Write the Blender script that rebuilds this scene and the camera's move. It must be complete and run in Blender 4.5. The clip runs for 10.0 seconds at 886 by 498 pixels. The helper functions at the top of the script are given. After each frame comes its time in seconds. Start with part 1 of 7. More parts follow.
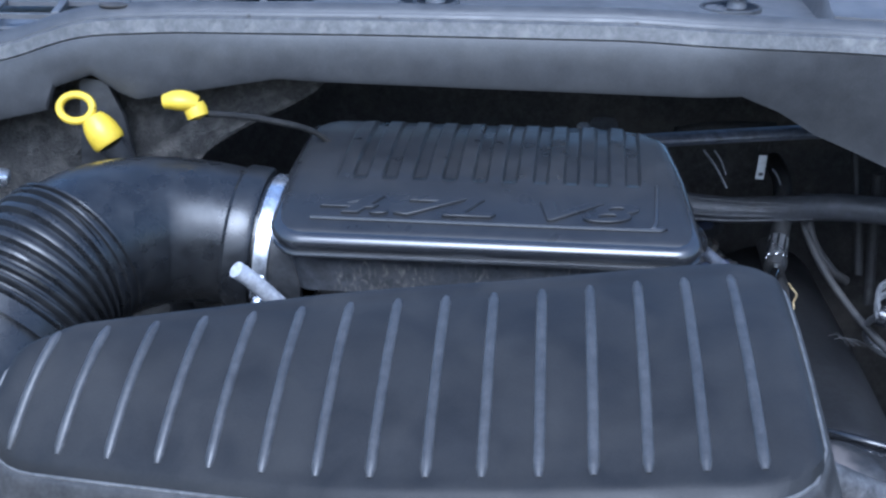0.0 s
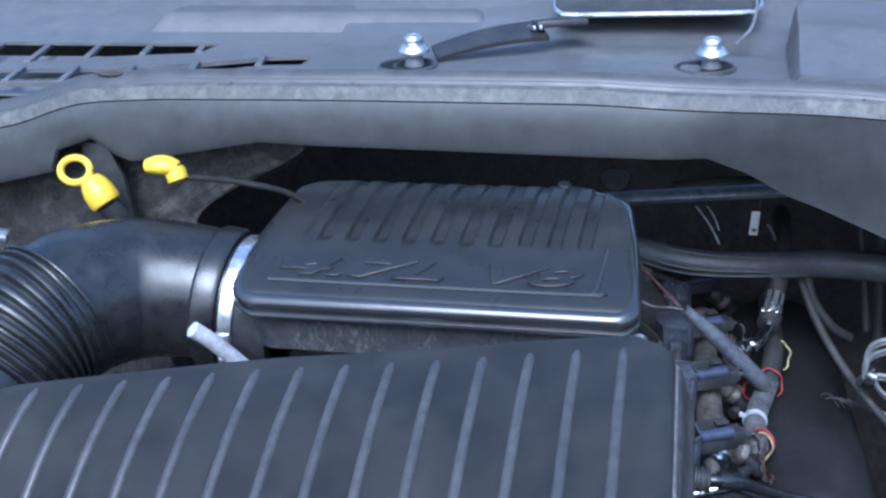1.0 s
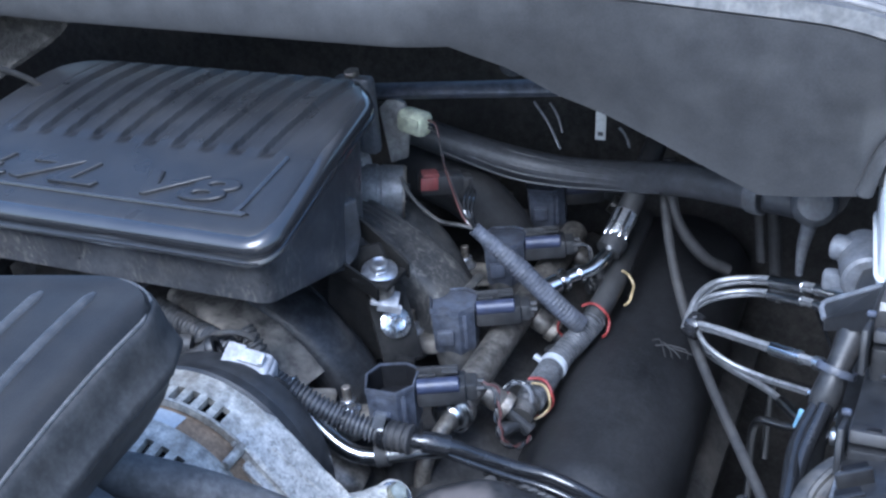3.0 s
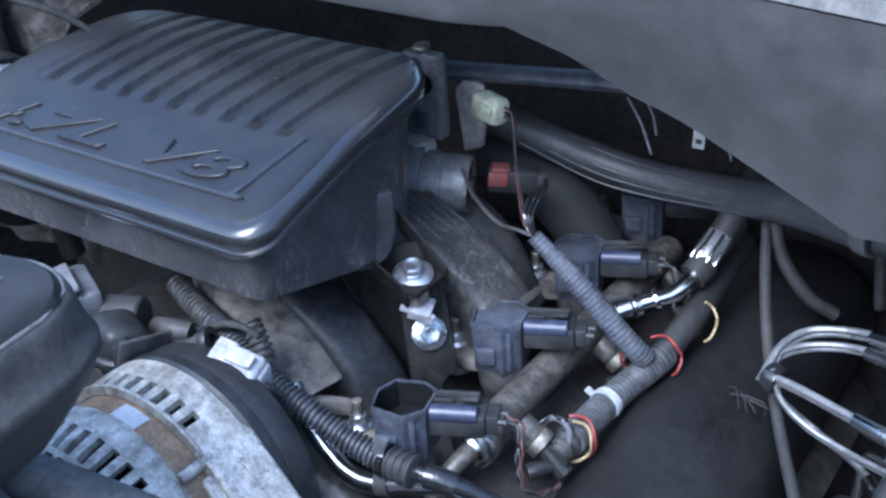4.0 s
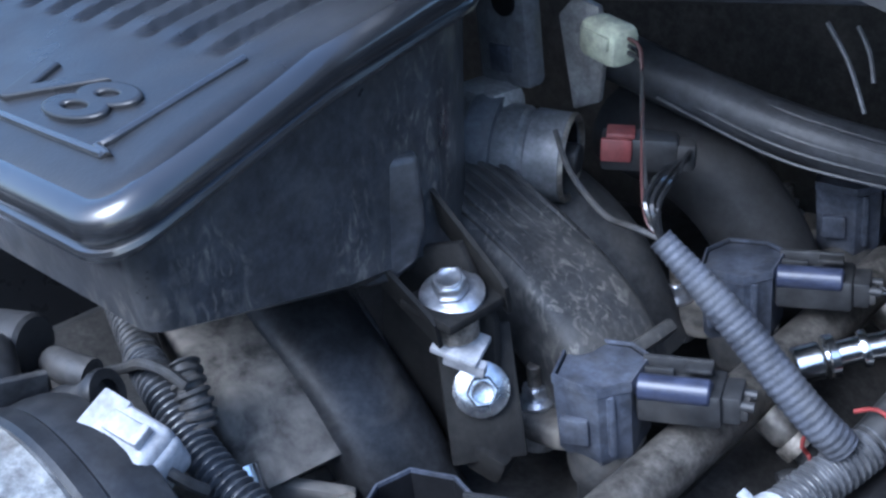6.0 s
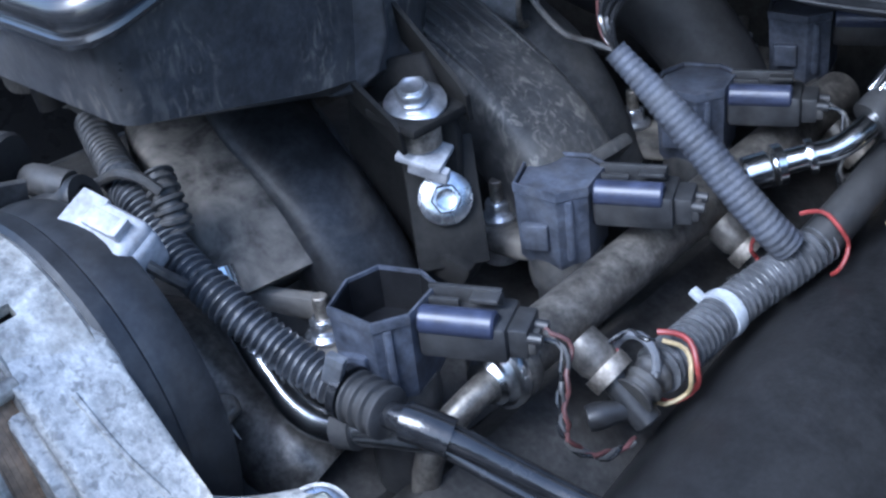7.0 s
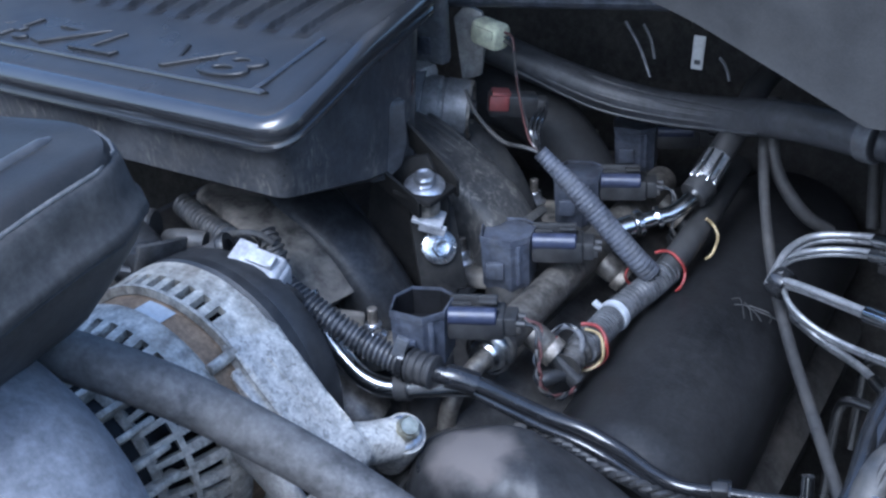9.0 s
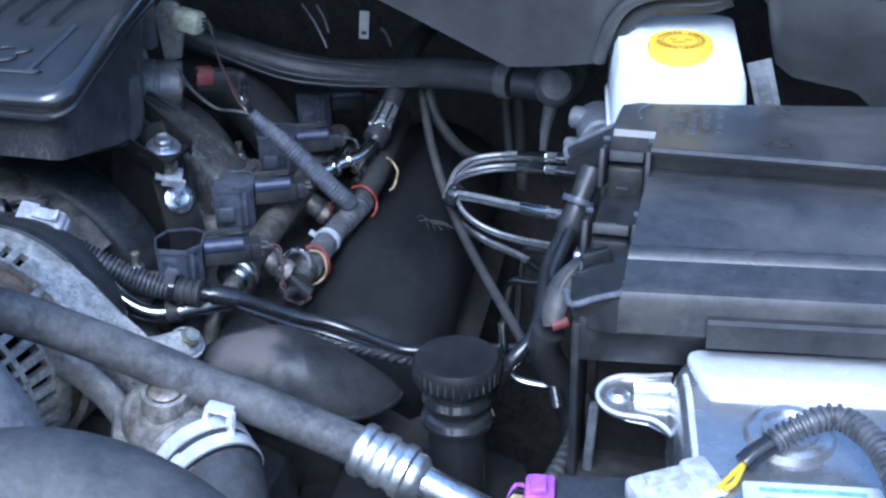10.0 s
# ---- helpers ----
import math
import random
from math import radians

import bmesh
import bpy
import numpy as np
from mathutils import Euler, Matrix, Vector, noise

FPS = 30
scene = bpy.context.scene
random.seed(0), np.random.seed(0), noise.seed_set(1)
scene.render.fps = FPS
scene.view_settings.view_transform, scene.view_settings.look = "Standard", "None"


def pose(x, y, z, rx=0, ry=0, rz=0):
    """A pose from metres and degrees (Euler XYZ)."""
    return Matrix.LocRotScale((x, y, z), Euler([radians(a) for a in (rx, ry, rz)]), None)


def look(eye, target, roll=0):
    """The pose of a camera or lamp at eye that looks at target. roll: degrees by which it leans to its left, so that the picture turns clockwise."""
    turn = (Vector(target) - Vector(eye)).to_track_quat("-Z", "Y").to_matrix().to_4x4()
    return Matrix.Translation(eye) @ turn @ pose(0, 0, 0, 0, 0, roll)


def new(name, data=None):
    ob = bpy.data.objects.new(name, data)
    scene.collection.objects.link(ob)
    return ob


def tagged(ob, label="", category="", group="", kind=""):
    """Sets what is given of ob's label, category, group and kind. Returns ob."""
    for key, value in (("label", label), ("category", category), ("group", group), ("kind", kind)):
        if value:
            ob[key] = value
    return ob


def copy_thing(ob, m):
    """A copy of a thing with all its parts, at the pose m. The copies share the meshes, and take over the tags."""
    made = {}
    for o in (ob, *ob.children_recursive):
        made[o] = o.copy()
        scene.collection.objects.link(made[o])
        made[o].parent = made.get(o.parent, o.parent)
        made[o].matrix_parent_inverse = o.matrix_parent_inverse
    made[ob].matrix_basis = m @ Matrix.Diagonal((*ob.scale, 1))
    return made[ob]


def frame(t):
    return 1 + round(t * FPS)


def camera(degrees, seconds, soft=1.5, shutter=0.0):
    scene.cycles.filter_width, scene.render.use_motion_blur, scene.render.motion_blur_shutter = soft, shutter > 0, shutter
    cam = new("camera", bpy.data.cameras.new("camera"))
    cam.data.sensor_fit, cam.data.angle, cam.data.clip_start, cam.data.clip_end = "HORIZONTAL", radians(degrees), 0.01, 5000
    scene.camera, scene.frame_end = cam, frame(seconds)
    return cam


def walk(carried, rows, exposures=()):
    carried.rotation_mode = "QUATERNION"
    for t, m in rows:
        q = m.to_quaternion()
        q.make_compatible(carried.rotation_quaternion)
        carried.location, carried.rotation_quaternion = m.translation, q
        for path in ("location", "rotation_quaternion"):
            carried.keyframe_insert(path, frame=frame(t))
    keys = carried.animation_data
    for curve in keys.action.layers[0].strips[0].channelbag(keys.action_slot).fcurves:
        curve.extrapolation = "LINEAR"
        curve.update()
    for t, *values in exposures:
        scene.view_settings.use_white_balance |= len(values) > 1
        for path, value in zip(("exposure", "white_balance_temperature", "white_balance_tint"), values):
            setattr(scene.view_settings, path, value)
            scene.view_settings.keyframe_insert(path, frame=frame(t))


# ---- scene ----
cam = camera(40.0, 10.0, soft=2.5)
PATH = [
    (0, (0.118, -0.036, 1.44), (-0.107, 1.801, 0.681), -0.2),
    (0.2, (0.163, -0.059, 1.458), (-0.139, 1.779, 0.73), -1.9),
    (0.5, (0.188, -0.041, 1.465), (-0.23, 1.765, 0.713), 0.2),
    (0.8, (0.225, -0.034, 1.479), (-0.223, 1.77, 0.74), -1.0),
    (1, (0.25, -0.026, 1.47), (-0.203, 1.786, 0.755), -2.5),
    (1.2, (0.273, -0.009, 1.469), (-0.185, 1.786, 0.716), -2.2),
    (1.5, (0.318, 0.016, 1.462), (0.039, 1.845, 0.702), -1.8),
    (1.8, (0.32, 0.046, 1.476), (0.086, 1.885, 0.725), -2.8),
    (2, (0.322, 0.062, 1.479), (0.109, 1.903, 0.727), -2.0),
    (2.2, (0.325, 0.078, 1.484), (0.123, 1.92, 0.732), -3.0),
    (2.5, (0.39, 0.104, 1.444), (0.064, 1.901, 0.629), -6.3),
    (2.7, (0.475, 0.152, 1.417), (-0.076, 1.9, 0.616), -7.1),
    (3, (0.561, 0.238, 1.417), (-0.304, 1.807, 0.529), -5.7),
    (3.2, (0.589, 0.263, 1.418), (-0.396, 1.771, 0.548), -5.9),
    (4.5, (0.577, 0.437, 1.355), (-0.621, 1.756, 0.447), -4.0),
    (4.7, (0.567, 0.464, 1.344), (-0.728, 1.736, 0.504), -5.3),
    (5, (0.53, 0.505, 1.323), (-0.838, 1.704, 0.492), -6.1),
    (5.2, (0.512, 0.538, 1.308), (-0.891, 1.708, 0.494), -7.5),
    (6.3, (0.469, 0.585, 1.25), (-0.874, 1.727, 0.306), -6.9),
    (6.5, (0.486, 0.583, 1.246), (-0.839, 1.69, 0.236), -7.2),
    (7, (0.496, 0.561, 1.237), (-0.799, 1.701, 0.225), -7.6),
    (7.5, (0.511, 0.537, 1.231), (-0.743, 1.727, 0.226), -7.7),
    (8, (0.543, 0.484, 1.261), (-0.602, 1.771, 0.244), -4.9),
    (8.5, (0.554, 0.426, 1.281), (-0.545, 1.797, 0.326), -5.1),
    (8.8, (0.561, 0.369, 1.319), (-0.498, 1.778, 0.374), -3.9),
    (9, (0.567, 0.312, 1.336), (-0.475, 1.77, 0.449), -3.1),
    (9.2, (0.585, 0.268, 1.35), (-0.385, 1.785, 0.479), -1.3),
    (9.5, (0.599, 0.22, 1.351), (-0.193, 1.813, 0.436), -0.4),
    (9.7, (0.605, 0.193, 1.353), (-0.102, 1.825, 0.44), -1.1),
    (10, (0.575, 0.131, 1.366), (0.102, 1.856, 0.471), -1.1),
]
walk(cam, [(t, look(eye, target, roll)) for t, eye, target, roll in PATH], [(0, 0.97, 4720, 10), (0.6, 1.07, 4760, 10), (1.5, 1.17, 4760, 10), (2.5, 1.18, 4740, 10), (3.0, 1.36, 4900, 10), (4.5, 1.47, 4920, 10), (6.5, 1.45, 4850, 10), (7.5, 1.36, 4850, 10), (8.5, 1.32, 4880, 10), (9.5, 1.03, 4750, 10), (10, 1.0, 4620, 10)])

# ---- world, sun and exposure ----
world = bpy.data.worlds.new("sky")
scene.world = world
world.use_nodes = True
wn = world.node_tree
sky = wn.nodes.new("ShaderNodeTexSky")
sky.sky_type, sky.sun_disc = "NISHITA", False
sky.sun_elevation, sky.sun_rotation = radians(48), radians(178)
sky.air_density, sky.dust_density = 1.3, 4.0
wn.nodes["Background"].inputs["Strength"].default_value = 0.15
wn.links.new(sky.outputs["Color"], wn.nodes["Background"].inputs["Color"])
sun = new("sun", bpy.data.lights.new("sun", "SUN"))
sun.data.energy, sun.data.angle, sun.data.color = 1.7, radians(34), (1.0, 0.985, 0.965)
sun.matrix_world = look((0.14, -0.72, 2.9), (0.1, 0.8, 1.1))


# ---- materials ----
def mat(name, rgb, rough=0.5, metal=0.0, var=0.25, fine=420.0, coarse=38.0, bump=0.12, dust=0.0, dust_rgb=(0.17, 0.155, 0.13), dust_low=0.5, dust_high=0.7, spec=0.5, coat=0.0, depth=0.0006, grime=0.3):
    """A node material: base colour, three scales of variation, dust or stain patches, fine relief."""
    m = bpy.data.materials.new(name)
    m.use_nodes = True
    t = m.node_tree
    b = t.nodes["Principled BSDF"]
    geo = t.nodes.new("ShaderNodeNewGeometry")
    n1, n2 = t.nodes.new("ShaderNodeTexNoise"), t.nodes.new("ShaderNodeTexNoise")
    for n, s, d in ((n1, fine, 3.0), (n2, coarse, 5.0)):
        n.inputs["Scale"].default_value, n.inputs["Detail"].default_value = s, d
        t.links.new(geo.outputs["Position"], n.inputs["Vector"])
    add = t.nodes.new("ShaderNodeMath")
    add.operation = "ADD"
    t.links.new(n1.outputs["Fac"], add.inputs[0])
    t.links.new(n2.outputs["Fac"], add.inputs[1])
    ramp = t.nodes.new("ShaderNodeMapRange")
    for key, v in (("From Min", 0.6), ("From Max", 1.4), ("To Min", 1 - var), ("To Max", 1 + var)):
        ramp.inputs[key].default_value = v
    t.links.new(add.outputs[0], ramp.inputs["Value"])
    tint = t.nodes.new("ShaderNodeVectorMath")
    tint.operation = "SCALE"
    tint.inputs[0].default_value = rgb
    n4 = t.nodes.new("ShaderNodeTexNoise")
    n4.inputs["Scale"].default_value, n4.inputs["Detail"].default_value, n4.inputs["Roughness"].default_value = 135.0, 8.0, 0.68
    t.links.new(geo.outputs["Position"], n4.inputs["Vector"])
    dirt = t.nodes.new("ShaderNodeMapRange")
    for key, v in (("From Min", 0.36), ("From Max", 0.64), ("To Min", 1 - grime), ("To Max", 1 + 0.8 * grime)):
        dirt.inputs[key].default_value = v
    t.links.new(n4.outputs["Fac"], dirt.inputs["Value"])
    both = t.nodes.new("ShaderNodeMath")
    both.operation = "MULTIPLY"
    t.links.new(ramp.outputs[0], both.inputs[0])
    t.links.new(dirt.outputs[0], both.inputs[1])
    t.links.new(both.outputs[0], tint.inputs["Scale"])
    colour = tint.outputs[0]
    rmap = t.nodes.new("ShaderNodeMapRange")
    for key, v in (("From Min", 0.3), ("From Max", 0.7), ("To Min", max(0.03, rough - 0.09)), ("To Max", min(1, rough + 0.09))):
        rmap.inputs[key].default_value = v
    t.links.new(n2.outputs["Fac"], rmap.inputs["Value"])
    t.links.new(rmap.outputs[0], b.inputs["Roughness"])
    if dust > 0:
        n3 = t.nodes.new("ShaderNodeTexNoise")
        n3.inputs["Scale"].default_value, n3.inputs["Detail"].default_value = coarse * 0.7, 8.0
        n3.inputs["Distortion"].default_value = 0.6
        off = t.nodes.new("ShaderNodeVectorMath")
        off.inputs[1].default_value = (3.1, 1.7, 0.4)
        t.links.new(geo.outputs["Position"], off.inputs[0])
        t.links.new(off.outputs[0], n3.inputs["Vector"])
        f = t.nodes.new("ShaderNodeMapRange")
        for key, v in (("From Min", dust_low), ("From Max", dust_high), ("To Min", 0.0), ("To Max", dust)):
            f.inputs[key].default_value = v
        t.links.new(n3.outputs["Fac"], f.inputs["Value"])
        mix = t.nodes.new("ShaderNodeMix")
        mix.data_type = "RGBA"
        t.links.new(f.outputs[0], mix.inputs[0])
        t.links.new(colour, mix.inputs[6])
        mix.inputs[7].default_value = (*dust_rgb, 1)
        colour = mix.outputs[2]
    t.links.new(colour, b.inputs["Base Color"])
    b.inputs["Metallic"].default_value = metal
    b.inputs["Specular IOR Level"].default_value = spec
    b.inputs["Coat Weight"].default_value = coat
    b.inputs["Coat Roughness"].default_value = 0.25
    if bump > 0:
        bp = t.nodes.new("ShaderNodeBump")
        bp.inputs["Strength"].default_value, bp.inputs["Distance"].default_value = bump, depth
        t.links.new(n1.outputs["Fac"], bp.inputs["Height"])
        t.links.new(bp.outputs[0], b.inputs["Normal"])
    return m


WORN = mat("worn_plastic_rib", (0.046, 0.0455, 0.046), 0.38, var=0.25, fine=600, coarse=30, bump=0.05, dust=0.25, dust_rgb=(0.08, 0.078, 0.075), dust_low=0.4, dust_high=0.8)
LID = mat("textured_black_plastic", (0.016, 0.0162, 0.017), 0.42, spec=0.21, fine=900, bump=0.15, dust=0.10, dust_low=0.35, dust_high=0.8, grime=0.08)
PLENUM = mat("satin_black_plastic", (0.018, 0.0185, 0.020), 0.34, spec=0.36, fine=700, bump=0.12, dust=0.07, dust_low=0.4, dust_high=0.8, grime=0.08)
BOXSIDE = mat("stained_black_plastic", (0.044, 0.0455, 0.050), 0.36, var=0.4, dust=0.3, dust_rgb=(0.12, 0.112, 0.10), dust_low=0.45, dust_high=0.86, coarse=62)
RIM = mat("smooth_black_rim", (0.020, 0.0205, 0.022), 0.18, spec=0.65, bump=0.03, var=0.15, coat=0.6, grime=0.1)
BLACK = mat("black_plastic", (0.026, 0.0265, 0.028), 0.45, var=0.4, coarse=85, dust=0.08, dust_low=0.45, dust_high=0.8)
MATT = mat("matt_black_plastic", (0.029, 0.029, 0.030), 0.65, dust=0.15, dust_low=0.45, dust_high=0.8)
GREYP = mat("dark_grey_plastic", (0.108, 0.114, 0.127), 0.45, var=0.35, coarse=85, dust=0.25, dust_low=0.45, dust_high=0.75)
DUSTY = mat("dust_covered_plastic", (0.10, 0.094, 0.086), 0.8, var=0.35, dust=0.9, dust_rgb=(0.42, 0.355, 0.27), dust_low=0.28, dust_high=0.70, coarse=70, bump=0.3)
RUBBER = mat("black_rubber", (0.020, 0.0205, 0.022), 0.48, dust=0.10, dust_low=0.4, dust_high=0.8)
OLDHOSE = mat("weathered_rubber", (0.078, 0.077, 0.078), 0.65, var=0.4, fine=350, coarse=45, dust=0.3, dust_rgb=(0.14, 0.132, 0.122), dust_low=0.4, dust_high=0.7, grime=0.5)
DUCTM = mat("sleek_duct_rubber", (0.015, 0.0155, 0.0165), 0.30, spec=0.5, var=0.3, coarse=60, bump=0.1, dust=0.12, dust_rgb=(0.10, 0.095, 0.085), dust_low=0.5, dust_high=0.8)
HEATER = mat("grey_rubber", (0.042, 0.0445, 0.051), 0.5, dust=0.08, dust_low=0.4, dust_high=0.75)
WRAP = mat("cloth_tape", (0.062, 0.068, 0.086), 0.6, fine=1500, bump=0.7, dust=0.3, dust_rgb=(0.11, 0.11, 0.11), grime=0.4)
CONDUIT = mat("split_conduit", (0.085, 0.088, 0.096), 0.32, dust=0.2)
SENSM = mat("grey_sensor_casting", (0.20, 0.203, 0.212), 0.4, metal=0.3, var=0.35, fine=500, bump=0.3, dust=0.4, dust_rgb=(0.11, 0.105, 0.095), dust_low=0.42, dust_high=0.75)
# Near-black for holes and deep insides: their shade is put into the colour.
RECESS_SHADE = mat("black_recess_shade", (0.008, 0.008, 0.009), 0.55, spec=0.25, var=0.3)
SOOT = mat("matt_black_steel", (0.013, 0.0125, 0.012), 0.75, spec=0.25, var=0.4, dust=0.12, dust_low=0.45, dust_high=0.8)
RIBBED = mat("ribbed_black_conduit", (0.078, 0.081, 0.088), 0.34, var=0.4, coarse=120, dust=0.3, dust_rgb=(0.15, 0.148, 0.145), dust_low=0.45, dust_high=0.75, grime=0.5)
OLDWIRE = mat("grimy_tan_wire", (0.13, 0.10, 0.06), 0.5, bump=0)
CAKED = mat("dust_caked_plastic", (0.085, 0.078, 0.068), 0.8, var=0.45, coarse=75, bump=0.35, dust=0.9, dust_rgb=(0.27, 0.245, 0.21), dust_low=0.40, dust_high=0.66, grime=0.5)
HALFDUST = mat("thinly_dusted_plastic", (0.024, 0.0245, 0.026), 0.40, spec=0.35, var=0.4, coarse=50, dust=0.4, dust_rgb=(0.16, 0.145, 0.125), dust_low=0.48, dust_high=0.75, grime=0.5)
RIBDUST = mat("dust_filmed_plastic", (0.040, 0.0395, 0.039), 0.6, var=0.4, coarse=80, dust=0.5, dust_rgb=(0.13, 0.12, 0.105), dust_low=0.45, dust_high=0.8)
COILP = mat("slate_coil_plastic", (0.060, 0.067, 0.088), 0.40, var=0.35, fine=500, coarse=85, bump=0.2, dust=0.35, dust_rgb=(0.12, 0.118, 0.115), dust_low=0.45, dust_high=0.75, grime=0.5)
SLEEK = mat("sleek_plug_plastic", (0.034, 0.040, 0.070), 0.34, spec=0.45, var=0.25, bump=0.05)
GRIME = mat("grimy_rubber", (0.040, 0.040, 0.041), 0.55, var=0.5, coarse=110, bump=0.3, dust=0.5, dust_rgb=(0.13, 0.12, 0.105), dust_low=0.42, dust_high=0.72, grime=0.5)
CABLE = mat("glossy_cable", (0.016, 0.0165, 0.018), 0.14, spec=0.65, bump=0.15)
ALU = mat("cast_aluminium", (0.55, 0.55, 0.55), 0.42, metal=0.85, var=0.35, fine=700, bump=0.6, dust=0.45, dust_rgb=(0.30, 0.28, 0.25), depth=0.001)
RAWALU = mat("mottled_aluminium", (0.52, 0.50, 0.455), 0.5, metal=0.2, var=0.25, fine=650, bump=0.5, dust=0.6, dust_rgb=(0.15, 0.142, 0.128), dust_low=0.52, dust_high=0.66, coarse=480)
ALTCAST = mat("dirty_cast_aluminium", (0.48, 0.455, 0.40), 0.5, metal=0.2, var=0.35, fine=500, bump=0.5, dust=0.65, dust_rgb=(0.19, 0.158, 0.115), dust_low=0.42, dust_high=0.72, coarse=75, grime=0.5)
STEEL = mat("bright_steel", (0.68, 0.69, 0.70), 0.20, metal=1.0, var=0.12, bump=0.06, grime=0.08)
ZINC = mat("zinc_plated_steel", (0.62, 0.63, 0.66), 0.30, metal=0.9, var=0.2, bump=0.1)
RUSTY = mat("worn_steel", (0.33, 0.30, 0.26), 0.5, metal=0.8, var=0.4, dust=0.4, dust_rgb=(0.20, 0.14, 0.09), grime=0.5)
RAILM = mat("grimy_steel", (0.185, 0.172, 0.153), 0.42, metal=0.6, var=0.4, dust=0.6, dust_rgb=(0.085, 0.073, 0.060), dust_low=0.42, dust_high=0.75, grime=0.5)
STATOR = mat("brown_stator_steel", (0.30, 0.21, 0.13), 0.6, metal=0.3, var=0.4, dust=0.3, dust_rgb=(0.12, 0.085, 0.05))
YELLOW = mat("yellow_plastic", (0.62, 0.44, 0.025), 0.4, var=0.12, dust=0.12, dust_rgb=(0.4, 0.3, 0.05), grime=0.08)
CAPYEL = mat("yellow_cap", (0.80, 0.55, 0.03), 0.45, var=0.1, grime=0.08)
WHITE = mat("white_plastic", (0.42, 0.42, 0.435), 0.45, var=0.2, dust=0.4, dust_rgb=(0.24, 0.22, 0.20), dust_low=0.5, dust_high=0.75, coarse=160)
CREAM = mat("pale_green_plastic", (0.58, 0.61, 0.46), 0.45, var=0.15)
RED = mat("red_plastic", (0.165, 0.042, 0.040), 0.5, dust=0.3, dust_rgb=(0.2, 0.1, 0.09))
REDWIRE = mat("red_wire", (0.20, 0.033, 0.030), 0.4, bump=0)
TANWIRE = mat("tan_wire", (0.36, 0.28, 0.15), 0.4, bump=0)
PURPLE = mat("purple_plastic", (0.36, 0.10, 0.42), 0.45)
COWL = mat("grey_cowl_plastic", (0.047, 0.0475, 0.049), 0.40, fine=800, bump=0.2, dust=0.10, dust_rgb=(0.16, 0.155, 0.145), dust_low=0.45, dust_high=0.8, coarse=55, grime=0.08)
# Same plastic as COWL, lightened: the sky's reflection on top is in the colour.
COWLTOP = mat("sky_lit_cowl_plastic", (0.085, 0.085, 0.087), 0.40, fine=800, bump=0.2, dust=0.15, dust_rgb=(0.20, 0.195, 0.18), dust_low=0.45, dust_high=0.8, coarse=55, grime=0.08)
SHROUD = mat("smooth_grey_plastic", (0.175, 0.180, 0.192), 0.42, var=0.2, coarse=30, bump=0.1, dust=0.15, dust_low=0.5, dust_high=0.8)
BOXWALL = mat("dusty_box_plastic", (0.040, 0.039, 0.038), 0.5, spec=0.3, var=0.35, coarse=40, dust=0.35, dust_rgb=(0.11, 0.10, 0.09), dust_low=0.4, dust_high=0.8)
STRIP = mat("sun_bleached_strip", (0.080, 0.079, 0.077), 0.55, dust=0.5, dust_rgb=(0.20, 0.19, 0.17), dust_low=0.52, dust_high=0.72, coarse=130)
FELT = mat("insulation_felt", (0.038, 0.0365, 0.034), 0.95, var=0.55, fine=500, bump=0.9, dust=0.4, dust_rgb=(0.15, 0.14, 0.125), coarse=90, depth=0.003)
DARK = mat("grimy_dark_metal", (0.030, 0.0285, 0.0265), 0.7, var=0.6, dust=0.25, dust_rgb=(0.12, 0.105, 0.09), grime=0.5)
VALVE = mat("satin_black_cover", (0.015, 0.0154, 0.0168), 0.40, spec=0.24, var=0.45, coarse=13, bump=0.2, dust=0.35, dust_rgb=(0.036, 0.035, 0.034), dust_low=0.40, dust_high=0.72)
RESERV = mat("translucent_white_plastic", (0.64, 0.66, 0.67), 0.35, var=0.05, grime=0.08)
# On the control module, bright and dark reflections are put into these two colours.
ECUM = mat("brightened_aluminium", (0.90, 0.91, 0.92), 0.24, metal=0.5, var=0.06, bump=0.06, grime=0.08)
CASEM = mat("darkened_case_metal", (0.46, 0.46, 0.465), 0.24, metal=0.85, var=0.12, bump=0.06, grime=0.08)
FUSE = mat("satin_black_box", (0.018, 0.0185, 0.020), 0.40, var=0.35, coarse=60, dust=0.07, dust_low=0.45, dust_high=0.8)
PALE = mat("pale_plastic", (0.36, 0.38, 0.41), 0.5)
LABEL = mat("white_label", (0.50, 0.52, 0.53), 0.5, var=0.2, dust=0.3, dust_rgb=(0.4, 0.38, 0.34), grime=0.08)
PRINT = mat("grey_print", (0.062, 0.065, 0.069), 0.6)
CAPM = mat("dull_cap_plastic", (0.013, 0.0132, 0.014), 0.55, spec=0.25, var=0.3, dust=0.08, dust_low=0.5, dust_high=0.8)
BLUETAG = mat("blue_tag", (0.20, 0.36, 0.50), 0.5)
CAPINK = mat("brown_ink", (0.42, 0.24, 0.02), 0.5)
GLASS = mat("tinted_windscreen", (0.02, 0.025, 0.02), 0.05, var=0.05, bump=0, grime=0.08)
EARTH = mat("dry_ground", (0.16, 0.14, 0.11), 0.9, var=0.5, fine=12, coarse=1.2, bump=0.4, dust=0.5, dust_rgb=(0.10, 0.13, 0.05), depth=0.02)
PAINT = mat("dark_body_paint", (0.035, 0.037, 0.042), 0.3, coat=0.6, bump=0, grime=0.08)

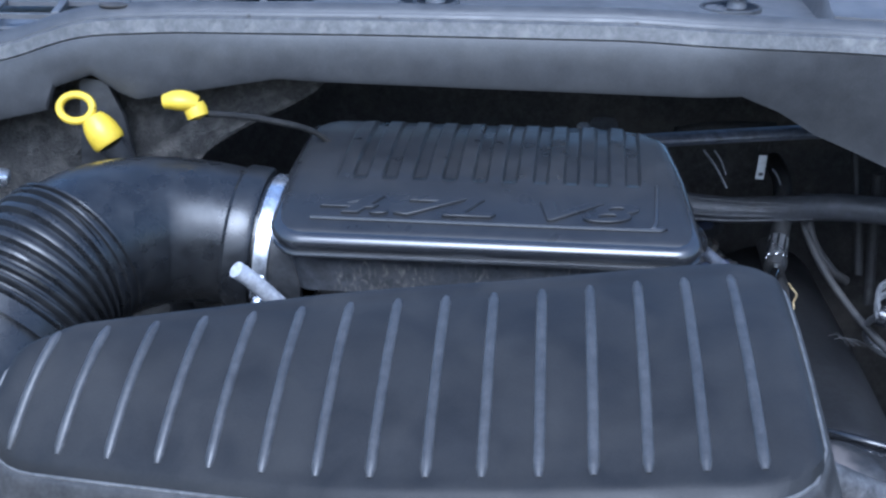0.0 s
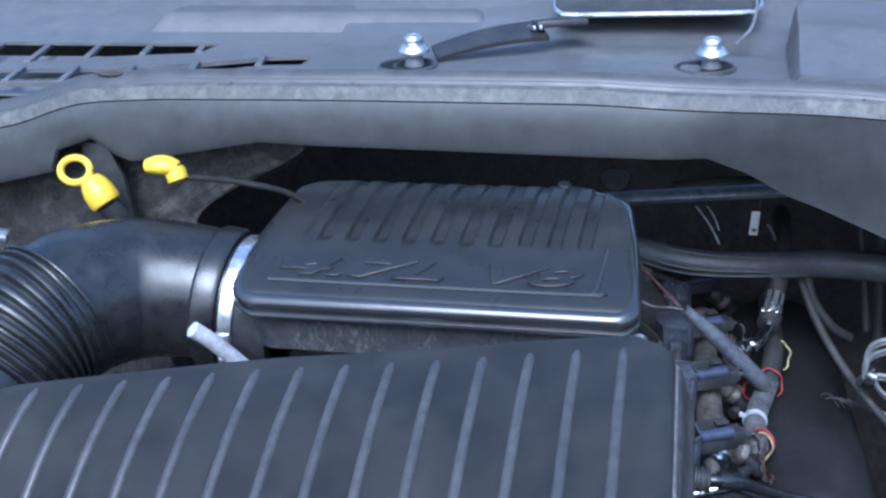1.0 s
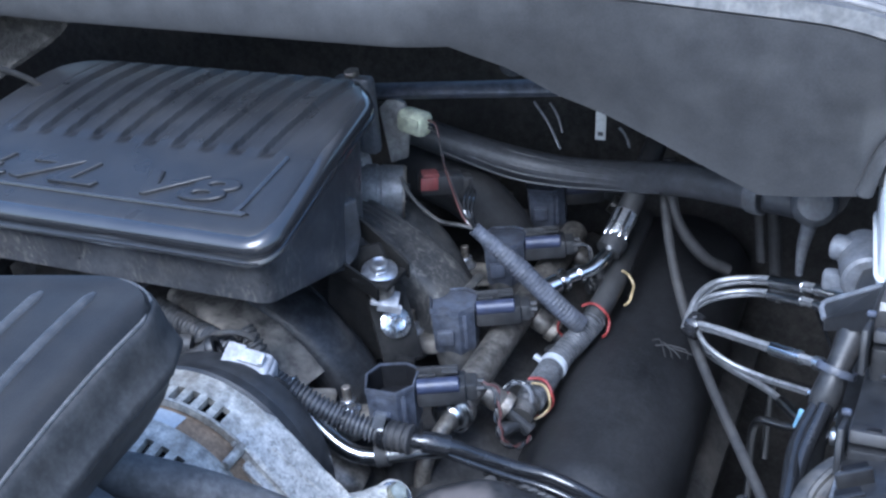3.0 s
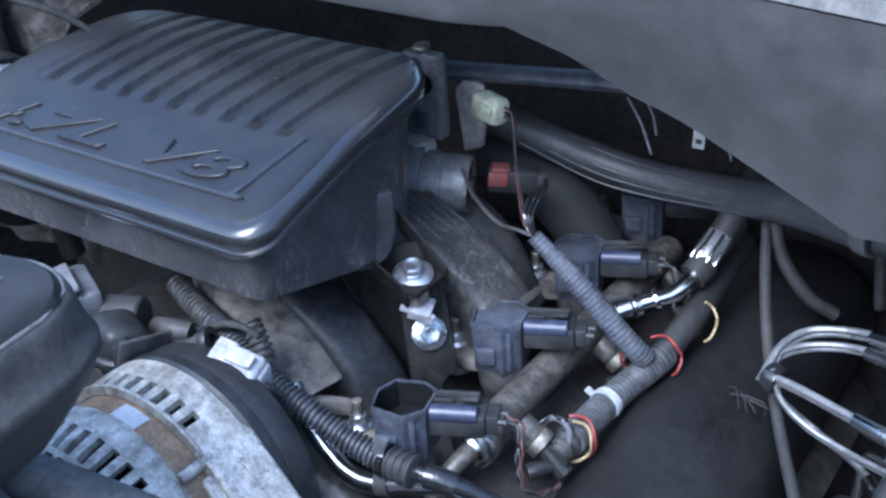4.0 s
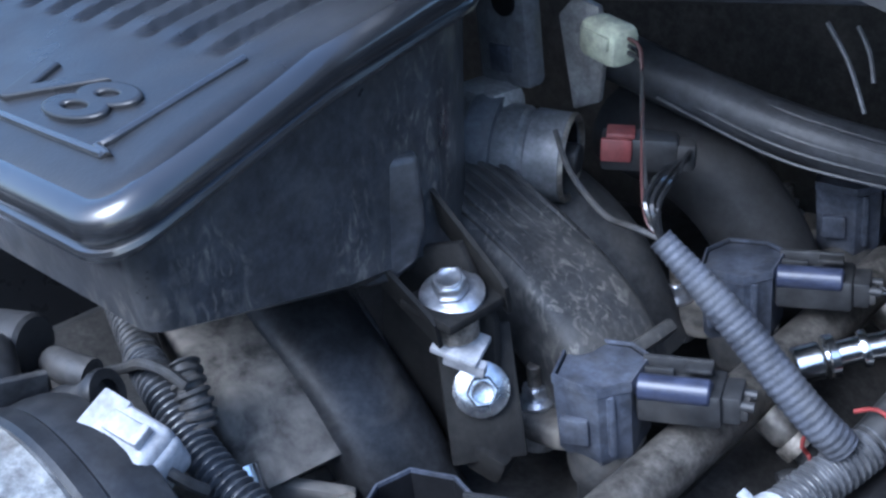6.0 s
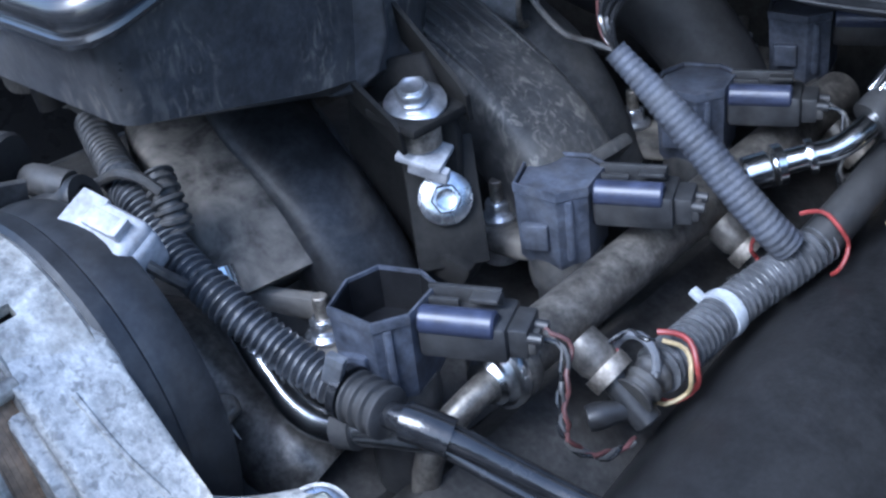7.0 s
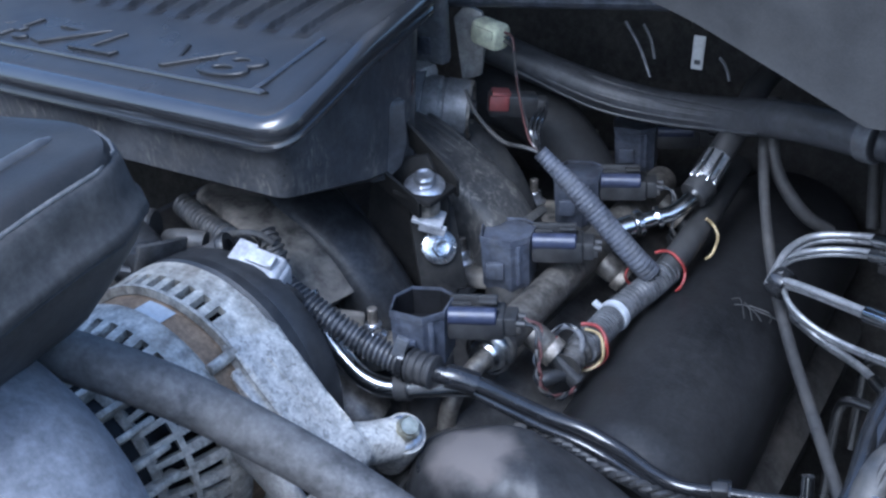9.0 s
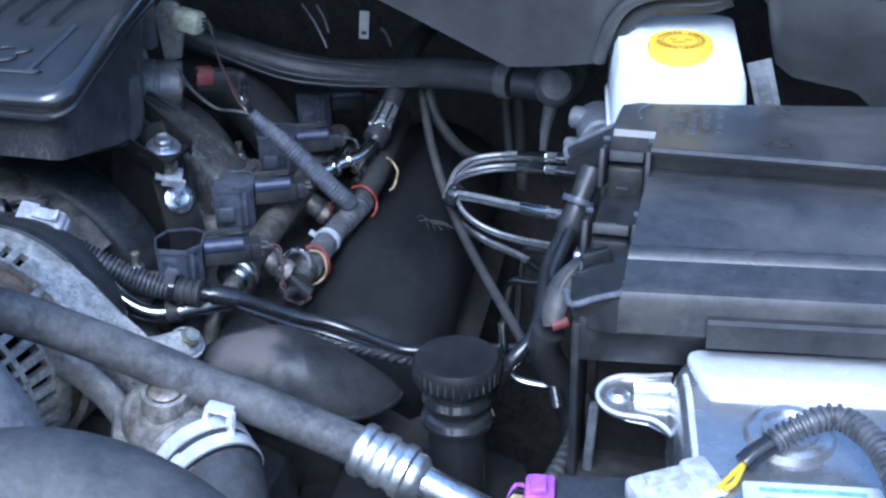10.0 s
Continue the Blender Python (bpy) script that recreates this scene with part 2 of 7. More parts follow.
COVERM = mat("dusty_front_cover", (0.030, 0.030, 0.031), 0.45, spec=0.35, var=0.35, coarse=30, bump=0.2, dust=0.4, dust_rgb=(0.066, 0.064, 0.061), dust_low=0.42, dust_high=0.75)
# Pale grey that paints the highlight along the filter box lid's edge.
BEAD = mat("edge_highlight_grey", (0.105, 0.103, 0.100), 0.45, var=0.4, coarse=60)
STAINED = mat("stained_casting", (0.24, 0.225, 0.205), 0.5, metal=0.2, var=0.4, fine=500, coarse=70, bump=0.5, dust=0.6, dust_rgb=(0.10, 0.088, 0.072), dust_low=0.42, dust_high=0.72, grime=0.5)
CASTING = mat("dull_casting", (0.36, 0.352, 0.34), 0.45, metal=0.15, var=0.3, fine=600, bump=0.5, dust=0.5, dust_rgb=(0.13, 0.12, 0.105), depth=0.001)
BRAID = mat("grey_brake_hose", (0.24, 0.245, 0.255), 0.32, metal=0.5, var=0.2, fine=900, bump=0.15, dust=0.2)
OLDRED = mat("grimy_red_wire", (0.075, 0.03, 0.028), 0.5, bump=0)
FADED = mat("faded_label", (0.09, 0.095, 0.10), 0.5, var=0.3)



def spotted(name, base, spot, place, reach, edge):
    """The base material with one irregular patch of settled dust round a place."""
    m = base.copy()
    m.name = name
    t = m.node_tree
    bsdf = t.nodes["Principled BSDF"]
    old = bsdf.inputs["Base Color"].links[0].from_socket
    geo = t.nodes.new("ShaderNodeNewGeometry")
    off = t.nodes.new("ShaderNodeVectorMath")
    off.operation = "DISTANCE"
    off.inputs[1].default_value = place
    t.links.new(geo.outputs["Position"], off.inputs[0])
    n = t.nodes.new("ShaderNodeTexNoise")
    n.inputs["Scale"].default_value, n.inputs["Detail"].default_value = 55.0, 6.0
    t.links.new(geo.outputs["Position"], n.inputs["Vector"])
    add = t.nodes.new("ShaderNodeMath")
    add.operation = "MULTIPLY_ADD"
    add.inputs[1].default_value = reach * 1.7
    t.links.new(n.outputs["Fac"], add.inputs[0])
    t.links.new(off.outputs["Value"], add.inputs[2])
    f = t.nodes.new("ShaderNodeMapRange")
    for key, v in (("From Min", reach * 1.85 + edge), ("From Max", reach * 1.85 - edge), ("To Min", 0.0), ("To Max", 0.9)):
        f.inputs[key].default_value = v
    t.links.new(add.outputs[0], f.inputs["Value"])
    mix = t.nodes.new("ShaderNodeMix")
    mix.data_type = "RGBA"
    mix.inputs[7].default_value = (*spot, 1)
    t.links.new(f.outputs[0], mix.inputs[0])
    t.links.new(old, mix.inputs[6])
    t.links.new(mix.outputs[2], bsdf.inputs["Base Color"])
    rough = bsdf.inputs["Roughness"].links[0].from_socket
    rmix = t.nodes.new("ShaderNodeMix")
    rmix.inputs[3].default_value = 0.95
    t.links.new(f.outputs[0], rmix.inputs[0])
    t.links.new(rough, rmix.inputs[2])
    t.links.new(rmix.outputs[0], bsdf.inputs["Roughness"])
    return m


def scratched(name, base, rgb):
    """The base material with short pale rubbed streaks that run down the wall, in patches."""
    m = base.copy()
    m.name = name
    t = m.node_tree
    bsdf = t.nodes["Principled BSDF"]
    old = bsdf.inputs["Base Color"].links[0].from_socket
    geo = t.nodes.new("ShaderNodeNewGeometry")
    facs = []
    for scale, low, high, wave in (((120, 120, 52), 0.50, 0.64, 3.0), ((24, 24, 20), 0.44, 0.58, 0.0), ((420, 420, 120), 0.34, 0.60, 0.4)):
        sc = t.nodes.new("ShaderNodeVectorMath")
        sc.operation = "MULTIPLY"
        sc.inputs[1].default_value = scale
        t.links.new(geo.outputs["Position"], sc.inputs[0])
        n = t.nodes.new("ShaderNodeTexNoise")
        n.inputs["Scale"].default_value, n.inputs["Detail"].default_value, n.inputs["Distortion"].default_value = 1.0, 4.0, wave
        t.links.new(sc.outputs[0], n.inputs["Vector"])
        f = t.nodes.new("ShaderNodeMapRange")
        f.inputs["From Min"].default_value, f.inputs["From Max"].default_value = low, high
        t.links.new(n.outputs["Fac"], f.inputs["Value"])
        facs.append(f.outputs[0])
    fac = facs[0]
    for other in facs[1:]:
        mul = t.nodes.new("ShaderNodeMath")
        mul.operation = "MULTIPLY"
        t.links.new(fac, mul.inputs[0])
        t.links.new(other, mul.inputs[1])
        fac = mul.outputs[0]
    mix = t.nodes.new("ShaderNodeMix")
    mix.data_type = "RGBA"
    mix.inputs[7].default_value = (*rgb, 1)
    t.links.new(fac, mix.inputs[0])
    t.links.new(old, mix.inputs[6])
    t.links.new(mix.outputs[2], bsdf.inputs["Base Color"])
    return m


SCUFFED = scratched("scuffed_black_plastic", BOXSIDE, (0.18, 0.168, 0.148))
OLDRIB = scratched("scuffed_runner_plastic", RIBDUST, (0.15, 0.14, 0.122))


# ---- building helpers ----
ORIGIN = {}


def thing(name, place, label, category, group="", kind=""):
    ob = new(name)
    ob.location = place
    ORIGIN[ob.name] = Vector(place)
    return tagged(ob, label, category, group, kind)


def finish(name, bm, material, place):
    bmesh.ops.recalc_face_normals(bm, faces=bm.faces)
    for f in bm.faces:
        f.smooth = True
    for e in bm.edges:
        if len(e.link_faces) == 2 and e.calc_face_angle(0) > 0.6:
            e.smooth = False
    bmesh.ops.translate(bm, verts=bm.verts, vec=-Vector(place))
    me = bpy.data.meshes.new(name)
    bm.to_mesh(me)
    bm.free()
    me.materials.append(material)
    return new(name, me)


def part(name, bm, material, parent, label=""):
    """One mesh under a thing or under a part; the mesh is given in the world's place."""
    place = ORIGIN[parent.name]
    ob = finish(name, bm, material, place)
    ob.parent = parent
    ORIGIN[ob.name] = place
    return tagged(ob, label)


def solo(name, bm, material, label, category, group="", kind=""):
    """A thing of one mesh, with its origin at its base."""
    lo = Vector([min(v.co[i] for v in bm.verts) for i in range(3)])
    hi = Vector([max(v.co[i] for v in bm.verts) for i in range(3)])
    place = Vector(((lo.x + hi.x) / 2, (lo.y + hi.y) / 2, lo.z))
    ob = finish(name, bm, material, place)
    ob.location = place
    ORIGIN[ob.name] = place
    return tagged(ob, label, category, group, kind)


def mesh(verts, faces):
    bm = bmesh.new()
    vs = [bm.verts.new(v) for v in verts]
    for f in faces:
        bm.faces.new([vs[i] for i in f])
    return bm


def join(*bms):
    out = bms[0]
    for other in bms[1:]:
        seen = {v: out.verts.new(v.co) for v in other.verts}
        for f in other.faces:
            out.faces.new([seen[v] for v in f.verts])
        other.free()
    return out


def moved(bm, m):
    bmesh.ops.transform(bm, matrix=m, verts=bm.verts)
    return bm


def along(p, d, spin=0.0):
    """A matrix whose z axis points along d, at p."""
    return Matrix.Translation(p) @ Vector(d).to_track_quat("Z", "Y").to_matrix().to_4x4() @ Matrix.Rotation(radians(spin), 4, "Z")


def smooth_line(pts, step):
    """Catmull-Rom through the points, resampled evenly."""
    p = [Vector(q) for q in pts]
    if len(p) == 2:
        raw = [p[0].lerp(p[1], i / 20) for i in range(21)]
    else:
        e = [2 * p[0] - p[1]] + p + [2 * p[-1] - p[-2]]
        raw = []
        for i in range(1, len(e) - 2):
            a, b, c, d = e[i - 1:i + 3]
            for k in range(16):
                t = k / 16
                raw.append(0.5 * (2 * b + (c - a) * t + (2 * a - 5 * b + 4 * c - d) * t * t + (3 * b - a - 3 * c + d) * t ** 3))
        raw.append(p[-1])
    s = [0.0]
    for a, b in zip(raw, raw[1:]):
        s.append(s[-1] + (b - a).length)
    n = max(2, round(s[-1] / step))
    out, j = [], 0
    for i in range(n + 1):
        q = s[-1] * i / n
        while j < len(s) - 2 and s[j + 1] < q:
            j += 1
        w = (q - s[j]) / max(1e-9, s[j + 1] - s[j])
        out.append(raw[j].lerp(raw[j + 1], min(1, max(0, w))))
    return out, s[-1] / n


def tube(pts, r, seg=14, step=0.006, corr=None, flat=1.0, cap=True, up=(0, 0, 1)):
    """A round (or flattened) tube along a line. r: radius or a function of the share of the length. corr: (pitch, depth) of rings."""
    if corr:
        step = corr[0] / 6
    line, gap = smooth_line(pts, step)
    n = len(line)
    t0 = (line[1] - line[0]).normalized()
    side = t0.cross(Vector(up))
    side = side.normalized() if side.length > 1e-3 else t0.orthogonal().normalized()
    verts, faces = [], []
    for i, p in enumerate(line):
        t = (line[min(n - 1, i + 1)] - line[max(0, i - 1)]).normalized()
        side = (side - t * side.dot(t)).normalized()
        top = side.cross(t).normalized()
        rr = r(i / (n - 1)) if callable(r) else r
        if corr:
            rr += corr[1] * math.tanh(2.5 * math.cos(2 * math.pi * i * gap / corr[0]))
        for k in range(seg):
            a = 2 * math.pi * k / seg
            verts.append(p + side * (rr * math.cos(a)) + top * (rr * flat * math.sin(a)))
    for i in range(n - 1):
        for k in range(seg):
            k2 = (k + 1) % seg
            faces.append((i * seg + k, i * seg + k2, (i + 1) * seg + k2, (i + 1) * seg + k))
    if cap:
        faces.append(tuple(range(seg - 1, -1, -1)))
        faces.append(tuple((n - 1) * seg + k for k in range(seg)))
    return mesh(verts, faces)


def channel(pts, w, h, power=4.0, seg=28, step=0.006, up=(0, 0, 1)):
    """A channel with a squarish section of half width w and half height h along a line."""
    line, gap = smooth_line(pts, step)
    n = len(line)
    side = (line[1] - line[0]).normalized().cross(Vector(up)).normalized()
    verts = []
    for i, p in enumerate(line):
        t = (line[min(n - 1, i + 1)] - line[max(0, i - 1)]).normalized()
        side = (side - t * side.dot(t)).normalized()
        top = side.cross(t).normalized()
        for k in range(seg):
            c, d = math.cos(2 * math.pi * k / seg), math.sin(2 * math.pi * k / seg)
            verts.append(p + side * (w * math.copysign(abs(c) ** (2 / power), c)) + top * (h * math.copysign(abs(d) ** (2 / power), d)))
    faces = [(i * seg + k, i * seg + (k + 1) % seg, (i + 1) * seg + (k + 1) % seg, (i + 1) * seg + k) for i in range(n - 1) for k in range(seg)]
    return mesh(verts, faces + [tuple(range(seg - 1, -1, -1)), tuple((n - 1) * seg + k for k in range(seg))])


def ring_tube(pts, r, seg=16):
    """A closed round bead along a level-ish loop of places."""
    n = len(pts)
    verts, faces = [], []
    for i in range(n):
        a, p, c = Vector(pts[i - 1]), Vector(pts[i]), Vector(pts[(i + 1) % n])
        t = (c - a).normalized()
        side = t.cross(Vector((0, 0, 1))).normalized()
        top = side.cross(t)
        verts += [p + side * (r * math.cos(2 * math.pi * k / seg)) + top * (r * math.sin(2 * math.pi * k / seg)) for k in range(seg)]
    for i in range(n):
        j = (i + 1) % n
        faces += [(i * seg + k, i * seg + (k + 1) % seg, j * seg + (k + 1) % seg, j * seg + k) for k in range(seg)]
    return mesh(verts, faces)


def twisted(pts, r, turns, phase):
    """One strand of a twisted pair along a line."""
    line, gap = smooth_line(pts, 0.003)
    out = []
    for i, p in enumerate(line):
        t = (line[min(len(line) - 1, i + 1)] - line[max(0, i - 1)]).normalized()
        side = t.cross(Vector((0, 0, 1))).normalized()
        a = 2 * math.pi * turns * i / len(line) + phase
        out.append(p + side * (r * 0.9 * math.cos(a)) + side.cross(t) * (r * 0.9 * math.sin(a)))
    return tube(out, r, 8, 0.003)


def lathe(profile, m, seg=32):
    """Turns (radius, height) pairs round the z axis of m."""
    verts, faces, rings = [], [], []
    for r, h in profile:
        if r < 1e-6:
            rings.append([len(verts)])
            verts.append((0, 0, h))
        else:
            rings.append(list(range(len(verts), len(verts) + seg)))
            verts += [(r * math.cos(2 * math.pi * k / seg), r * math.sin(2 * math.pi * k / seg), h) for k in range(seg)]
    for a, b in zip(rings, rings[1:]):
        for k in range(seg):
            k2 = (k + 1) % seg
            if len(a) == 1 and len(b) > 1:
                faces.append((a[0], b[k], b[k2]))
            elif len(b) == 1 and len(a) > 1:
                faces.append((a[k], a[k2], b[0]))
            elif len(a) > 1:
                faces.append((a[k], a[k2], b[k2], b[k]))
    return moved(mesh(verts, faces), m)


def rod(p, q, r, seg=20, bev=0.0):
    """A cylinder from p to q, with a small edge radius."""
    p, q = Vector(p), Vector(q)
    h = (q - p).length
    b = bev or min(r, h) * 0.12
    return lathe([(0, 0), (r - b, 0), (r, b), (r, h - b), (r - b, h), (0, h)], along(p, q - p), seg)


def box(c, size, bev=0.002, m=None, seg=2):
    bm = bmesh.new()
    bmesh.ops.create_cube(bm, size=1)
    bmesh.ops.scale(bm, vec=size, verts=bm.verts)
    if bev:
        bmesh.ops.bevel(bm, geom=list(bm.edges), offset=min(bev, min(size) * 0.45), segments=seg, affect="EDGES", profile=0.5)
    return moved(bm, Matrix.Translation(c) @ (m or Matrix.Identity(4)))


def turn(rx=0, ry=0, rz=0):
    return Euler((radians(rx), radians(ry), radians(rz))).to_matrix().to_4x4()


def prism(poly, h0, h1, m=None, bev=0.0, seg=2):
    """A polygon in the x-y plane of m, raised from h0 to h1."""
    n = len(poly)
    bm = mesh([(x, y, h0) for x, y in poly] + [(x, y, h1) for x, y in poly],
              [tuple(range(n - 1, -1, -1)), tuple(range(n, 2 * n))] + [(i, (i + 1) % n, n + (i + 1) % n, n + i) for i in range(n)])
    if bev:
        bmesh.ops.bevel(bm, geom=[e for e in bm.edges], offset=bev, segments=seg, affect="EDGES", profile=0.5, clamp_overlap=True)
    return moved(bm, m or Matrix.Identity(4))


XZ = Matrix(((1, 0, 0, 0), (0, 0, 1, 0), (0, 1, 0, 0), (0, 0, 0, 1)))  # local (x, y, h) -> world (x, h, y)


def rounded(x0, y0, x1, y1, r, n=6):
    """A rectangle with rounded corners, anticlockwise."""
    out = []
    for cx, cy, a0 in ((x1 - r, y0 + r, -90), (x1 - r, y1 - r, 0), (x0 + r, y1 - r, 90), (x0 + r, y0 + r, 180)):
        out += [(cx + r * math.cos(radians(a0 + 90 * i / n)), cy + r * math.sin(radians(a0 + 90 * i / n))) for i in range(n + 1)]
    return out


def grid(nx, ny, fn, thick=0.0, close=True):
    """A sheet from fn(u, v) -> place, with thickness downwards."""
    verts = [fn(i / nx, j / ny) for j in range(ny + 1) for i in range(nx + 1)]
    w = nx + 1
    faces = [(j * w + i, j * w + i + 1, (j + 1) * w + i + 1, (j + 1) * w + i) for j in range(ny) for i in range(nx)]
    if thick:
        n = len(verts)
        verts += [(x, y, z - thick) for x, y, z in verts]
        faces += [tuple(n + k for k in reversed(f)) for f in list(faces)]
        edge = [i for i in range(nx)] + [j * w + nx for j in range(ny)] + [ny * w + nx - i for i in range(nx)] + [(ny - j) * w for j in range(ny)]
        for a, b in zip(edge, edge[1:] + edge[:1]):
            faces.append((a, n + a, n + b, b))
    return mesh(verts, faces)


def pw(x, table):
    """Straight lines between (x, value) pairs."""
    if x <= table[0][0]:
        return table[0][1]
    for (a, va), (b, vb) in zip(table, table[1:]):
        if x <= b:
            return va + (vb - va) * (x - a) / (b - a)
    return table[-1][1]


def ease(x):
    x = min(1.0, max(0.0, x))
    return x * x * (3 - 2 * x)


def hexhead(p, d, r, h, spin=0.0):
    return prism([(r * math.cos(radians(60 * k)), r * math.sin(radians(60 * k))) for k in range(6)], 0, h, along(p, d, spin), bev=r * 0.12, seg=1)


def flange_bolt(name, p, d, r, parent=None, label="", material=None, group=""):
    """A bolt with a broad washer and a hexagonal head; p: the washer's underside."""
    material = material or ZINC
    p, d = Vector(p), Vector(d).normalized()
    if parent is None:
        root = thing(name, p, label, "bolt", group)
    else:
        root = None
    washer = lathe([(0, 0), (r, 0), (r, r * 0.12), (r * 0.86, r * 0.2), (r * 0.62, r * 0.26), (0, r * 0.26)], along(p, d), 28)
    head = join(hexhead(p + d * r * 0.26, d, r * 0.58, r * 0.5), lathe([(0, 0), (r * 0.4, 0), (r * 0.36, r * 0.06), (r * 0.25, r * 0.02), (0, r * 0.02)], along(p + d * r * 0.76, d), 16))
    if root:
        part("washer", washer, material, root)
        part("bolt_head", head, material, root)
        return root
    w = part(name, washer, material, parent, label)
    part("bolt_head", head, material, w)
    return w


# ---- setting: ground, bay walls, hood, windscreen ----
bm = grid(40, 40, lambda u, v: (3000 * (u - 0.5) ** 3, 3000 * (v - 0.5) ** 3, 0.0))
solo("ground", bm, EARTH, "dry earth ground with patches of grass", "ground", kind="structure")
solo("firewall", box((0.1, 1.2, 0.85), (1.7, 0.04, 0.76), 0.004), DARK, "dark painted steel firewall", "firewall", kind="structure")
for name, x in (("inner_fender_left", -0.72), ("inner_fender_right", 0.92)):
    solo(name, box((x, 0.45, 0.75), (0.05, 1.5, 0.86), 0.01), PAINT, "dark painted steel inner fender", "fender", kind="structure")
solo("radiator_support", box((0.1, 0.05, 0.62), (1.6, 0.05, 0.55), 0.01), DARK, "dark radiator support panel", "panel", kind="structure")
solo("windscreen", box((0.1, 1.52, 1.52), (1.5, 0.9, 0.006), 0.002, turn(34, 0, 0)), GLASS, "dark tinted windscreen glass", "windscreen", kind="structure")
solo("dashboard", box((0.1, 1.75, 1.22), (1.5, 0.6, 0.1), 0.03), DARK, "dark dashboard behind the windscreen", "dashboard", kind="structure")

# ---- cowl ----
LOW = [(-0.70, 1.12), (-0.40, 1.155), (-0.308, 1.176), (-0.300, 1.195), (-0.268, 1.206), (-0.247, 1.192), (-0.233, 1.187), (-0.12, 1.2065), (-0.085, 1.205), (0.232, 1.2005),
       (0.262, 1.186), (0.2925, 1.165), (0.365, 1.132), (0.4126, 1.110), (0.44, 1.112), (0.470, 1.116), (0.477, 1.138), (0.487, 1.152), (0.500, 1.160), (0.541, 1.162), (0.556, 1.167), (0.575, 1.166), (0.5795, 1.142), (0.583, 1.125), (0.595, 1.1155), (0.615, 1.112), (0.634, 1.109), (0.648, 1.097), (0.656, 1.086), (0.9, 1.05)]
RIDGE = [(-0.70, 1.195), (-0.39, 1.224), (-0.335, 1.232), (-0.30, 1.245), (-0.27, 1.253), (-0.2, 1.257), (-0.04, 1.2585), (0.15, 1.2585), (0.34, 1.248), (0.46, 1.238), (0.50, 1.226), (0.54, 1.206), (0.6, 1.195), (0.9, 1.16)]


def ridge(x):
    return sum(pw(x + d, RIDGE) for d in (-0.015, -0.005, 0.005, 0.015)) / 4


def sweep_x(x0, x1, n, profile):
    """Sweeps profile(x) -> [(y, z), ...] along x."""
    rows = [[(x, y, z) for y, z in profile(x)] for x in (x0 + (x1 - x0) * i / n for i in range(n + 1))]
    k = len(rows[0])
    return mesh([p for r in rows for p in r], [(i * k + j, (i + 1) * k + j, (i + 1) * k + (j + 1) % k, i * k + (j + 1) % k) for i in range(n) for j in range(k)])


def recess(x):
    """How far the panel stands back towards its right end."""
    return 0.04 * ease((x - 0.19) / 0.14)


def cowl_face(x):
    top, low = ridge(x) - 0.017, pw(x, LOW)
    lip = 0.0035
    h = max(0.004, top - low)
    a, b = 0.4 * recess(x), recess(x)
    return [(0.8565 + a, top), (0.8545 + a + 0.15 * (b - a), top - 0.15 * h), (0.8535 + (a + b) / 2, top - 0.5 * h), (0.855 + b, low + 0.1 * h), (0.857 + b, low), (0.857 + b + lip, low - 0.0005), (0.866 + b, low + 0.2 * h), (0.866 + a, top)]


def cowl_ridge(x):
    z = ridge(x)
    k = 0.4 * recess(x)
    return [(y + k, h) for y, h in ((0.885, z - 0.008), (0.880, z + 0.002), (0.875, z + 0.0045), (0.870, z + 0.002), (0.8675, z - 0.0015), (0.8645, z - 0.001), (0.8625, z - 0.003), (0.8622, z - 0.0045), (0.866, z - 0.012))]


def cowl_strip(x):
    z = ridge(x)
    k = 0.4 * recess(x)
    return [(y + k, h) for y, h in ((0.8620, z - 0.0045), (0.8585, z - 0.006), (0.8555, z - 0.0155), (0.8580, z - 0.0172), (0.8655, z - 0.0172), (0.8655, z - 0.0045))]


cowl = thing("cowl_panel", (0.1, 0.87, 1.1), "grey plastic cowl panel with a worn front lip above the engine", "cowl", kind="structure")
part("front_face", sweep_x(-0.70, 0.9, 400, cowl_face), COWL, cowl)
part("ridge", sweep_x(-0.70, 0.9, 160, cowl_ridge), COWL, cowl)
part("front_strip", sweep_x(-0.70, 0.9, 160, cowl_strip), STRIP, cowl, "sun-bleached dusty strip below the ridge")
for x in (-0.14, -0.039, 0.152, 0.342, 0.545):
    z = ridge(x)
    part("pin_hole", rod((x, 0.8622 + 0.4 * recess(x), z - 0.004), (x, 0.8612 + 0.4 * recess(x), z - 0.0035), 0.0013, 10), DARK, cowl)
part("oval_hole", moved(rod((0, 0, -0.001), (0, 0, 0.0012), 0.007, 20), Matrix.Translation((0.44, 0.887, ridge(0.44) + 0.0035)) @ turn(20) @ Matrix.Diagonal((1.7, 0.5, 1, 1))), DARK, cowl)
part("oval_hole", moved(rod((0, 0, -0.001), (0, 0, 0.0012), 0.007, 20), Matrix.Translation((-0.25, 0.871, ridge(-0.25) + 0.0035)) @ turn(20) @ Matrix.Diagonal((1.7, 0.5, 1, 1))), DARK, cowl)
# arched flange over the brake fluid reservoir
part("arch_flange", tube([(0.472, 0.898, 1.118), (0.479, 0.896, 1.140), (0.488, 0.895, 1.155), (0.502, 0.894, 1.163), (0.522, 0.894, 1.166), (0.542, 0.894, 1.168), (0.554, 0.895, 1.172)], lambda s: 0.0062 * (1 - 0.5 * s), 12, flat=0.8), COWL, cowl)
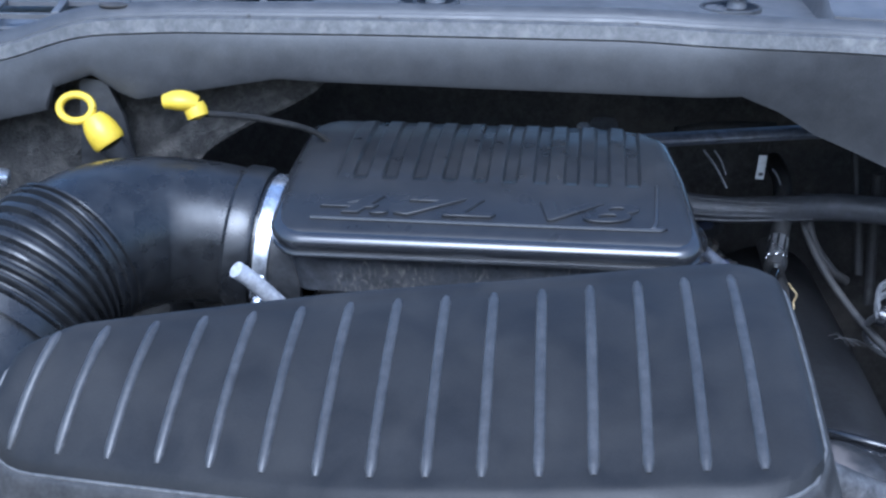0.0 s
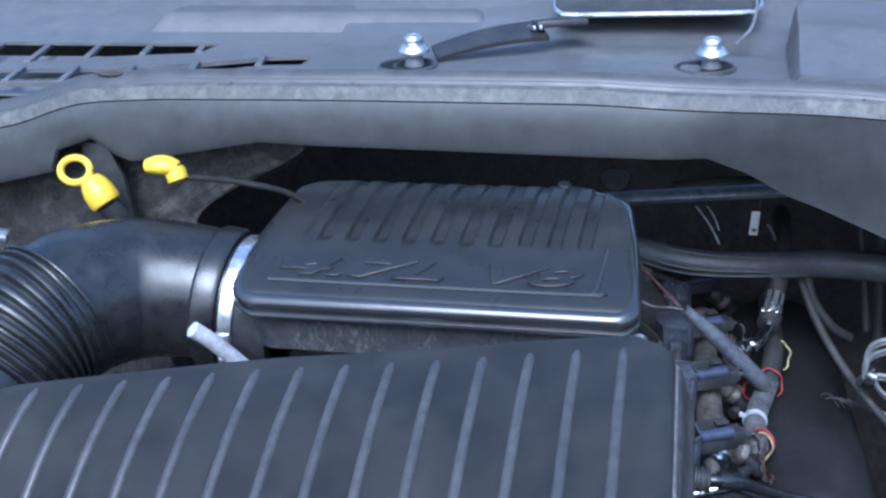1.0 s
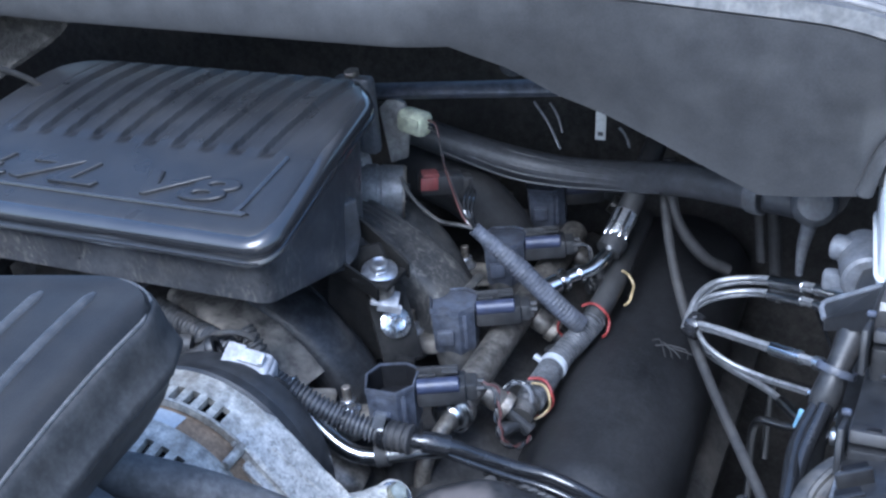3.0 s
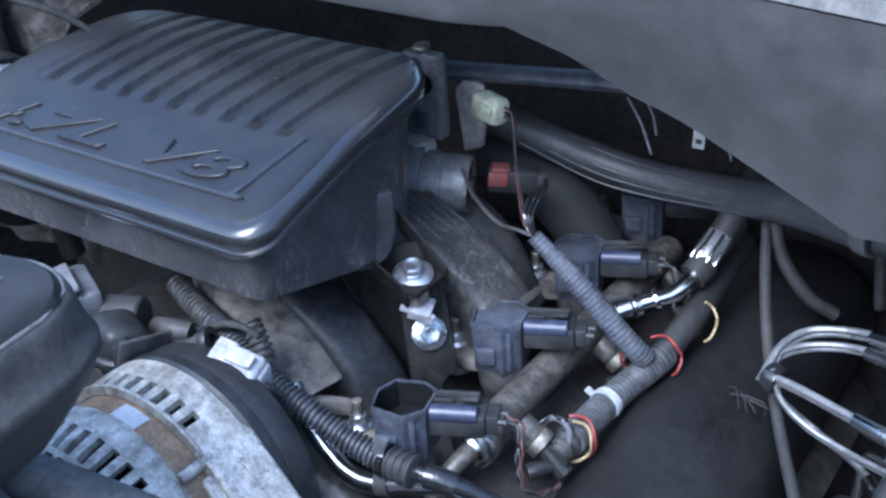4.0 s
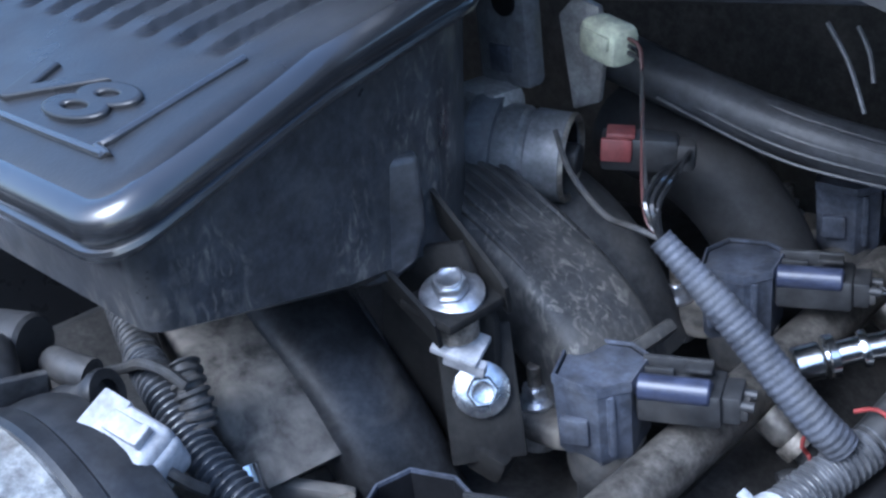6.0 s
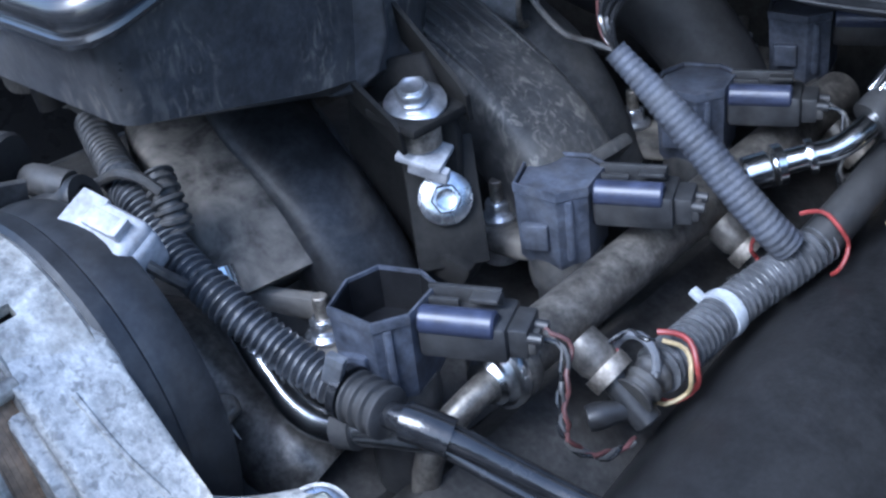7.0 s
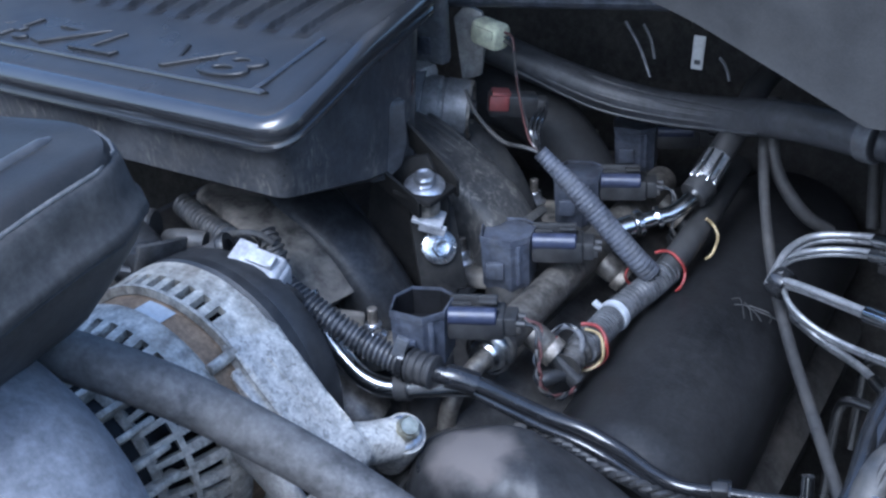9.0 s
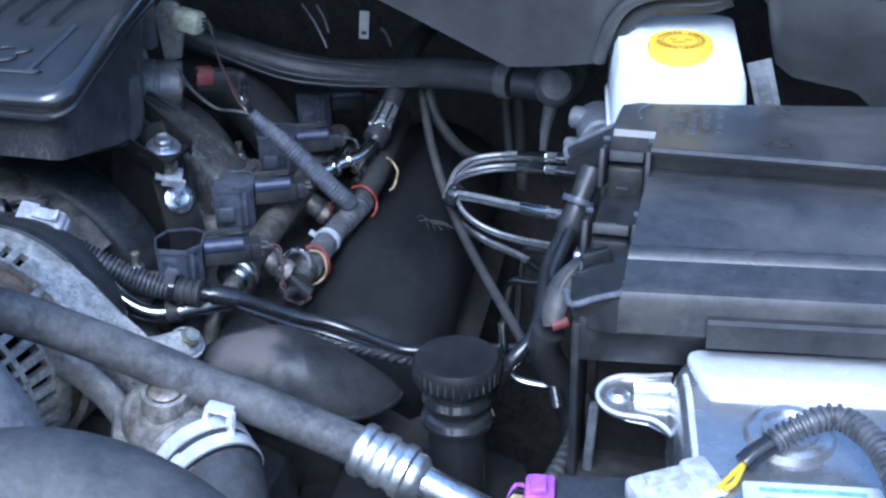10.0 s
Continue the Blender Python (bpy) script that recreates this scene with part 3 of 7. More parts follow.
part("arch_seal", tube([(0.480, 0.906, 1.122), (0.486, 0.904, 1.138), (0.495, 0.903, 1.149), (0.513, 0.903, 1.155), (0.539, 0.903, 1.157), (0.554, 0.904, 1.162)], 0.0055, 10), RUBBER, cowl, "black rubber seal under the arch")


def floor_z(x, y):
    return ridge(max(-0.27, min(0.5, x))) - 0.004 + 0.10 * ease((y - 1.0) / 0.25) * 0.6


# Top panels, bars and pressings carry the sky's sheen in their lighter grey.
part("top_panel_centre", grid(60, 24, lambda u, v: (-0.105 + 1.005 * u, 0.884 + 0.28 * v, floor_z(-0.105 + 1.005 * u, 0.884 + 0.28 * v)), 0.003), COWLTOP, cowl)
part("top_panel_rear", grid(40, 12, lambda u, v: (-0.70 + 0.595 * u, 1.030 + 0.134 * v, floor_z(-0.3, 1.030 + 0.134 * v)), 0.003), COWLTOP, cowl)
# intake grille: two slanting rows of openings over a dark tray
part("grille_tray", grid(4, 4, lambda u, v: (-0.70 + 0.60 * u, 0.884 + 0.15 * v, floor_z(-0.3, 0.9) - 0.012), 0.002), GREYP, cowl)
ROW1N = [(-0.70, 0.885), (-0.40, 0.886), (-0.30, 0.888), (-0.25, 0.902), (-0.20, 0.925), (-0.15, 0.955), (-0.10, 0.961)]
ROW1F = [(-0.70, 0.925), (-0.40, 0.930), (-0.32, 0.936), (-0.264, 0.940), (-0.21, 0.962), (-0.155, 0.992), (-0.10, 1.000)]
ROW2N = [(-0.70, 0.955), (-0.45, 0.952), (-0.385, 0.958), (-0.335, 0.978), (-0.28, 0.992), (-0.23, 1.002), (-0.222, 1.031), (-0.10, 1.031)]


def plate(lo, hi, x0, x1):
    def f(u, v):
        x = x0 + (x1 - x0) * u
        y = lo(x) + (hi(x) - lo(x)) * v
        return (x, y, floor_z(-0.3, y) - 0.001)
    return grid(60, 3, f, 0.004)


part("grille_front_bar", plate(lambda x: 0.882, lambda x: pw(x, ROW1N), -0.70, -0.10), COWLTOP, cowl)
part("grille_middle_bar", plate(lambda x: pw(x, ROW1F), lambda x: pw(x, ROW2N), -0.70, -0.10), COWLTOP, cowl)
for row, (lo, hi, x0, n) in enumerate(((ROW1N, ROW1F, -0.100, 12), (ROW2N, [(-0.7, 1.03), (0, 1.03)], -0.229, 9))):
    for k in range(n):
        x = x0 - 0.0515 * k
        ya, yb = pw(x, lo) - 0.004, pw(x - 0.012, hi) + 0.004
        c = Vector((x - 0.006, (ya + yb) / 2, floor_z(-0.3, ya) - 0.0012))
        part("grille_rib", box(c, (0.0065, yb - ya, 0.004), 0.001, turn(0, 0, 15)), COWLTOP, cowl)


def hump(x0, y0, x1, y1, zb, h, r, edge):
    """A raised pressing with soft edges."""
    def f(u, v):
        x, y = x0 + (x1 - x0) * u, y0 + (y1 - y0) * v
        d = min(x - x0, x1 - x, y - y0, y1 - y)
        return (x, y, zb - 0.004 + (h + 0.004) * ease(d / edge))
    return grid(60, 30, f, 0.004)


def pressing(u, v):
    """The raised panel of the cowl: steep sides, rounded rear corners, front flowing into the edge."""
    x, y = 0.284 + 0.306 * u, 0.892 + 0.176 * v
    qx, qy = abs(x - 0.437) - 0.147 + 0.030, max(0.0, y - 1.060 + 0.030)
    d = 0.030 - math.hypot(max(0.0, qx), qy)
    top = 0.013 + 0.021 * ease((y - 0.896) / 0.09) + 0.05 * max(0.0, y - 0.95)
    return (x, y, floor_z(x, y) - 0.003 + top * ease(d / 0.008))


part("raised_section", grid(130, 80, pressing, 0.004), COWLTOP, cowl)
part("raised_section", hump(-0.32, 1.045, 0.045, 1.16, 1.252, 0.020, 0.02, 0.03), COWLTOP, cowl)
part("windscreen_trim", sweep_x(-0.70, 0.9, 20, lambda x: [(1.165, 1.305), (1.160, 1.309), (1.150, 1.307), (1.147, 1.300), (1.165, 1.298)]), PAINT, cowl)

# the two mounting bolts on the cowl with their rubber seats
for x, y, z in ((-0.005, 0.926, 1.260), (0.232, 0.950, 1.254)):
    b = thing("cowl_bolt", (x, y, z - 0.02), "pale zinc flange bolt standing in a black hole of the cowl", "bolt", "cowl bolts")
    part("hole_rim", lathe([(0.0215, 0.0012), (0.0222, 0.0026), (0.0232, 0.0030), (0.0243, 0.0022), (0.0250, -0.003), (0.0215, -0.003)], along((x - 0.005, y - 0.004, floor_z(x, y) - 0.0002), (0, 0, 1)), 36), COWL, b)
    # Black dish lying on the uncut panel paints the hole's shade.
    part("dark_hole", lathe([(0, 0.0006), (0.012, 0.0007), (0.019, 0.0014), (0.0217, 0.0020), (0.0217, -0.003), (0, -0.003)], along((x - 0.005, y - 0.004, floor_z(x, y) - 0.0002), (0, 0, 1)), 28), RECESS_SHADE, b)
    part("seat_ring", lathe([(0.012, 0), (0.0185, 0), (0.0195, 0.004), (0.0185, 0.008), (0.0150, 0.009), (0.012, 0.004)], along((x, y, z - 0.0125), (0, -0.1, 1)), 28), RUBBER, b, "black rubber ring")
    part("sleeve", lathe([(0, 0), (0.0085, 0), (0.0088, 0.004), (0.0078, 0.010), (0.006, 0.018), (0, 0.018)], along((x, y, z - 0.0115), (0, -0.1, 1)), 24), GREYP, b)
    h = z + 0.0060
    part("washer", lathe([(0, 0), (0.0125, 0), (0.0128, 0.0025), (0.0095, 0.0065), (0, 0.0065)], along((x, y, h), (0, -0.1, 1)), 28), ZINC, b)
    part("bolt_head", join(hexhead((x, y, h + 0.006), (0, -0.1, 1), 0.0082, 0.0072), lathe([(0.0045, 0), (0.0056, 0.0008), (0.0062, 0)], along((x, y - 0.0010, h + 0.0130), (0, -0.1, 1)), 20)), ZINC, b)

# flat arm and dark plate lying on the cowl
arm = thing("wiper_link", (0.1, 0.99, 1.26), "flat black metal arm bolted to the cowl, holding a dark plate", "bracket")
part("arm", moved(grid(20, 4, lambda u, v: (0.008 + 0.095 * u, (v - 0.5) * (0.022 + 0.010 * u), 0.004 * math.sin(3.1 * u)), 0.004), Matrix.Translation((0, 0.943, 1.261)) @ turn(16, -7, 26)), RUBBER, arm)
for k in (0.0, 0.005):
    part("arm_band", box((0.083 + k, 0.981 + 0.4 * k, 1.2755), (0.0022, 0.021, 0.0035), 0.0005, turn(-8, -7, 26)), ZINC, arm)
part("arm_tip", box((0.104, 0.996, 1.277), (0.044, 0.030, 0.006), 0.002, turn(-8, 0, 22)), RUBBER, arm)
PLATE = Matrix.Translation((0.178, 1.095, 1.293)) @ turn(14, 0, 5)
part("plate", prism(rounded(-0.088, -0.062, 0.088, 0.062, 0.018), -0.004, 0.003, PLATE, 0.001), MATT, arm)
part("plate_rim", tube([PLATE @ Vector((x, y, 0)) for x, y in ((-0.088, 0.02), (-0.088, -0.045), (-0.083, -0.058), (-0.072, -0.063), (0, -0.0635), (0.072, -0.063), (0.083, -0.058), (0.088, -0.045), (0.088, 0.02))], 0.0022, 8), ZINC, arm, "pale metal rim")
solo("thin_cable", tube([(0.264, 1.06, 1.290), (0.266, 1.03, 1.286), (0.262, 1.00, 1.272), (0.250, 0.985, 1.262)], 0.0013, 8), GREYP, "thin grey cable lying on the cowl", "cable")
wiper = thing("windscreen_wiper", (0.5, 1.0, 1.29), "black wiper arm resting above the cowl", "wiper")
part("arm", tube([(0.40, 1.10, 1.315), (0.47, 1.045, 1.305), (0.56, 0.97, 1.295)], 0.009, 10, flat=0.55), BLACK, wiper)
part("pivot_cover", rod((0.585, 0.95, 1.262), (0.585, 0.945, 1.302), 0.022, 24), BLACK, wiper)
part("blade", tube([(0.30, 1.155, 1.318), (0.40, 1.13, 1.318), (0.52, 1.09, 1.315), (0.62, 1.06, 1.312)], 0.005, 8), CABLE, wiper)

# insulation on the firewall and what hides behind the intake
def felt(u, v):
    x = -0.68 + 0.60 * u
    z = 0.93 + 0.285 * v
    x2 = -0.68 + (x + 0.68) * (0.80 + 0.19 * ease((z - 1.12) / 0.085))
    p = Vector((x * 22, 3, z * 22))
    return (x2, 0.893 + 0.010 * noise.noise(p) + 0.0035 * noise.noise(p * 5), z)


solo("insulation_pad", grid(90, 44, felt), FELT, "grey felt insulation pad on the firewall below the cowl", "insulation", kind="structure")
solo("firewall_beam", tube([(0.02, 0.976, 1.117), (0.10, 0.973, 1.1245), (0.25, 0.970, 1.1395), (0.34, 0.968, 1.148)], 0.0095, 14, flat=0.6), COILP, "dull dark grey beam behind the intake", "beam")
solo("grommet_disc", join(lathe([(0, 0), (0.0135, 0), (0.0145, 0.003), (0.010, 0.004), (0, 0.002)], along((0.136, 1.174, 1.082), (0, -0.6, 0.8)), 24)), GREYP, "grey round grommet on the firewall", "grommet")
back = thing("engine_block", (0.1, 0.85, 0.7), "dark grimy engine block below the intake", "engine", kind="structure")
part("block", box((0.06, 0.90, 0.82), (0.34, 0.46, 0.26), 0.03), DARK, back)
part("head", box((0.235, 0.92, 0.88), (0.11, 0.44, 0.12), 0.02, turn(0, 40, 4)), DARK, back)
part("head", box((-0.08, 0.92, 0.90), (0.11, 0.44, 0.12), 0.02, turn(0, -40, 0)), DARK, back)
part("timing_cover", box((0.12, 0.66, 0.78), (0.42, 0.10, 0.30), 0.03), DARK, back)
solo("bay_floor", box((0.1, 0.6, 0.42), (1.55, 1.15, 0.03), 0.005), DARK, "dark underbody below the engine", "floor", kind="structure")

# ---- intake plenum ----
plenum = thing("intake_plenum", (0.05, 0.80, 1.07), "black plastic intake plenum with ribbed lid and raised lettering", "intake plenum")
PX0, PX1, PY0, PY1 = -0.090, 0.1925, 0.7085, 0.912
TOPZ = [(0.70, 1.1390), (0.7095, 1.1410), (0.728, 1.1475), (0.745, 1.1520), (0.775, 1.1580), (0.81, 1.1635), (0.85, 1.1675), (0.885, 1.167), (0.905, 1.160), (0.914, 1.150)]


def lid_z(x, y):
    z = sum(pw(y + d, TOPZ) for d in (-0.006, 0, 0.006)) / 3
    s = ease((y - 0.772) / 0.012) * ease((0.901 - y) / 0.014) * ease((x + 0.062) / 0.01) * ease((0.170 - x) / 0.01)
    w = ease((math.cos(2 * math.pi * (x + 0.052) / 0.0215) + 0.45) / 0.6)
    return z - 0.0036 * s * (1 - w) + 0.0008 * s


def plenum_outline(n=9):
    """The lid's edge, with round front corners, a cut rear right corner and a round rear left one."""
    out = []
    r = 0.020
    for k in range(n):
        a = radians(180 + 90 * k / (n - 1))
        out.append((PX0 + r + r * math.cos(a), PY0 + r + r * math.sin(a)))
    r = 0.013
    for k in range(n):
        a = radians(270 + 90 * k / (n - 1))
        out.append((PX1 - r + r * math.cos(a), PY0 + r + r * math.sin(a)))
    out += [(0.1850, 0.79), (0.1765, 0.850), (0.1725, 0.861), (0.1640, 0.873), (0.145, 0.895), (0.122, 0.907), (0.06, 0.914), (-0.03, 0.912), (-0.075, 0.900), (-0.092, 0.870), (-0.092, 0.79)]
    return out


def edge_gap(poly, x, y):
    d = 9.0
    for i in range(len(poly)):
        a, b = Vector(poly[i - 1]), Vector(poly[i])
        t = max(0, min(1, (Vector((x, y)) - a).dot(b - a) / max(1e-12, (b - a).length_squared)))
        d = min(d, (Vector((x, y)) - a.lerp(b, t)).length)
    return d


def shaped_lid(poly, nx, ny, zf, soft, drop, skirt):
    """A lid cut to an outline: rows across the polygon, rounded down near its edge, with a skirt."""
    ys = [p[1] for p in poly]
    y0, y1 = min(ys) + 1e-4, max(ys) - 1e-4
    rows = []
    for j in range(ny + 1):
        t = j / ny
        y = y0 + (y1 - y0) * t
        xs = []
        for i in range(len(poly)):
            (ax, ay), (bx, by) = poly[i - 1], poly[i]
            if (ay > y) != (by > y):
                xs.append(ax + (bx - ax) * (y - ay) / (by - ay))
        xa, xb = min(xs), max(xs)
        row = []
        for i in range(nx + 1):
            x = xa + (xb - xa) * i / nx
            g = edge_gap(poly, x, y)
            q = max(0.0, 1 - g / soft)
            row.append((x, y, zf(x, y) - drop * (1 - math.sqrt(max(0, 1 - q * q)))))
        rows.append(row)
    w = nx + 1
    verts = [p for r in rows for p in r]
    faces = [(j * w + i, j * w + i + 1, (j + 1) * w + i + 1, (j + 1) * w + i) for j in range(ny) for i in range(nx)]
    edge = list(range(nx)) + [j * w + nx for j in range(ny)] + [ny * w + nx - i for i in range(nx)] + [(ny - j) * w for j in range(ny)]
    n = len(verts)
    for k in edge:
        x, y, z = verts[k]
        verts.append((x, y, z - skirt))
    m = len(edge)
    for k in range(m):
        faces.append((edge[k], n + k, n + (k + 1) % m, edge[(k + 1) % m]))
    return mesh(verts, faces)


outline = plenum_outline()
plid = part("lid", shaped_lid(outline, 320, 100, lid_z, 0.008, 0.004, 0.010), PLENUM, plenum)


def offset(poly, d):
    """The polygon moved outwards by d along its corners' normals."""
    out, n = [], len(poly)
    for i in range(n):
        a, b, c = (Vector(poly[(i + k) % n]) for k in (-1, 0, 1))
        t = (b - a).normalized() + (c - b).normalized()
        t.normalize()
        out.append((b.x + t.y * d, b.y - t.x * d))
    return out


rim = [(x, y, pw(y, TOPZ) - 0.0085) for x, y in offset(outline, -0.0022)]
part("rim", ring_tube(rim, 0.0072, 18), RIM, plid, "smooth moulded rim")
rim = [(x, y, pw(y, TOPZ) - 0.0150) for x, y in offset(outline, 0.0020)]
part("rim_flange", ring_tube(rim, 0.0024, 10), RIM, plid)
line = [(-0.066, 0.7225), (0.154, 0.7225), (0.1635, 0.7250), (0.1670, 0.733), (0.1685, 0.775)]
part("panel_edge", tube([(x, y, lid_z(x, y) + 0.0004) for x, y in line], 0.0016, 10, 0.003), RIM, plid)


def lettering(text, size, m, depth, shear=0.0):
    cu = bpy.data.curves.new("lettering", "FONT")
    cu.body, cu.size, cu.extrude, cu.bevel_depth, cu.shear = text, size, depth, 0.0010, shear
    ob = bpy.data.objects.new("lettering", cu)
    scene.collection.objects.link(ob)
    me = bpy.data.meshes.new_from_object(ob.evaluated_get(bpy.context.evaluated_depsgraph_get()))
    bm = bmesh.new()
    bm.from_mesh(me)
    scene.collection.objects.unlink(ob)
    bpy.data.objects.remove(ob)
    bpy.data.meshes.remove(me)
    return moved(bm, m)


slope = math.degrees(math.atan2(lid_z(0, 0.755) - lid_z(0, 0.730), 0.025))
for text, x0, x1 in (("4.7L", -0.0615, 0.060), ("V8", 0.0885, 0.156)):
    bm = lettering(text, 0.030, Matrix.Identity(4), 0.0014, 0.30)
    lo, hi = min(v.co.x for v in bm.verts), max(v.co.x for v in bm.verts)
    wide, y = (x1 - x0) / (hi - lo), 0.7290
    moved(bm, Matrix.Translation((x0, y, lid_z(0, y) - 0.0002)) @ turn(slope, 0, 0) @ Matrix.Diagonal((wide, 0.96, 1, 1)) @ Matrix.Translation((-lo, 0, 0)))
    part("lettering", bm, PLENUM, plid, "raised lettering in the lid's own black")

# body below the lid: front wall low, deeper towards the rear
BOT = [(0.71, 1.091), (0.74, 1.086), (0.805, 1.063), (0.87, 1.056), (0.92, 1.056)]
body_line = offset(outline, -0.005)
n = len(body_line)
rows = []
for f in (0.0, 0.25, 0.5, 0.75, 0.93, 1.0):
    ring = []
    for x, y in body_line:
        zt, zb = pw(y, TOPZ) - 0.012, pw(y, BOT)
        k = 0.006 * f + (0.006 if f == 1.0 else 0)
        ring.append((x - k * (1 if x > 0.05 else -1), y - k * (1 if y > 0.81 else -1), zt + (zb - zt) * f))
    rows.append(ring)
verts = [p for r in rows for p in r]
faces = [(j * n + i, j * n + (i + 1) % n, (j + 1) * n + (i + 1) % n, (j + 1) * n + i) for j in range(len(rows) - 1) for i in range(n)]
faces += [tuple((len(rows) - 1) * n + i for i in range(n)), tuple(range(n - 1, -1, -1))]
part("body", mesh(verts, faces), SCUFFED, plenum, "dust-streaked black plastic housing")
part("leg", prism([(-0.020, 0.022), (0.020, 0.022), (0.020, -0.006), (0.015, -0.018), (0.006, -0.024), (-0.005, -0.024), (-0.014, -0.017), (-0.019, -0.006)], -0.006, 0.006, Matrix.Translation((0.163, 0.815, 1.088)) @ turn(90, 0, 62), 0.003, 3), BOXSIDE, plenum)

# throttle side: flange, sensor and plugs behind the plenum
throttle = thing("throttle_body", (0.15, 0.92, 1.05), "dull grey throttle body flange behind the intake plenum", "throttle body")
part("flange", box((0.117, 0.938, 1.121), (0.030, 0.012, 0.058), 0.004), GREYP, throttle)
part("flange_bolt", hexhead((0.116, 0.938, 1.150), (0, -0.2, 1), 0.006, 0.004), RUSTY, throttle)
# Black disc on the flange; the hole's darkness is only its colour.
part("bolt_hole", rod((0.121, 0.9325, 1.130), (0.121, 0.9310, 1.130), 0.0065, 20), RECESS_SHADE, throttle)
part("flange_pad", box((0.117, 0.9315, 1.105), (0.012, 0.002, 0.012), 0.0008), COILP, throttle)
part("lower_casting", box((0.110, 0.929, 1.070), (0.030, 0.022, 0.048), 0.006, turn(0, 0, -8)), CASTING, throttle)
part("casting_rib", tube([(0.098, 0.915, 1.057), (0.112, 0.913, 1.051), (0.125, 0.914, 1.043)], 0.0028, 10), CASTING, throttle)
sensor = thing("round_sensor", (0.165, 0.925, 1.06), "round grey plastic sensor beside the intake", "sensor")
SA = Vector((0.89, 0.43, -0.10)).normalized()
SO = Vector((0.1225, 0.9225, 1.0680))
part("barrel", lathe([(0, 0), (0.0190, 0), (0.0200, 0.003), (0.0200, 0.010), (0.0188, 0.0115), (0.0188, 0.0135), (0.0196, 0.0145), (0.0192, 0.029), (0.0180, 0.0305), (0.0165, 0.0300), (0.0160, 0.014), (0, 0.014)], along(SO, SA), 40), SENSM, sensor)
part("rim_ring", lathe([(0.0162, 0.0295), (0.0172, 0.0312), (0.0186, 0.0312), (0.0194, 0.0295), (0.0162, 0.0290)], along(SO, SA), 40), RUSTY, sensor, "worn pale ring")
part("inside", lathe([(0.0161, 0.0285), (0.0158, 0.0150), (0, 0.0150)], along(SO, SA), 32), RECESS_SHADE, sensor)
part("rear_flange", lathe([(0, -0.012), (0.023, -0.012), (0.024, -0.009), (0.023, 0.0), (0, 0.0)], along(SO, SA), 32), GREYP, sensor)
part("stem", rod(SO + SA * 0.012, SO + SA * 0.034, 0.0065), BLACK, sensor)
part("foot", box((0.132, 0.922, 1.0480), (0.022, 0.014, 0.010), 0.003, turn(0, 0, 38)), GREYP, sensor)
part("mount_screw", hexhead((0.140, 0.918, 1.0470), (0.5, -0.8, 0.1), 0.0032, 0.003), RUSTY, sensor)
plug = thing("red_locked_plug", (0.19, 0.935, 1.07), "dark plug with a red lock on the sensor cable", "plug")
part("shell", box((0.167, 0.9590, 1.0640), (0.032, 0.014, 0.015), 0.002, turn(0, 6, 38)), BLACK, plug)
part("lock", join(box((0.1640, 0.9475, 1.0675), (0.013, 0.003, 0.010), 0.0008, turn(0, 6, 38)), box((0.1612, 0.9545, 1.0725), (0.012, 0.012, 0.003), 0.0008, turn(0, 6, 38))), RED, plug, "faded red lock")
part("rear_seal", box((0.1815, 0.9700, 1.0615), (0.010, 0.012, 0.012), 0.002, turn(0, 6, 38)), MATT, plug)
wplug = thing("pale_plug", (0.165, 0.955, 1.10), "pale green plastic plug on a grey tab", "plug")
part("tab", prism([(-0.008, -0.026), (0.004, -0.022), (0.008, 0.0), (0.006, 0.016), (-0.004, 0.020), (-0.012, 0.012)], -0.002, 0.002, Matrix.Translation((0.1275, 0.976, 1.099)) @ turn(90, 0, 10) @ Matrix.Scale(1.15, 4), 0.001), CASTING, wplug, "grey metal tab")
part("shell", box((0.1455, 0.968, 1.1065), (0.025, 0.016, 0.018), 0.005, turn(0, 8, -10)), CREAM, wplug)
part("latch", box((0.1455, 0.9595, 1.1090), (0.016, 0.002, 0.006), 0.0006, turn(0, 8, -10)), CREAM, wplug)
for k in range(3):
    part("wire", tube([(0.157, 0.966, 1.1095 - 0.003 * k), (0.164, 0.965, 1.1075 - 0.003 * k), (0.1675, 0.962, 1.099), (0.178, 0.948, 1.082), (0.208 + 0.001 * k, 0.910, 1.0660), (0.2195, 0.905, 1.0585)], 0.0009, 6, 0.003), (OLDRED, CABLE, MATT)[k], wplug)

# ---- intake duct with bellows ----
duct = thing("intake_duct", (-0.2, 0.7, 1.05), "black rubber intake duct with ribbed bellows", "air duct")
DL = [(-0.105, 0.772, 1.102), (-0.145, 0.770, 1.112), (-0.190, 0.757, 1.117), (-0.220, 0.727, 1.118), (-0.236, 0.695, 1.113), (-0.257, 0.642, 1.085), (-0.275, 0.585, 1.068), (-0.285, 0.53, 1.04)]
part("elbow", tube(DL[:5], lambda s: 0.050 + 0.006 * ease(s * 1.2), 40, 0.005), DUCTM, duct)
part("bellows", tube([(-0.231, 0.708, 1.117), (-0.244, 0.678, 1.107), (-0.257, 0.642, 1.085)], 0.0562, 40, corr=(0.0078, 0.0026)), DUCTM, duct)
part("lower_tube", tube([(-0.257, 0.644, 1.086), (-0.264, 0.600, 1.055), (-0.285, 0.53, 1.04), (-0.285, 0.46, 1.02)], 0.055, 36), DUCTM, duct)
part("ring", tube([(-0.2560, 0.6455, 1.0875), (-0.259, 0.637, 1.0820)], 0.0600, 36, 0.002), DUCTM, duct)
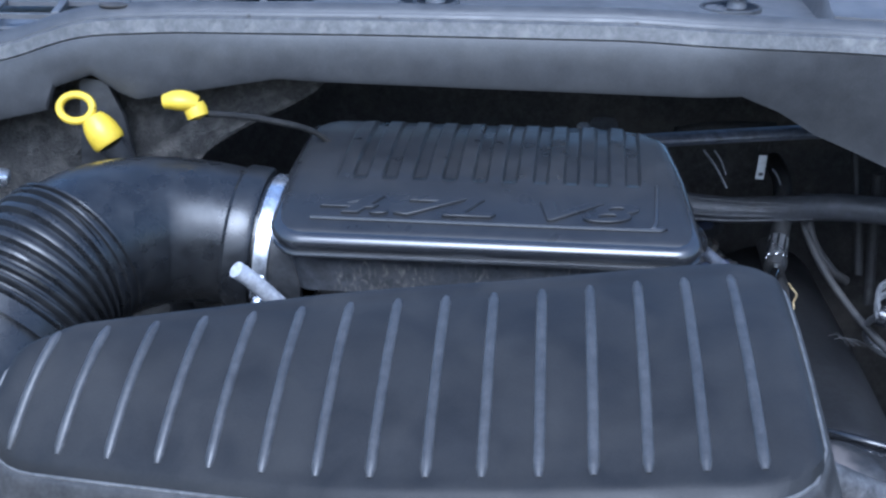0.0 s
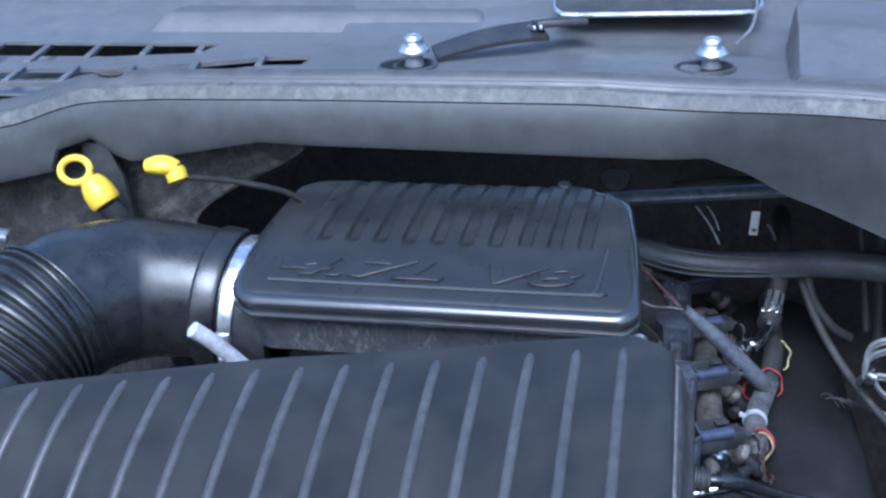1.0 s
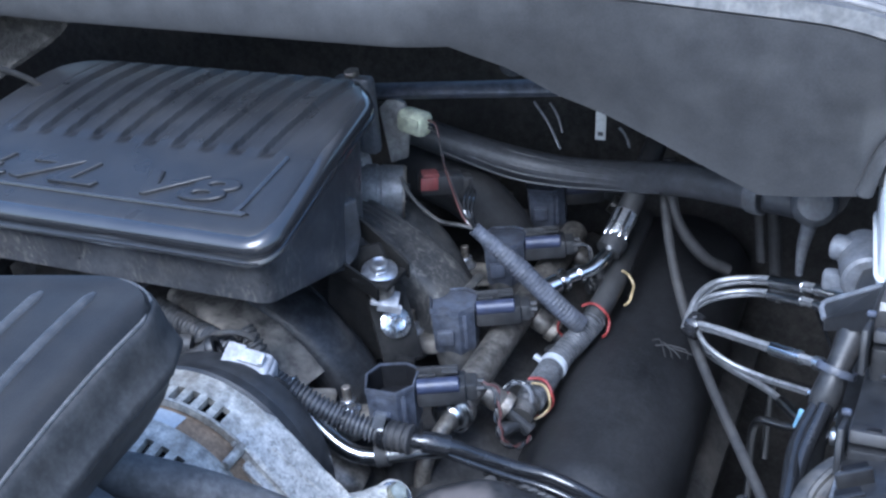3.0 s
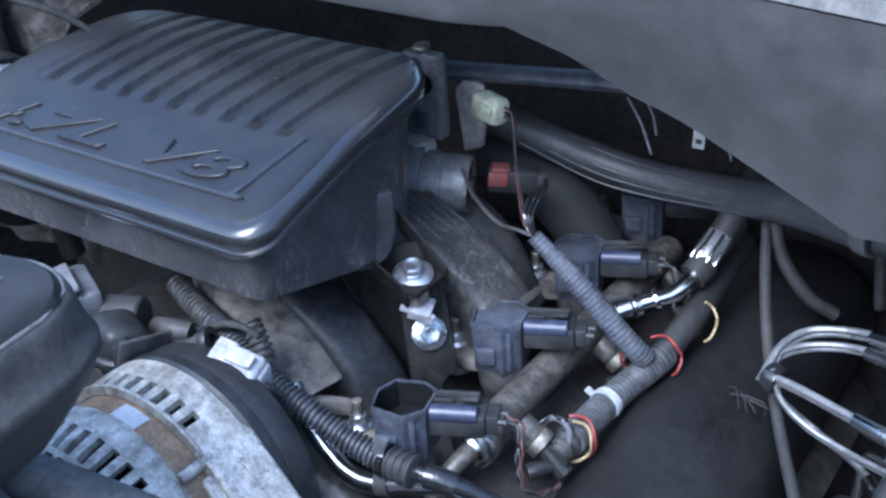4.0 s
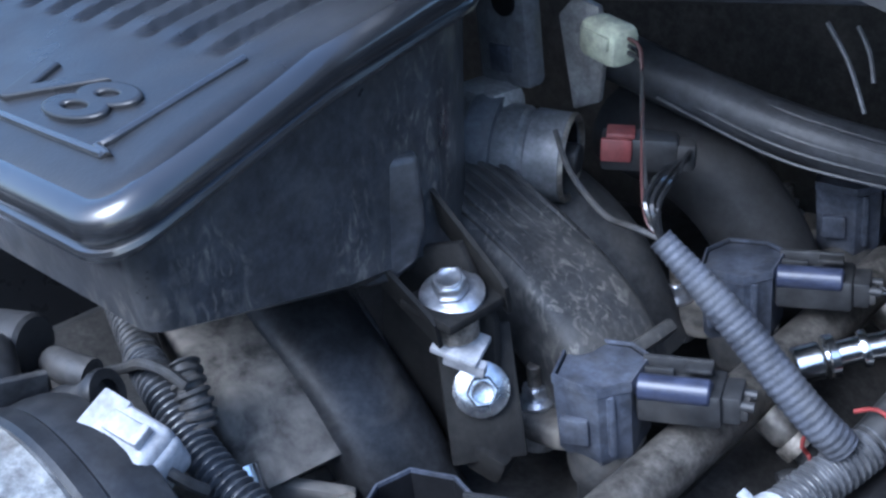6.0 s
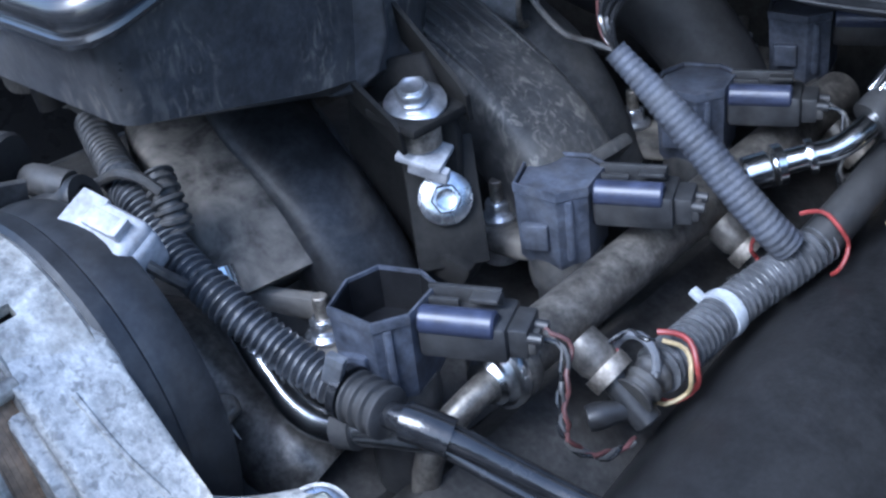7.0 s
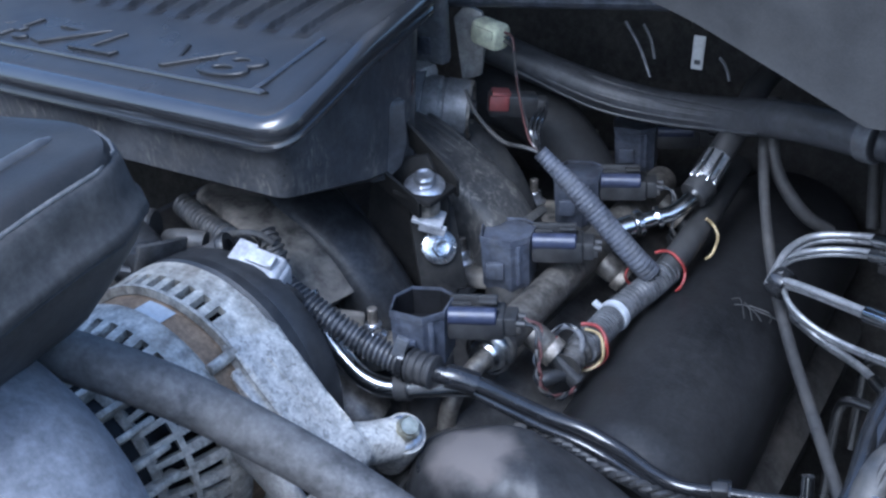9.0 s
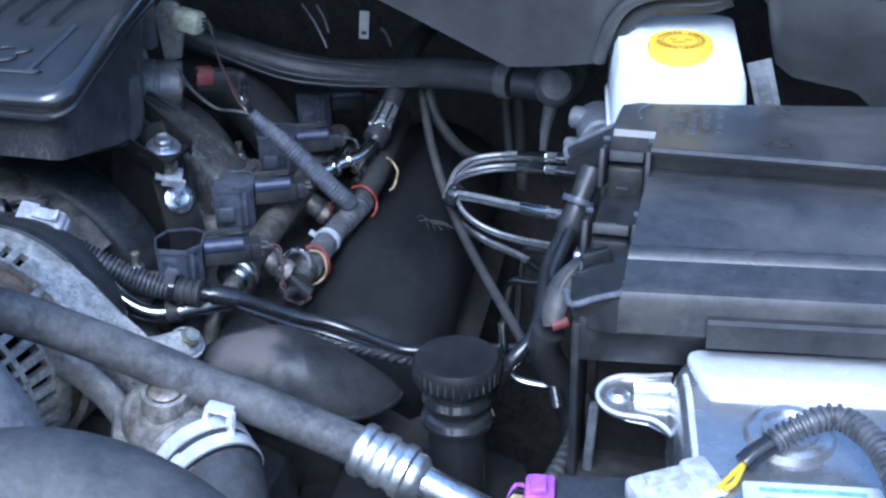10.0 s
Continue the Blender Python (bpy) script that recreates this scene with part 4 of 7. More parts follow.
part("collar", lathe([(0.046, 0), (0.055, 0), (0.0565, 0.003), (0.0565, 0.017), (0.054, 0.020), (0.046, 0.020)], along((-0.112, 0.772, 1.104), (-1, 0.0, 0.12)), 48), DUCTM, duct)
clamp = thing("hose_clamp", (-0.10, 0.77, 1.05), "bright steel worm-drive clamp on the intake duct", "clamp")
part("band", lathe([(0.0500, 0), (0.0525, 0), (0.0530, 0.005), (0.0525, 0.010), (0.0500, 0.010)], along((-0.099, 0.772, 1.1025), (-1, 0.0, 0.12)), 48), ZINC, clamp)
part("screw_housing", box((-0.1055, 0.722, 1.0930), (0.012, 0.010, 0.018), 0.002), ZINC, clamp)
part("screw_head", hexhead((-0.1055, 0.719, 1.0845), (0, -0.2, -1), 0.005, 0.006), ZINC, clamp)
part("neck", lathe([(0.040, 0), (0.0485, 0), (0.0495, 0.004), (0.0485, 0.03), (0.040, 0.03)], along((-0.075, 0.772, 1.101), (-1, 0.0, 0.12)), 40), BLACK, clamp)

# ---- air filter box ----
airbox = thing("air_filter_box", (0.02, 0.50, 1.0), "black textured plastic air filter box with a ribbed lid", "air filter box")
FAR = [(-0.190, 0.5185, 1.1480), (-0.158, 0.523, 1.152), (-0.107, 0.531, 1.157), (-0.003, 0.546, 1.167), (0.099, 0.557, 1.1745), (0.149, 0.568, 1.1772), (0.198, 0.5805, 1.1780), (0.240, 0.590, 1.177)]
NEAR = [(-0.205, 0.482, 1.103), (-0.171, 0.4745, 1.1065), (-0.1145, 0.463, 1.1120), (-0.0025, 0.4435, 1.1215), (0.104, 0.4385, 1.1325), (0.1535, 0.438, 1.1390), (0.2035, 0.4385, 1.1440), (0.2465, 0.441, 1.147)]


def between(x, table, axis):
    """A coordinate of the table's line at the far edge's x."""
    return pw(x, [(f[0], p[axis]) for f, p in zip(FAR, table)])


def rail_at(x, table):
    return Vector([sum(between(x + d, table, k) for d in (-0.02, -0.01, 0.0, 0.01, 0.02)) / 5 if k else between(x, table, 0) for k in range(3)])


RIBS = [0.198 - 0.0247 * k - 0.00005 * k * k for k in range(15)]


def box_top(x, v):
    """The lid: v 0 at the near ends of the ribs, 1 at the far ends."""
    a, b = rail_at(x, NEAR), rail_at(x, FAR)
    p = a.lerp(b, v)
    p.z += 0.006 * 4 * max(0, v) * max(0, 1 - v)
    return p


BX0, BX1 = -0.178, 0.2265


def lid_point(u, v):
    x = BX0 + (BX1 - BX0) * u
    length = (rail_at(x, FAR) - rail_at(x, NEAR)).length * 1.20
    shrink = 0.0
    for gap, r in ((x - BX0, 0.034), (BX1 - x, 0.036)):
        if gap < r:
            shrink = r - math.sqrt(max(0.0, r ** 2 - (r - gap) ** 2))
    vv = (-0.09 + shrink / length) + (1.20 - 2 * shrink / length) * v
    p = box_top(x, vv)
    g = min(x - BX0, BX1 - x, v * length, (1 - v) * length)
    q = max(0.0, 1 - g / 0.009)
    p.z -= 0.006 * (1 - math.sqrt(max(0.0, 1 - q * q)))
    return tuple(p)


NX, NY = 160, 40
alid = part("lid", grid(NX, NY, lid_point), LID, airbox)
ring = [lid_point(i / 60, 0) for i in range(60)] + [lid_point(1, j / 16) for j in range(16)] + [lid_point(1 - i / 60, 1) for i in range(60)] + [lid_point(0, 1 - j / 16) for j in range(16)]


def skirt(rows):
    """Walls that hang from the lid's edge: (outward, down) pairs."""
    flat, m = [(x, y) for x, y, z in ring], len(ring)
    vs = [(x, y, z - down) for out, down in rows for (x, y), z in zip(offset(flat, out), (p[2] for p in ring))]
    return mesh(vs, [(j * m + i, j * m + (i + 1) % m, (j + 1) * m + (i + 1) % m, (j + 1) * m + i) for j in range(len(rows) - 1) for i in range(m)])


part("rim", skirt(((0.0, 0.0), (0.0016, 0.0006), (0.0030, 0.0025), (0.0040, 0.0060), (0.0055, 0.0120), (0.0075, 0.0190), (0.0090, 0.0205), (0.0100, 0.0230), (0.0095, 0.0255), (0.0060, 0.0265))), BOXWALL, alid, "rounded dusty rim of the lid")
for x in RIBS:
    pts = [box_top(x, 0.01 + 0.98 * k / 8) - Vector((0, 0, 0.0006)) for k in range(9)]
    part("rib", tube(pts, lambda q: 0.0031 * (0.55 + 0.45 * ease(min(q, 1 - q) / 0.03)), 12, 0.005, flat=0.82), WORN, alid)
# Thin pale bead stands in for the edge's highlight.
part("edge_bead", ring_tube([(x, y, z + 0.0002) for x, y, z in ring], 0.0010, 8), BEAD, alid, "thin pale highlight line along the edge")
part("body", skirt(((0.0060, 0.0262), (0.0074, 0.0280), (0.0030, 0.037), (-0.006, 0.050), (-0.016, 0.062), (-0.026, 0.071), (-0.040, 0.076))), BOXWALL, airbox)
solo("lower_air_duct", tube([(0.10, 0.525, 1.065), (0.165, 0.520, 1.062), (0.212, 0.515, 1.045), (0.234, 0.510, 1.010), (0.238, 0.508, 0.96), (0.238, 0.506, 0.88)], 0.050, 36), SHROUD, "smooth grey plastic air duct below the filter box", "air duct")
solo("pressure_port", tube([(-0.106, 0.676, 1.125), (-0.095, 0.686, 1.110), (-0.080, 0.700, 1.085), (-0.06, 0.72, 1.05)], 0.0058, 16), WHITE, "white plastic pipe stub beside the intake duct", "pipe")

# ---- dipsticks ----
d1 = thing("transmission_dipstick", (-0.262, 0.85, 1.12), "yellow plastic ring-handled dipstick on a black tube", "dipstick")
ringc = Vector((-0.2755, 0.838, 1.184))
pts = [ringc + Vector((0.0135 * math.cos(a), 0.004 * math.sin(a), 0.0095 * math.sin(a))) for a in (2 * math.pi * k / 16 for k in range(17))]
part("ring", tube(pts, 0.0031, 10, 0.003, cap=False), YELLOW, d1)
part("cap", lathe([(0, 0), (0.0085, 0), (0.0115, 0.006), (0.0130, 0.012), (0.0135, 0.022), (0.012, 0.025), (0, 0.025)], along((-0.2635, 0.838, 1.177), (0.55, -0.1, -0.8)), 28), YELLOW, d1)
part("tube", tube([(-0.250, 0.836, 1.157), (-0.240, 0.845, 1.13), (-0.22, 0.86, 1.05), (-0.21, 0.87, 0.95)], 0.010, 14), BLACK, d1)
d2 = thing("oil_dipstick", (-0.165, 0.81, 1.12), "yellow plastic oil dipstick handle with a thin black shaft", "dipstick")
part("handle", tube([(-0.190, 0.800, 1.202), (-0.182, 0.801, 1.2030), (-0.173, 0.802, 1.2022), (-0.166, 0.803, 1.2000)], lambda s: 0.0075 + 0.0028 * math.sin(math.pi * s), 16, 0.003, flat=0.72), YELLOW, d2)
part("handle_end", lathe([(0, 0), (0.0075, 0.0), (0.0085, 0.004), (0.008, 0.010), (0, 0.012)], along((-0.169, 0.803, 1.200), (0.35, -0.2, -0.9)), 20), YELLOW, d2)
part("shaft", tube([(-0.166, 0.804, 1.193), (-0.12, 0.81, 1.188), (-0.08, 0.83, 1.17), (-0.06, 0.85, 1.13)], 0.0024, 10), SOOT, d2)
web = thing("firewall_bracket", (-0.25, 0.87, 1.1), "black plastic shield behind the dipsticks", "shield")
part("web", prism([(-0.030, -0.06), (0.022, -0.07), (0.012, 0.0), (0.000, 0.030), (-0.022, 0.032)], -0.003, 0.003, Matrix.Translation((-0.262, 0.872, 1.168)) @ turn(90, 0, 0), 0.001), BLACK, web)
batt = thing("battery", (-0.40, 0.74, 0.95), "black battery with a grey cable clamp", "battery")
part("case", box((-0.42, 0.73, 1.045), (0.16, 0.17, 0.19), 0.006), BLACK, batt)
part("terminal", rod((-0.345, 0.765, 1.138), (-0.345, 0.765, 1.158), 0.008), ZINC, batt)
part("cable_clamp", box((-0.33, 0.77, 1.150), (0.05, 0.018, 0.010), 0.003, turn(0, 10, 20)), ZINC, batt)
part("bolt_head", hexhead((-0.345, 0.765, 1.158), (0, 0, 1), 0.006, 0.006), ZINC, batt)

# ---- alternator ----
AC = Vector((0.147, 0, 0.993))
alt = thing("alternator", (0.147, 0.64, 0.92), "cast aluminium alternator with slotted housings and a brown stator", "alternator")


def drum(y0, y1, r0, r1, n, rows, limit=360):
    """A cast ring with slots through its wall, along y."""
    ny, seg = 16, n * 6
    verts, faces = [], []
    for j in range(ny + 1):
        y = y0 + (y1 - y0) * j / ny
        r = r0 + (r1 - r0) * (1 - (1 - j / ny) ** 2)
        if j in (0, ny):
            r -= 0.0015
        for k in range(seg):
            a = 2 * math.pi * k / seg
            verts.append((AC.x + r * math.sin(a), y, AC.z + r * math.cos(a)))
    for j in range(ny):
        ym = y0 + (y1 - y0) * (j + 0.5) / ny
        for k in range(seg):
            if any(a < ym < b and k % 6 in cells for a, b, cells in rows) and (k * 360 / seg < limit or k * 360 / seg > 180):
                continue
            faces.append((j * seg + k, j * seg + (k + 1) % seg, (j + 1) * seg + (k + 1) % seg, (j + 1) * seg + k))
    bm = mesh(verts, faces)
    bmesh.ops.recalc_face_normals(bm, faces=bm.faces)
    bmesh.ops.solidify(bm, geom=list(bm.faces), thickness=0.005)
    return bm


Y = lambda y: along((AC.x, y, AC.z), (0, 1, 0))  # noqa: E731
# Near-black core paints the shade seen through the housing slots.
part("core", lathe([(0, 0), (0.052, 0), (0.052, 0.115), (0, 0.115)], Y(0.588), 48), RECESS_SHADE, alt)
part("rear_housing", drum(0.6565, 0.6845, 0.0692, 0.0712, 44, [(0.6590, 0.6690, (1, 2, 3))], 34), ALTCAST, alt)
part("housing_lip", lathe([(0.0655, 0), (0.0702, 0.0004), (0.0706, 0.0016), (0.0700, 0.0026), (0.0655, 0.0026)], Y(0.6555), 64), ALTCAST, alt)
part("rear_cover", lathe([(0, 0.0), (0.0700, 0), (0.0712, 0.002), (0.0708, 0.008), (0.0698, 0.0090), (0.0700, 0.0100), (0.0700, 0.016), (0.0690, 0.022), (0.0670, 0.026), (0.060, 0.029), (0, 0.030)], Y(0.6845), 64), BLACK, alt, "black plastic rear cover")
st = [(0.0, 0.0)]
for k in range(8):
    st += [(0.0650, 0.002 * k), (0.0650, 0.002 * k + 0.0016), (0.06485, 0.002 * k + 0.0017), (0.06485, 0.002 * k + 0.0019)]
part("stator", lathe(st + [(0.0, 0.016)], Y(0.6408), 64), STATOR, alt)
part("front_housing", drum(0.596, 0.6415, 0.0540, 0.0682, 42, [(0.6130, 0.6265, (1, 2, 3)), (0.6000, 0.6090, (1, 2, 3, 4))]), ALTCAST, alt)
part("front_face", lathe([(0.022, 0.0), (0.030, 0.002), (0.050, 0.012), (0.053, 0.022), (0.022, 0.022)], Y(0.580), 48), ALTCAST, alt)
for k in range(26):
    a = 2 * math.pi * (k + 0.5) / 26
    part("cooling_fin", box((AC.x + 0.0530 * math.sin(a), 0.597, AC.z + 0.0530 * math.cos(a)), (0.0035, 0.022, 0.0135), 0.0012, turn(0, math.degrees(a), 0)), ALTCAST, alt)
part("pulley", lathe([(0, 0), (0.026, 0), (0.028, 0.003)] + [(0.028 - 0.002 * (k % 2), 0.004 + 0.0018 * k) for k in range(10)] + [(0.028, 0.024), (0, 0.024)], Y(0.553), 40), DARK, alt)
part("tie_bolt", rod((0.1960, 0.6400, 1.0408), (0.1955, 0.6575, 1.0416), 0.0030, 12), ALTCAST, alt, "dull steel tie bolt")
th0, th1 = 0.0, 0.27
part("label", grid(8, 3, lambda u, v: (AC.x + 0.0656 * math.sin(th0 + (th1 - th0) * u), 0.6425 + 0.0105 * v, AC.z + 0.0656 * math.cos(th0 + (th1 - th0) * u))), LABEL, alt, "small worn white paper label")
part("front_ear", tube([(0.196, 0.634, 1.028), (0.207, 0.634, 1.017), (0.218, 0.635, 1.008), (0.232, 0.636, 0.997), (0.244, 0.636, 0.984), (0.251, 0.636, 0.968), (0.253, 0.636, 0.945)], lambda q: 0.0085 + 0.0015 * math.sin(3.1 * q), 18, 0.004, flat=0.5, up=(0, 1, 0)), CASTING, alt, "smooth dull cast mounting ear")
arm_m = Matrix.Translation((0, 0.668, 0)) @ XZ
bracket = part("mounting_arm", prism([(0.1900, 1.0480), (0.1985, 1.0425), (0.2095, 1.0340), (0.2260, 1.0130), (0.2360, 1.0000), (0.2470, 0.9950), (0.2530, 0.9850), (0.2480, 0.9750), (0.2340, 0.9740), (0.2190, 0.9830), (0.2040, 1.0000), (0.1900, 1.0220), (0.1840, 1.0360)], -0.013, 0.018, arm_m, 0.003), RAWALU, alt, "mottled bare aluminium mounting arm")
part("arm_flange", prism([(0.199, 1.0360), (0.215, 1.020), (0.230, 0.999), (0.227, 0.991), (0.208, 1.005), (0.194, 1.026)], -0.018, -0.011, arm_m, 0.002), RAWALU, bracket)
part("arm_web", tube([(0.207, 0.668, 1.0365), (0.220, 0.671, 1.0200), (0.231, 0.676, 1.0055)], 0.0012, 8), RAWALU, bracket)
BA = Vector((0.55, -0.25, 0.78)).normalized()
bp = Vector((0.2550, 0.710, 0.9870))
part("neck", tube([(0.224, 0.674, 0.990), (0.239, 0.692, 0.983), tuple(bp - BA * 0.012)], 0.0112, 18, 0.004), RAWALU, bracket)
part("boss", lathe([(0, -0.030), (0.0115, -0.030), (0.0118, -0.012), (0.0116, -0.003), (0.0110, 0), (0, 0)], along(bp - BA * 0.006, BA), 32), RAWALU, bracket)
w = part("bolt_washer", lathe([(0, 0), (0.0092, 0), (0.0094, 0.0018), (0.0080, 0.0028), (0, 0.0030)], along(bp - BA * 0.006, BA), 32), ZINC, alt)
part("bolt_head", join(hexhead(bp - BA * 0.003, BA, 0.0068, 0.0056), lathe([(0, 0), (0.0050, 0), (0.0045, 0.0010), (0, 0.0010)], along(bp + BA * 0.0030, BA), 20)), mat("bronzed_zinc", (0.45, 0.43, 0.33), 0.35, metal=0.8, var=0.25), w)

# ---- clutter beside the alternator ----
sol = thing("vent_solenoid", (0.09, 0.71, 1.03), "black plastic solenoid valve with cable clips", "valve")
part("can", box((0.086, 0.697, 1.052), (0.032, 0.026, 0.028), 0.008, turn(-14, 6, -20), 3), BLACK, sol)
part("can_base", box((0.090, 0.700, 1.040), (0.044, 0.036, 0.010), 0.003, turn(-10, 4, -20)), MATT, sol)
part("side_plate", box((0.110, 0.694, 1.052), (0.003, 0.030, 0.026), 0.001, turn(-10, 14, -14)), GRIME, sol)
part("side_plate", box((0.068, 0.688, 1.046), (0.003, 0.018, 0.022), 0.001, turn(-10, -8, -30)), GRIME, sol)
part("nozzle_ring", lathe([(0.0050, 0), (0.0085, 0), (0.0090, 0.002), (0.0085, 0.004), (0.0050, 0.004)], along((0.1335, 0.7180, 1.0545), (0.8, 0.4, 0.3)), 24), BLACK, sol)
part("cradle", tube([(0.064, 0.700, 1.046), (0.075, 0.682, 1.050), (0.095, 0.680, 1.049), (0.112, 0.690, 1.046)], 0.0035, 10), BLACK, sol)
part("clip", box((0.100, 0.690, 1.052), (0.006, 0.022, 0.020), 0.002, turn(0, 0, 30)), BLACK, sol)
part("nozzle", tube([(0.098, 0.706, 1.040), (0.112, 0.710, 1.044), (0.124, 0.714, 1.050), (0.133, 0.718, 1.054)], lambda q: 0.0068 + 0.0010 * math.sin(14 * q), 16, 0.002), GRIME, sol, "ribbed dusty rubber boot")
part("nozzle", rod((0.112, 0.700, 1.043), (0.122, 0.699, 1.041), 0.0065, 18, 0.001), RUBBER, sol)
part("elbow", tube([(0.085, 0.725, 1.046), (0.100, 0.722, 1.051), (0.112, 0.726, 1.050)], 0.0062, 14), GRIME, sol)
grey = thing("control_valve", (0.02, 0.70, 1.02), "grey plastic and metal control valve beside the alternator", "valve")
part("case", box((0.035, 0.700, 1.052), (0.045, 0.040, 0.038), 0.004, turn(0, 0, -25)), GREYP, grey)
part("cover", box((0.036, 0.693, 1.0725), (0.036, 0.030, 0.004), 0.002, turn(12, 0, -25)), SHROUD, grey, "grey cover plate")
part("sticker", box((0.034, 0.688, 1.0737), (0.016, 0.014, 0.0008), 0.0002, turn(12, 0, -25)), LABEL, grey, "small white sticker")
part("stub", rod((0.057, 0.712, 1.052), (0.078, 0.722, 1.052), 0.012, 20), MATT, grey)
solo("valve_wire", tube([(0.030, 0.670, 1.075), (0.045, 0.664, 1.064), (0.068, 0.672, 1.052), (0.085, 0.682, 1.047)], 0.0015, 8), CABLE, "thin black wire between the valves", "wire")

# ---- intake manifold ----
man = thing("intake_manifold", (0.14, 0.85, 0.95), "dusty black plastic intake manifold runners", "intake manifold")
part("runner", channel([(0.050, 0.806, 1.026), (0.085, 0.788, 1.0250), (0.112, 0.780, 1.019), (0.131, 0.778, 1.007), (0.145, 0.776, 0.991)], 0.0200, 0.0185, 5.0), CAKED, man, "runner under thick brown dust")
part("runner_flange", box((0.166, 0.778, 0.976), (0.034, 0.040, 0.010), 0.003, turn(0, 40, -10)), SOOT, man)
part("runner", channel([(0.078, 0.828, 1.036), (0.112, 0.813, 1.031), (0.140, 0.810, 1.014), (0.160, 0.811, 0.989), (0.172, 0.813, 0.960)], 0.0215, 0.0185, 2.8), HALFDUST, man)
part("runner_seam", tube([(0.100, 0.8385, 1.0470), (0.128, 0.8300, 1.0400), (0.152, 0.8260, 1.0210), (0.172, 0.8250, 0.9960)], 0.0014, 8), HALFDUST, man)
part("runner", channel([(0.105, 0.893, 1.058), (0.140, 0.892, 1.046), (0.170, 0.893, 1.029), (0.190, 0.894, 1.010), (0.202, 0.895, 0.985)], 0.0235, 0.0190, 5.0), OLDRIB, man)
for k in range(6):
    y = 0.876 + 0.0066 * k
    part("runner_rib", tube([(0.108, y, 1.0775), (0.142, y - 0.001, 1.0660), (0.176, y, 1.0455), (0.1965, y + 0.001, 1.0260)], 0.0015, 8), OLDRIB, man)
part("runner_end", box((0.2060, 0.894, 1.0060), (0.006, 0.046, 0.030), 0.002, turn(0, 42, 0)), OLDRIB, man)
part("runner", tube([(0.100, 0.942, 1.045), (0.134, 0.941, 1.036), (0.160, 0.943, 1.014), (0.176, 0.946, 0.975)], 0.022, 24, flat=0.85), RIBDUST, man)
part("runner", tube([(0.10, 1.03, 1.04), (0.150, 1.025, 1.03), (0.178, 1.03, 1.00), (0.195, 1.03, 0.965)], 0.022, 20), MATT, man)
part("web", prism([(0.0, 0.0), (0.036, 0.010), (0.048, -0.02), (0.044, -0.07), (0.012, -0.085), (-0.006, -0.04)], -0.002, 0.002, Matrix.Translation((0.148, 0.832, 1.065)) @ turn(90, 0, 12), 0.001), SOOT, man)
part("runner_edge", box((0.157, 0.775, 0.9910), (0.034, 0.007, 0.010), 0.002, turn(0, 14, 42)), CAKED, man, "dusty flange edge")
fc = thing("front_casting", (0.16, 0.74, 0.93), "grimy brown casting behind the alternator", "casting")
part("pipe", tube([(0.120, 0.735, 0.985), (0.150, 0.738, 0.978), (0.178, 0.742, 0.962), (0.200, 0.748, 0.945)], lambda q: 0.016 + 0.004 * math.sin(9 * q), 20), RAILM, fc)
part("base", box((0.160, 0.750, 0.955), (0.08, 0.04, 0.04), 0.01, turn(0, 25, 10)), RAILM, fc)
part("lower_pipe", tube([(0.135, 0.728, 0.965), (0.165, 0.730, 0.955), (0.19, 0.735, 0.935)], 0.009, 14), DARK, fc)
for p in ((0.148, 0.729, 0.991), (0.176, 0.731, 0.975)):
    part("bolt_head", hexhead(p, (0.2, -0.4, 0.9), 0.0055, 0.005), RUSTY, fc)
part("rib", box((0.165, 0.728, 0.972), (0.050, 0.003, 0.010), 0.001, turn(0, 28, 6)), RAILM, fc)
brk = thing("plenum_bracket", (0.188, 0.83, 1.0), "black steel bracket with two bright bolts", "bracket")
part("tab", box((0.187, 0.830, 1.0565), (0.026, 0.030, 0.004), 0.001, turn(0, 6, 0)), SOOT, brk)
TN = Vector((0.22, -0.26, 0.94)).normalized()
for a, b, h0, h1 in (((0.158, 0.8180, 1.066), (0.192, 0.8165, 1.050), 0.010, 0.006), ((0.166, 0.8440, 1.080), (0.201, 0.8425, 1.055), 0.012, 0.007)):
    a, b = Vector(a), Vector(b)
    w = (b - a).cross(TN).normalized() * 0.0009
    quad = [a - TN * 0.004, b - TN * 0.006, b + TN * h1, a.lerp(b, 0.9) + TN * (h1 + 0.002), a + TN * h0]
    part("side_flange", mesh([p + w for p in quad] + [p - w for p in quad], [(0, 1, 2, 3, 4), (9, 8, 7, 6, 5)] + [(k, (k + 1) % 5, 5 + (k + 1) % 5, 5 + k) for k in range(5)]), SOOT, brk)
part("strap", moved(box((0, 0, 0), (0.028, 0.050, 0.003), 0.001), along((0.1895, 0.8350, 1.016), (0.72, -0.56, 0.40))), SOOT, brk)
part("collar", rod((0.1865, 0.829, 1.0425), (0.187, 0.829, 1.0560), 0.0085, 24), RUSTY, brk)
part("clip_nut", join(box((0.1895, 0.8280, 1.0405), (0.018, 0.015, 0.003), 0.0008, turn(14, 16, 24)), box((0.1930, 0.8260, 1.0350), (0.016, 0.004, 0.006), 0.0008, turn(14, 16, 24))), WHITE, brk, "pale folded metal clip nut")
flange_bolt("bolt", (0.187, 0.829, 1.0590), (0.22, -0.26, 0.94), 0.0118, brk)
flange_bolt("bolt", (0.1915, 0.8335, 1.0195), (0.72, -0.56, 0.40), 0.0105, brk)
part("tail", box((0.194, 0.834, 0.992), (0.016, 0.018, 0.012), 0.003, turn(0, 25, 20)), SOOT, brk)

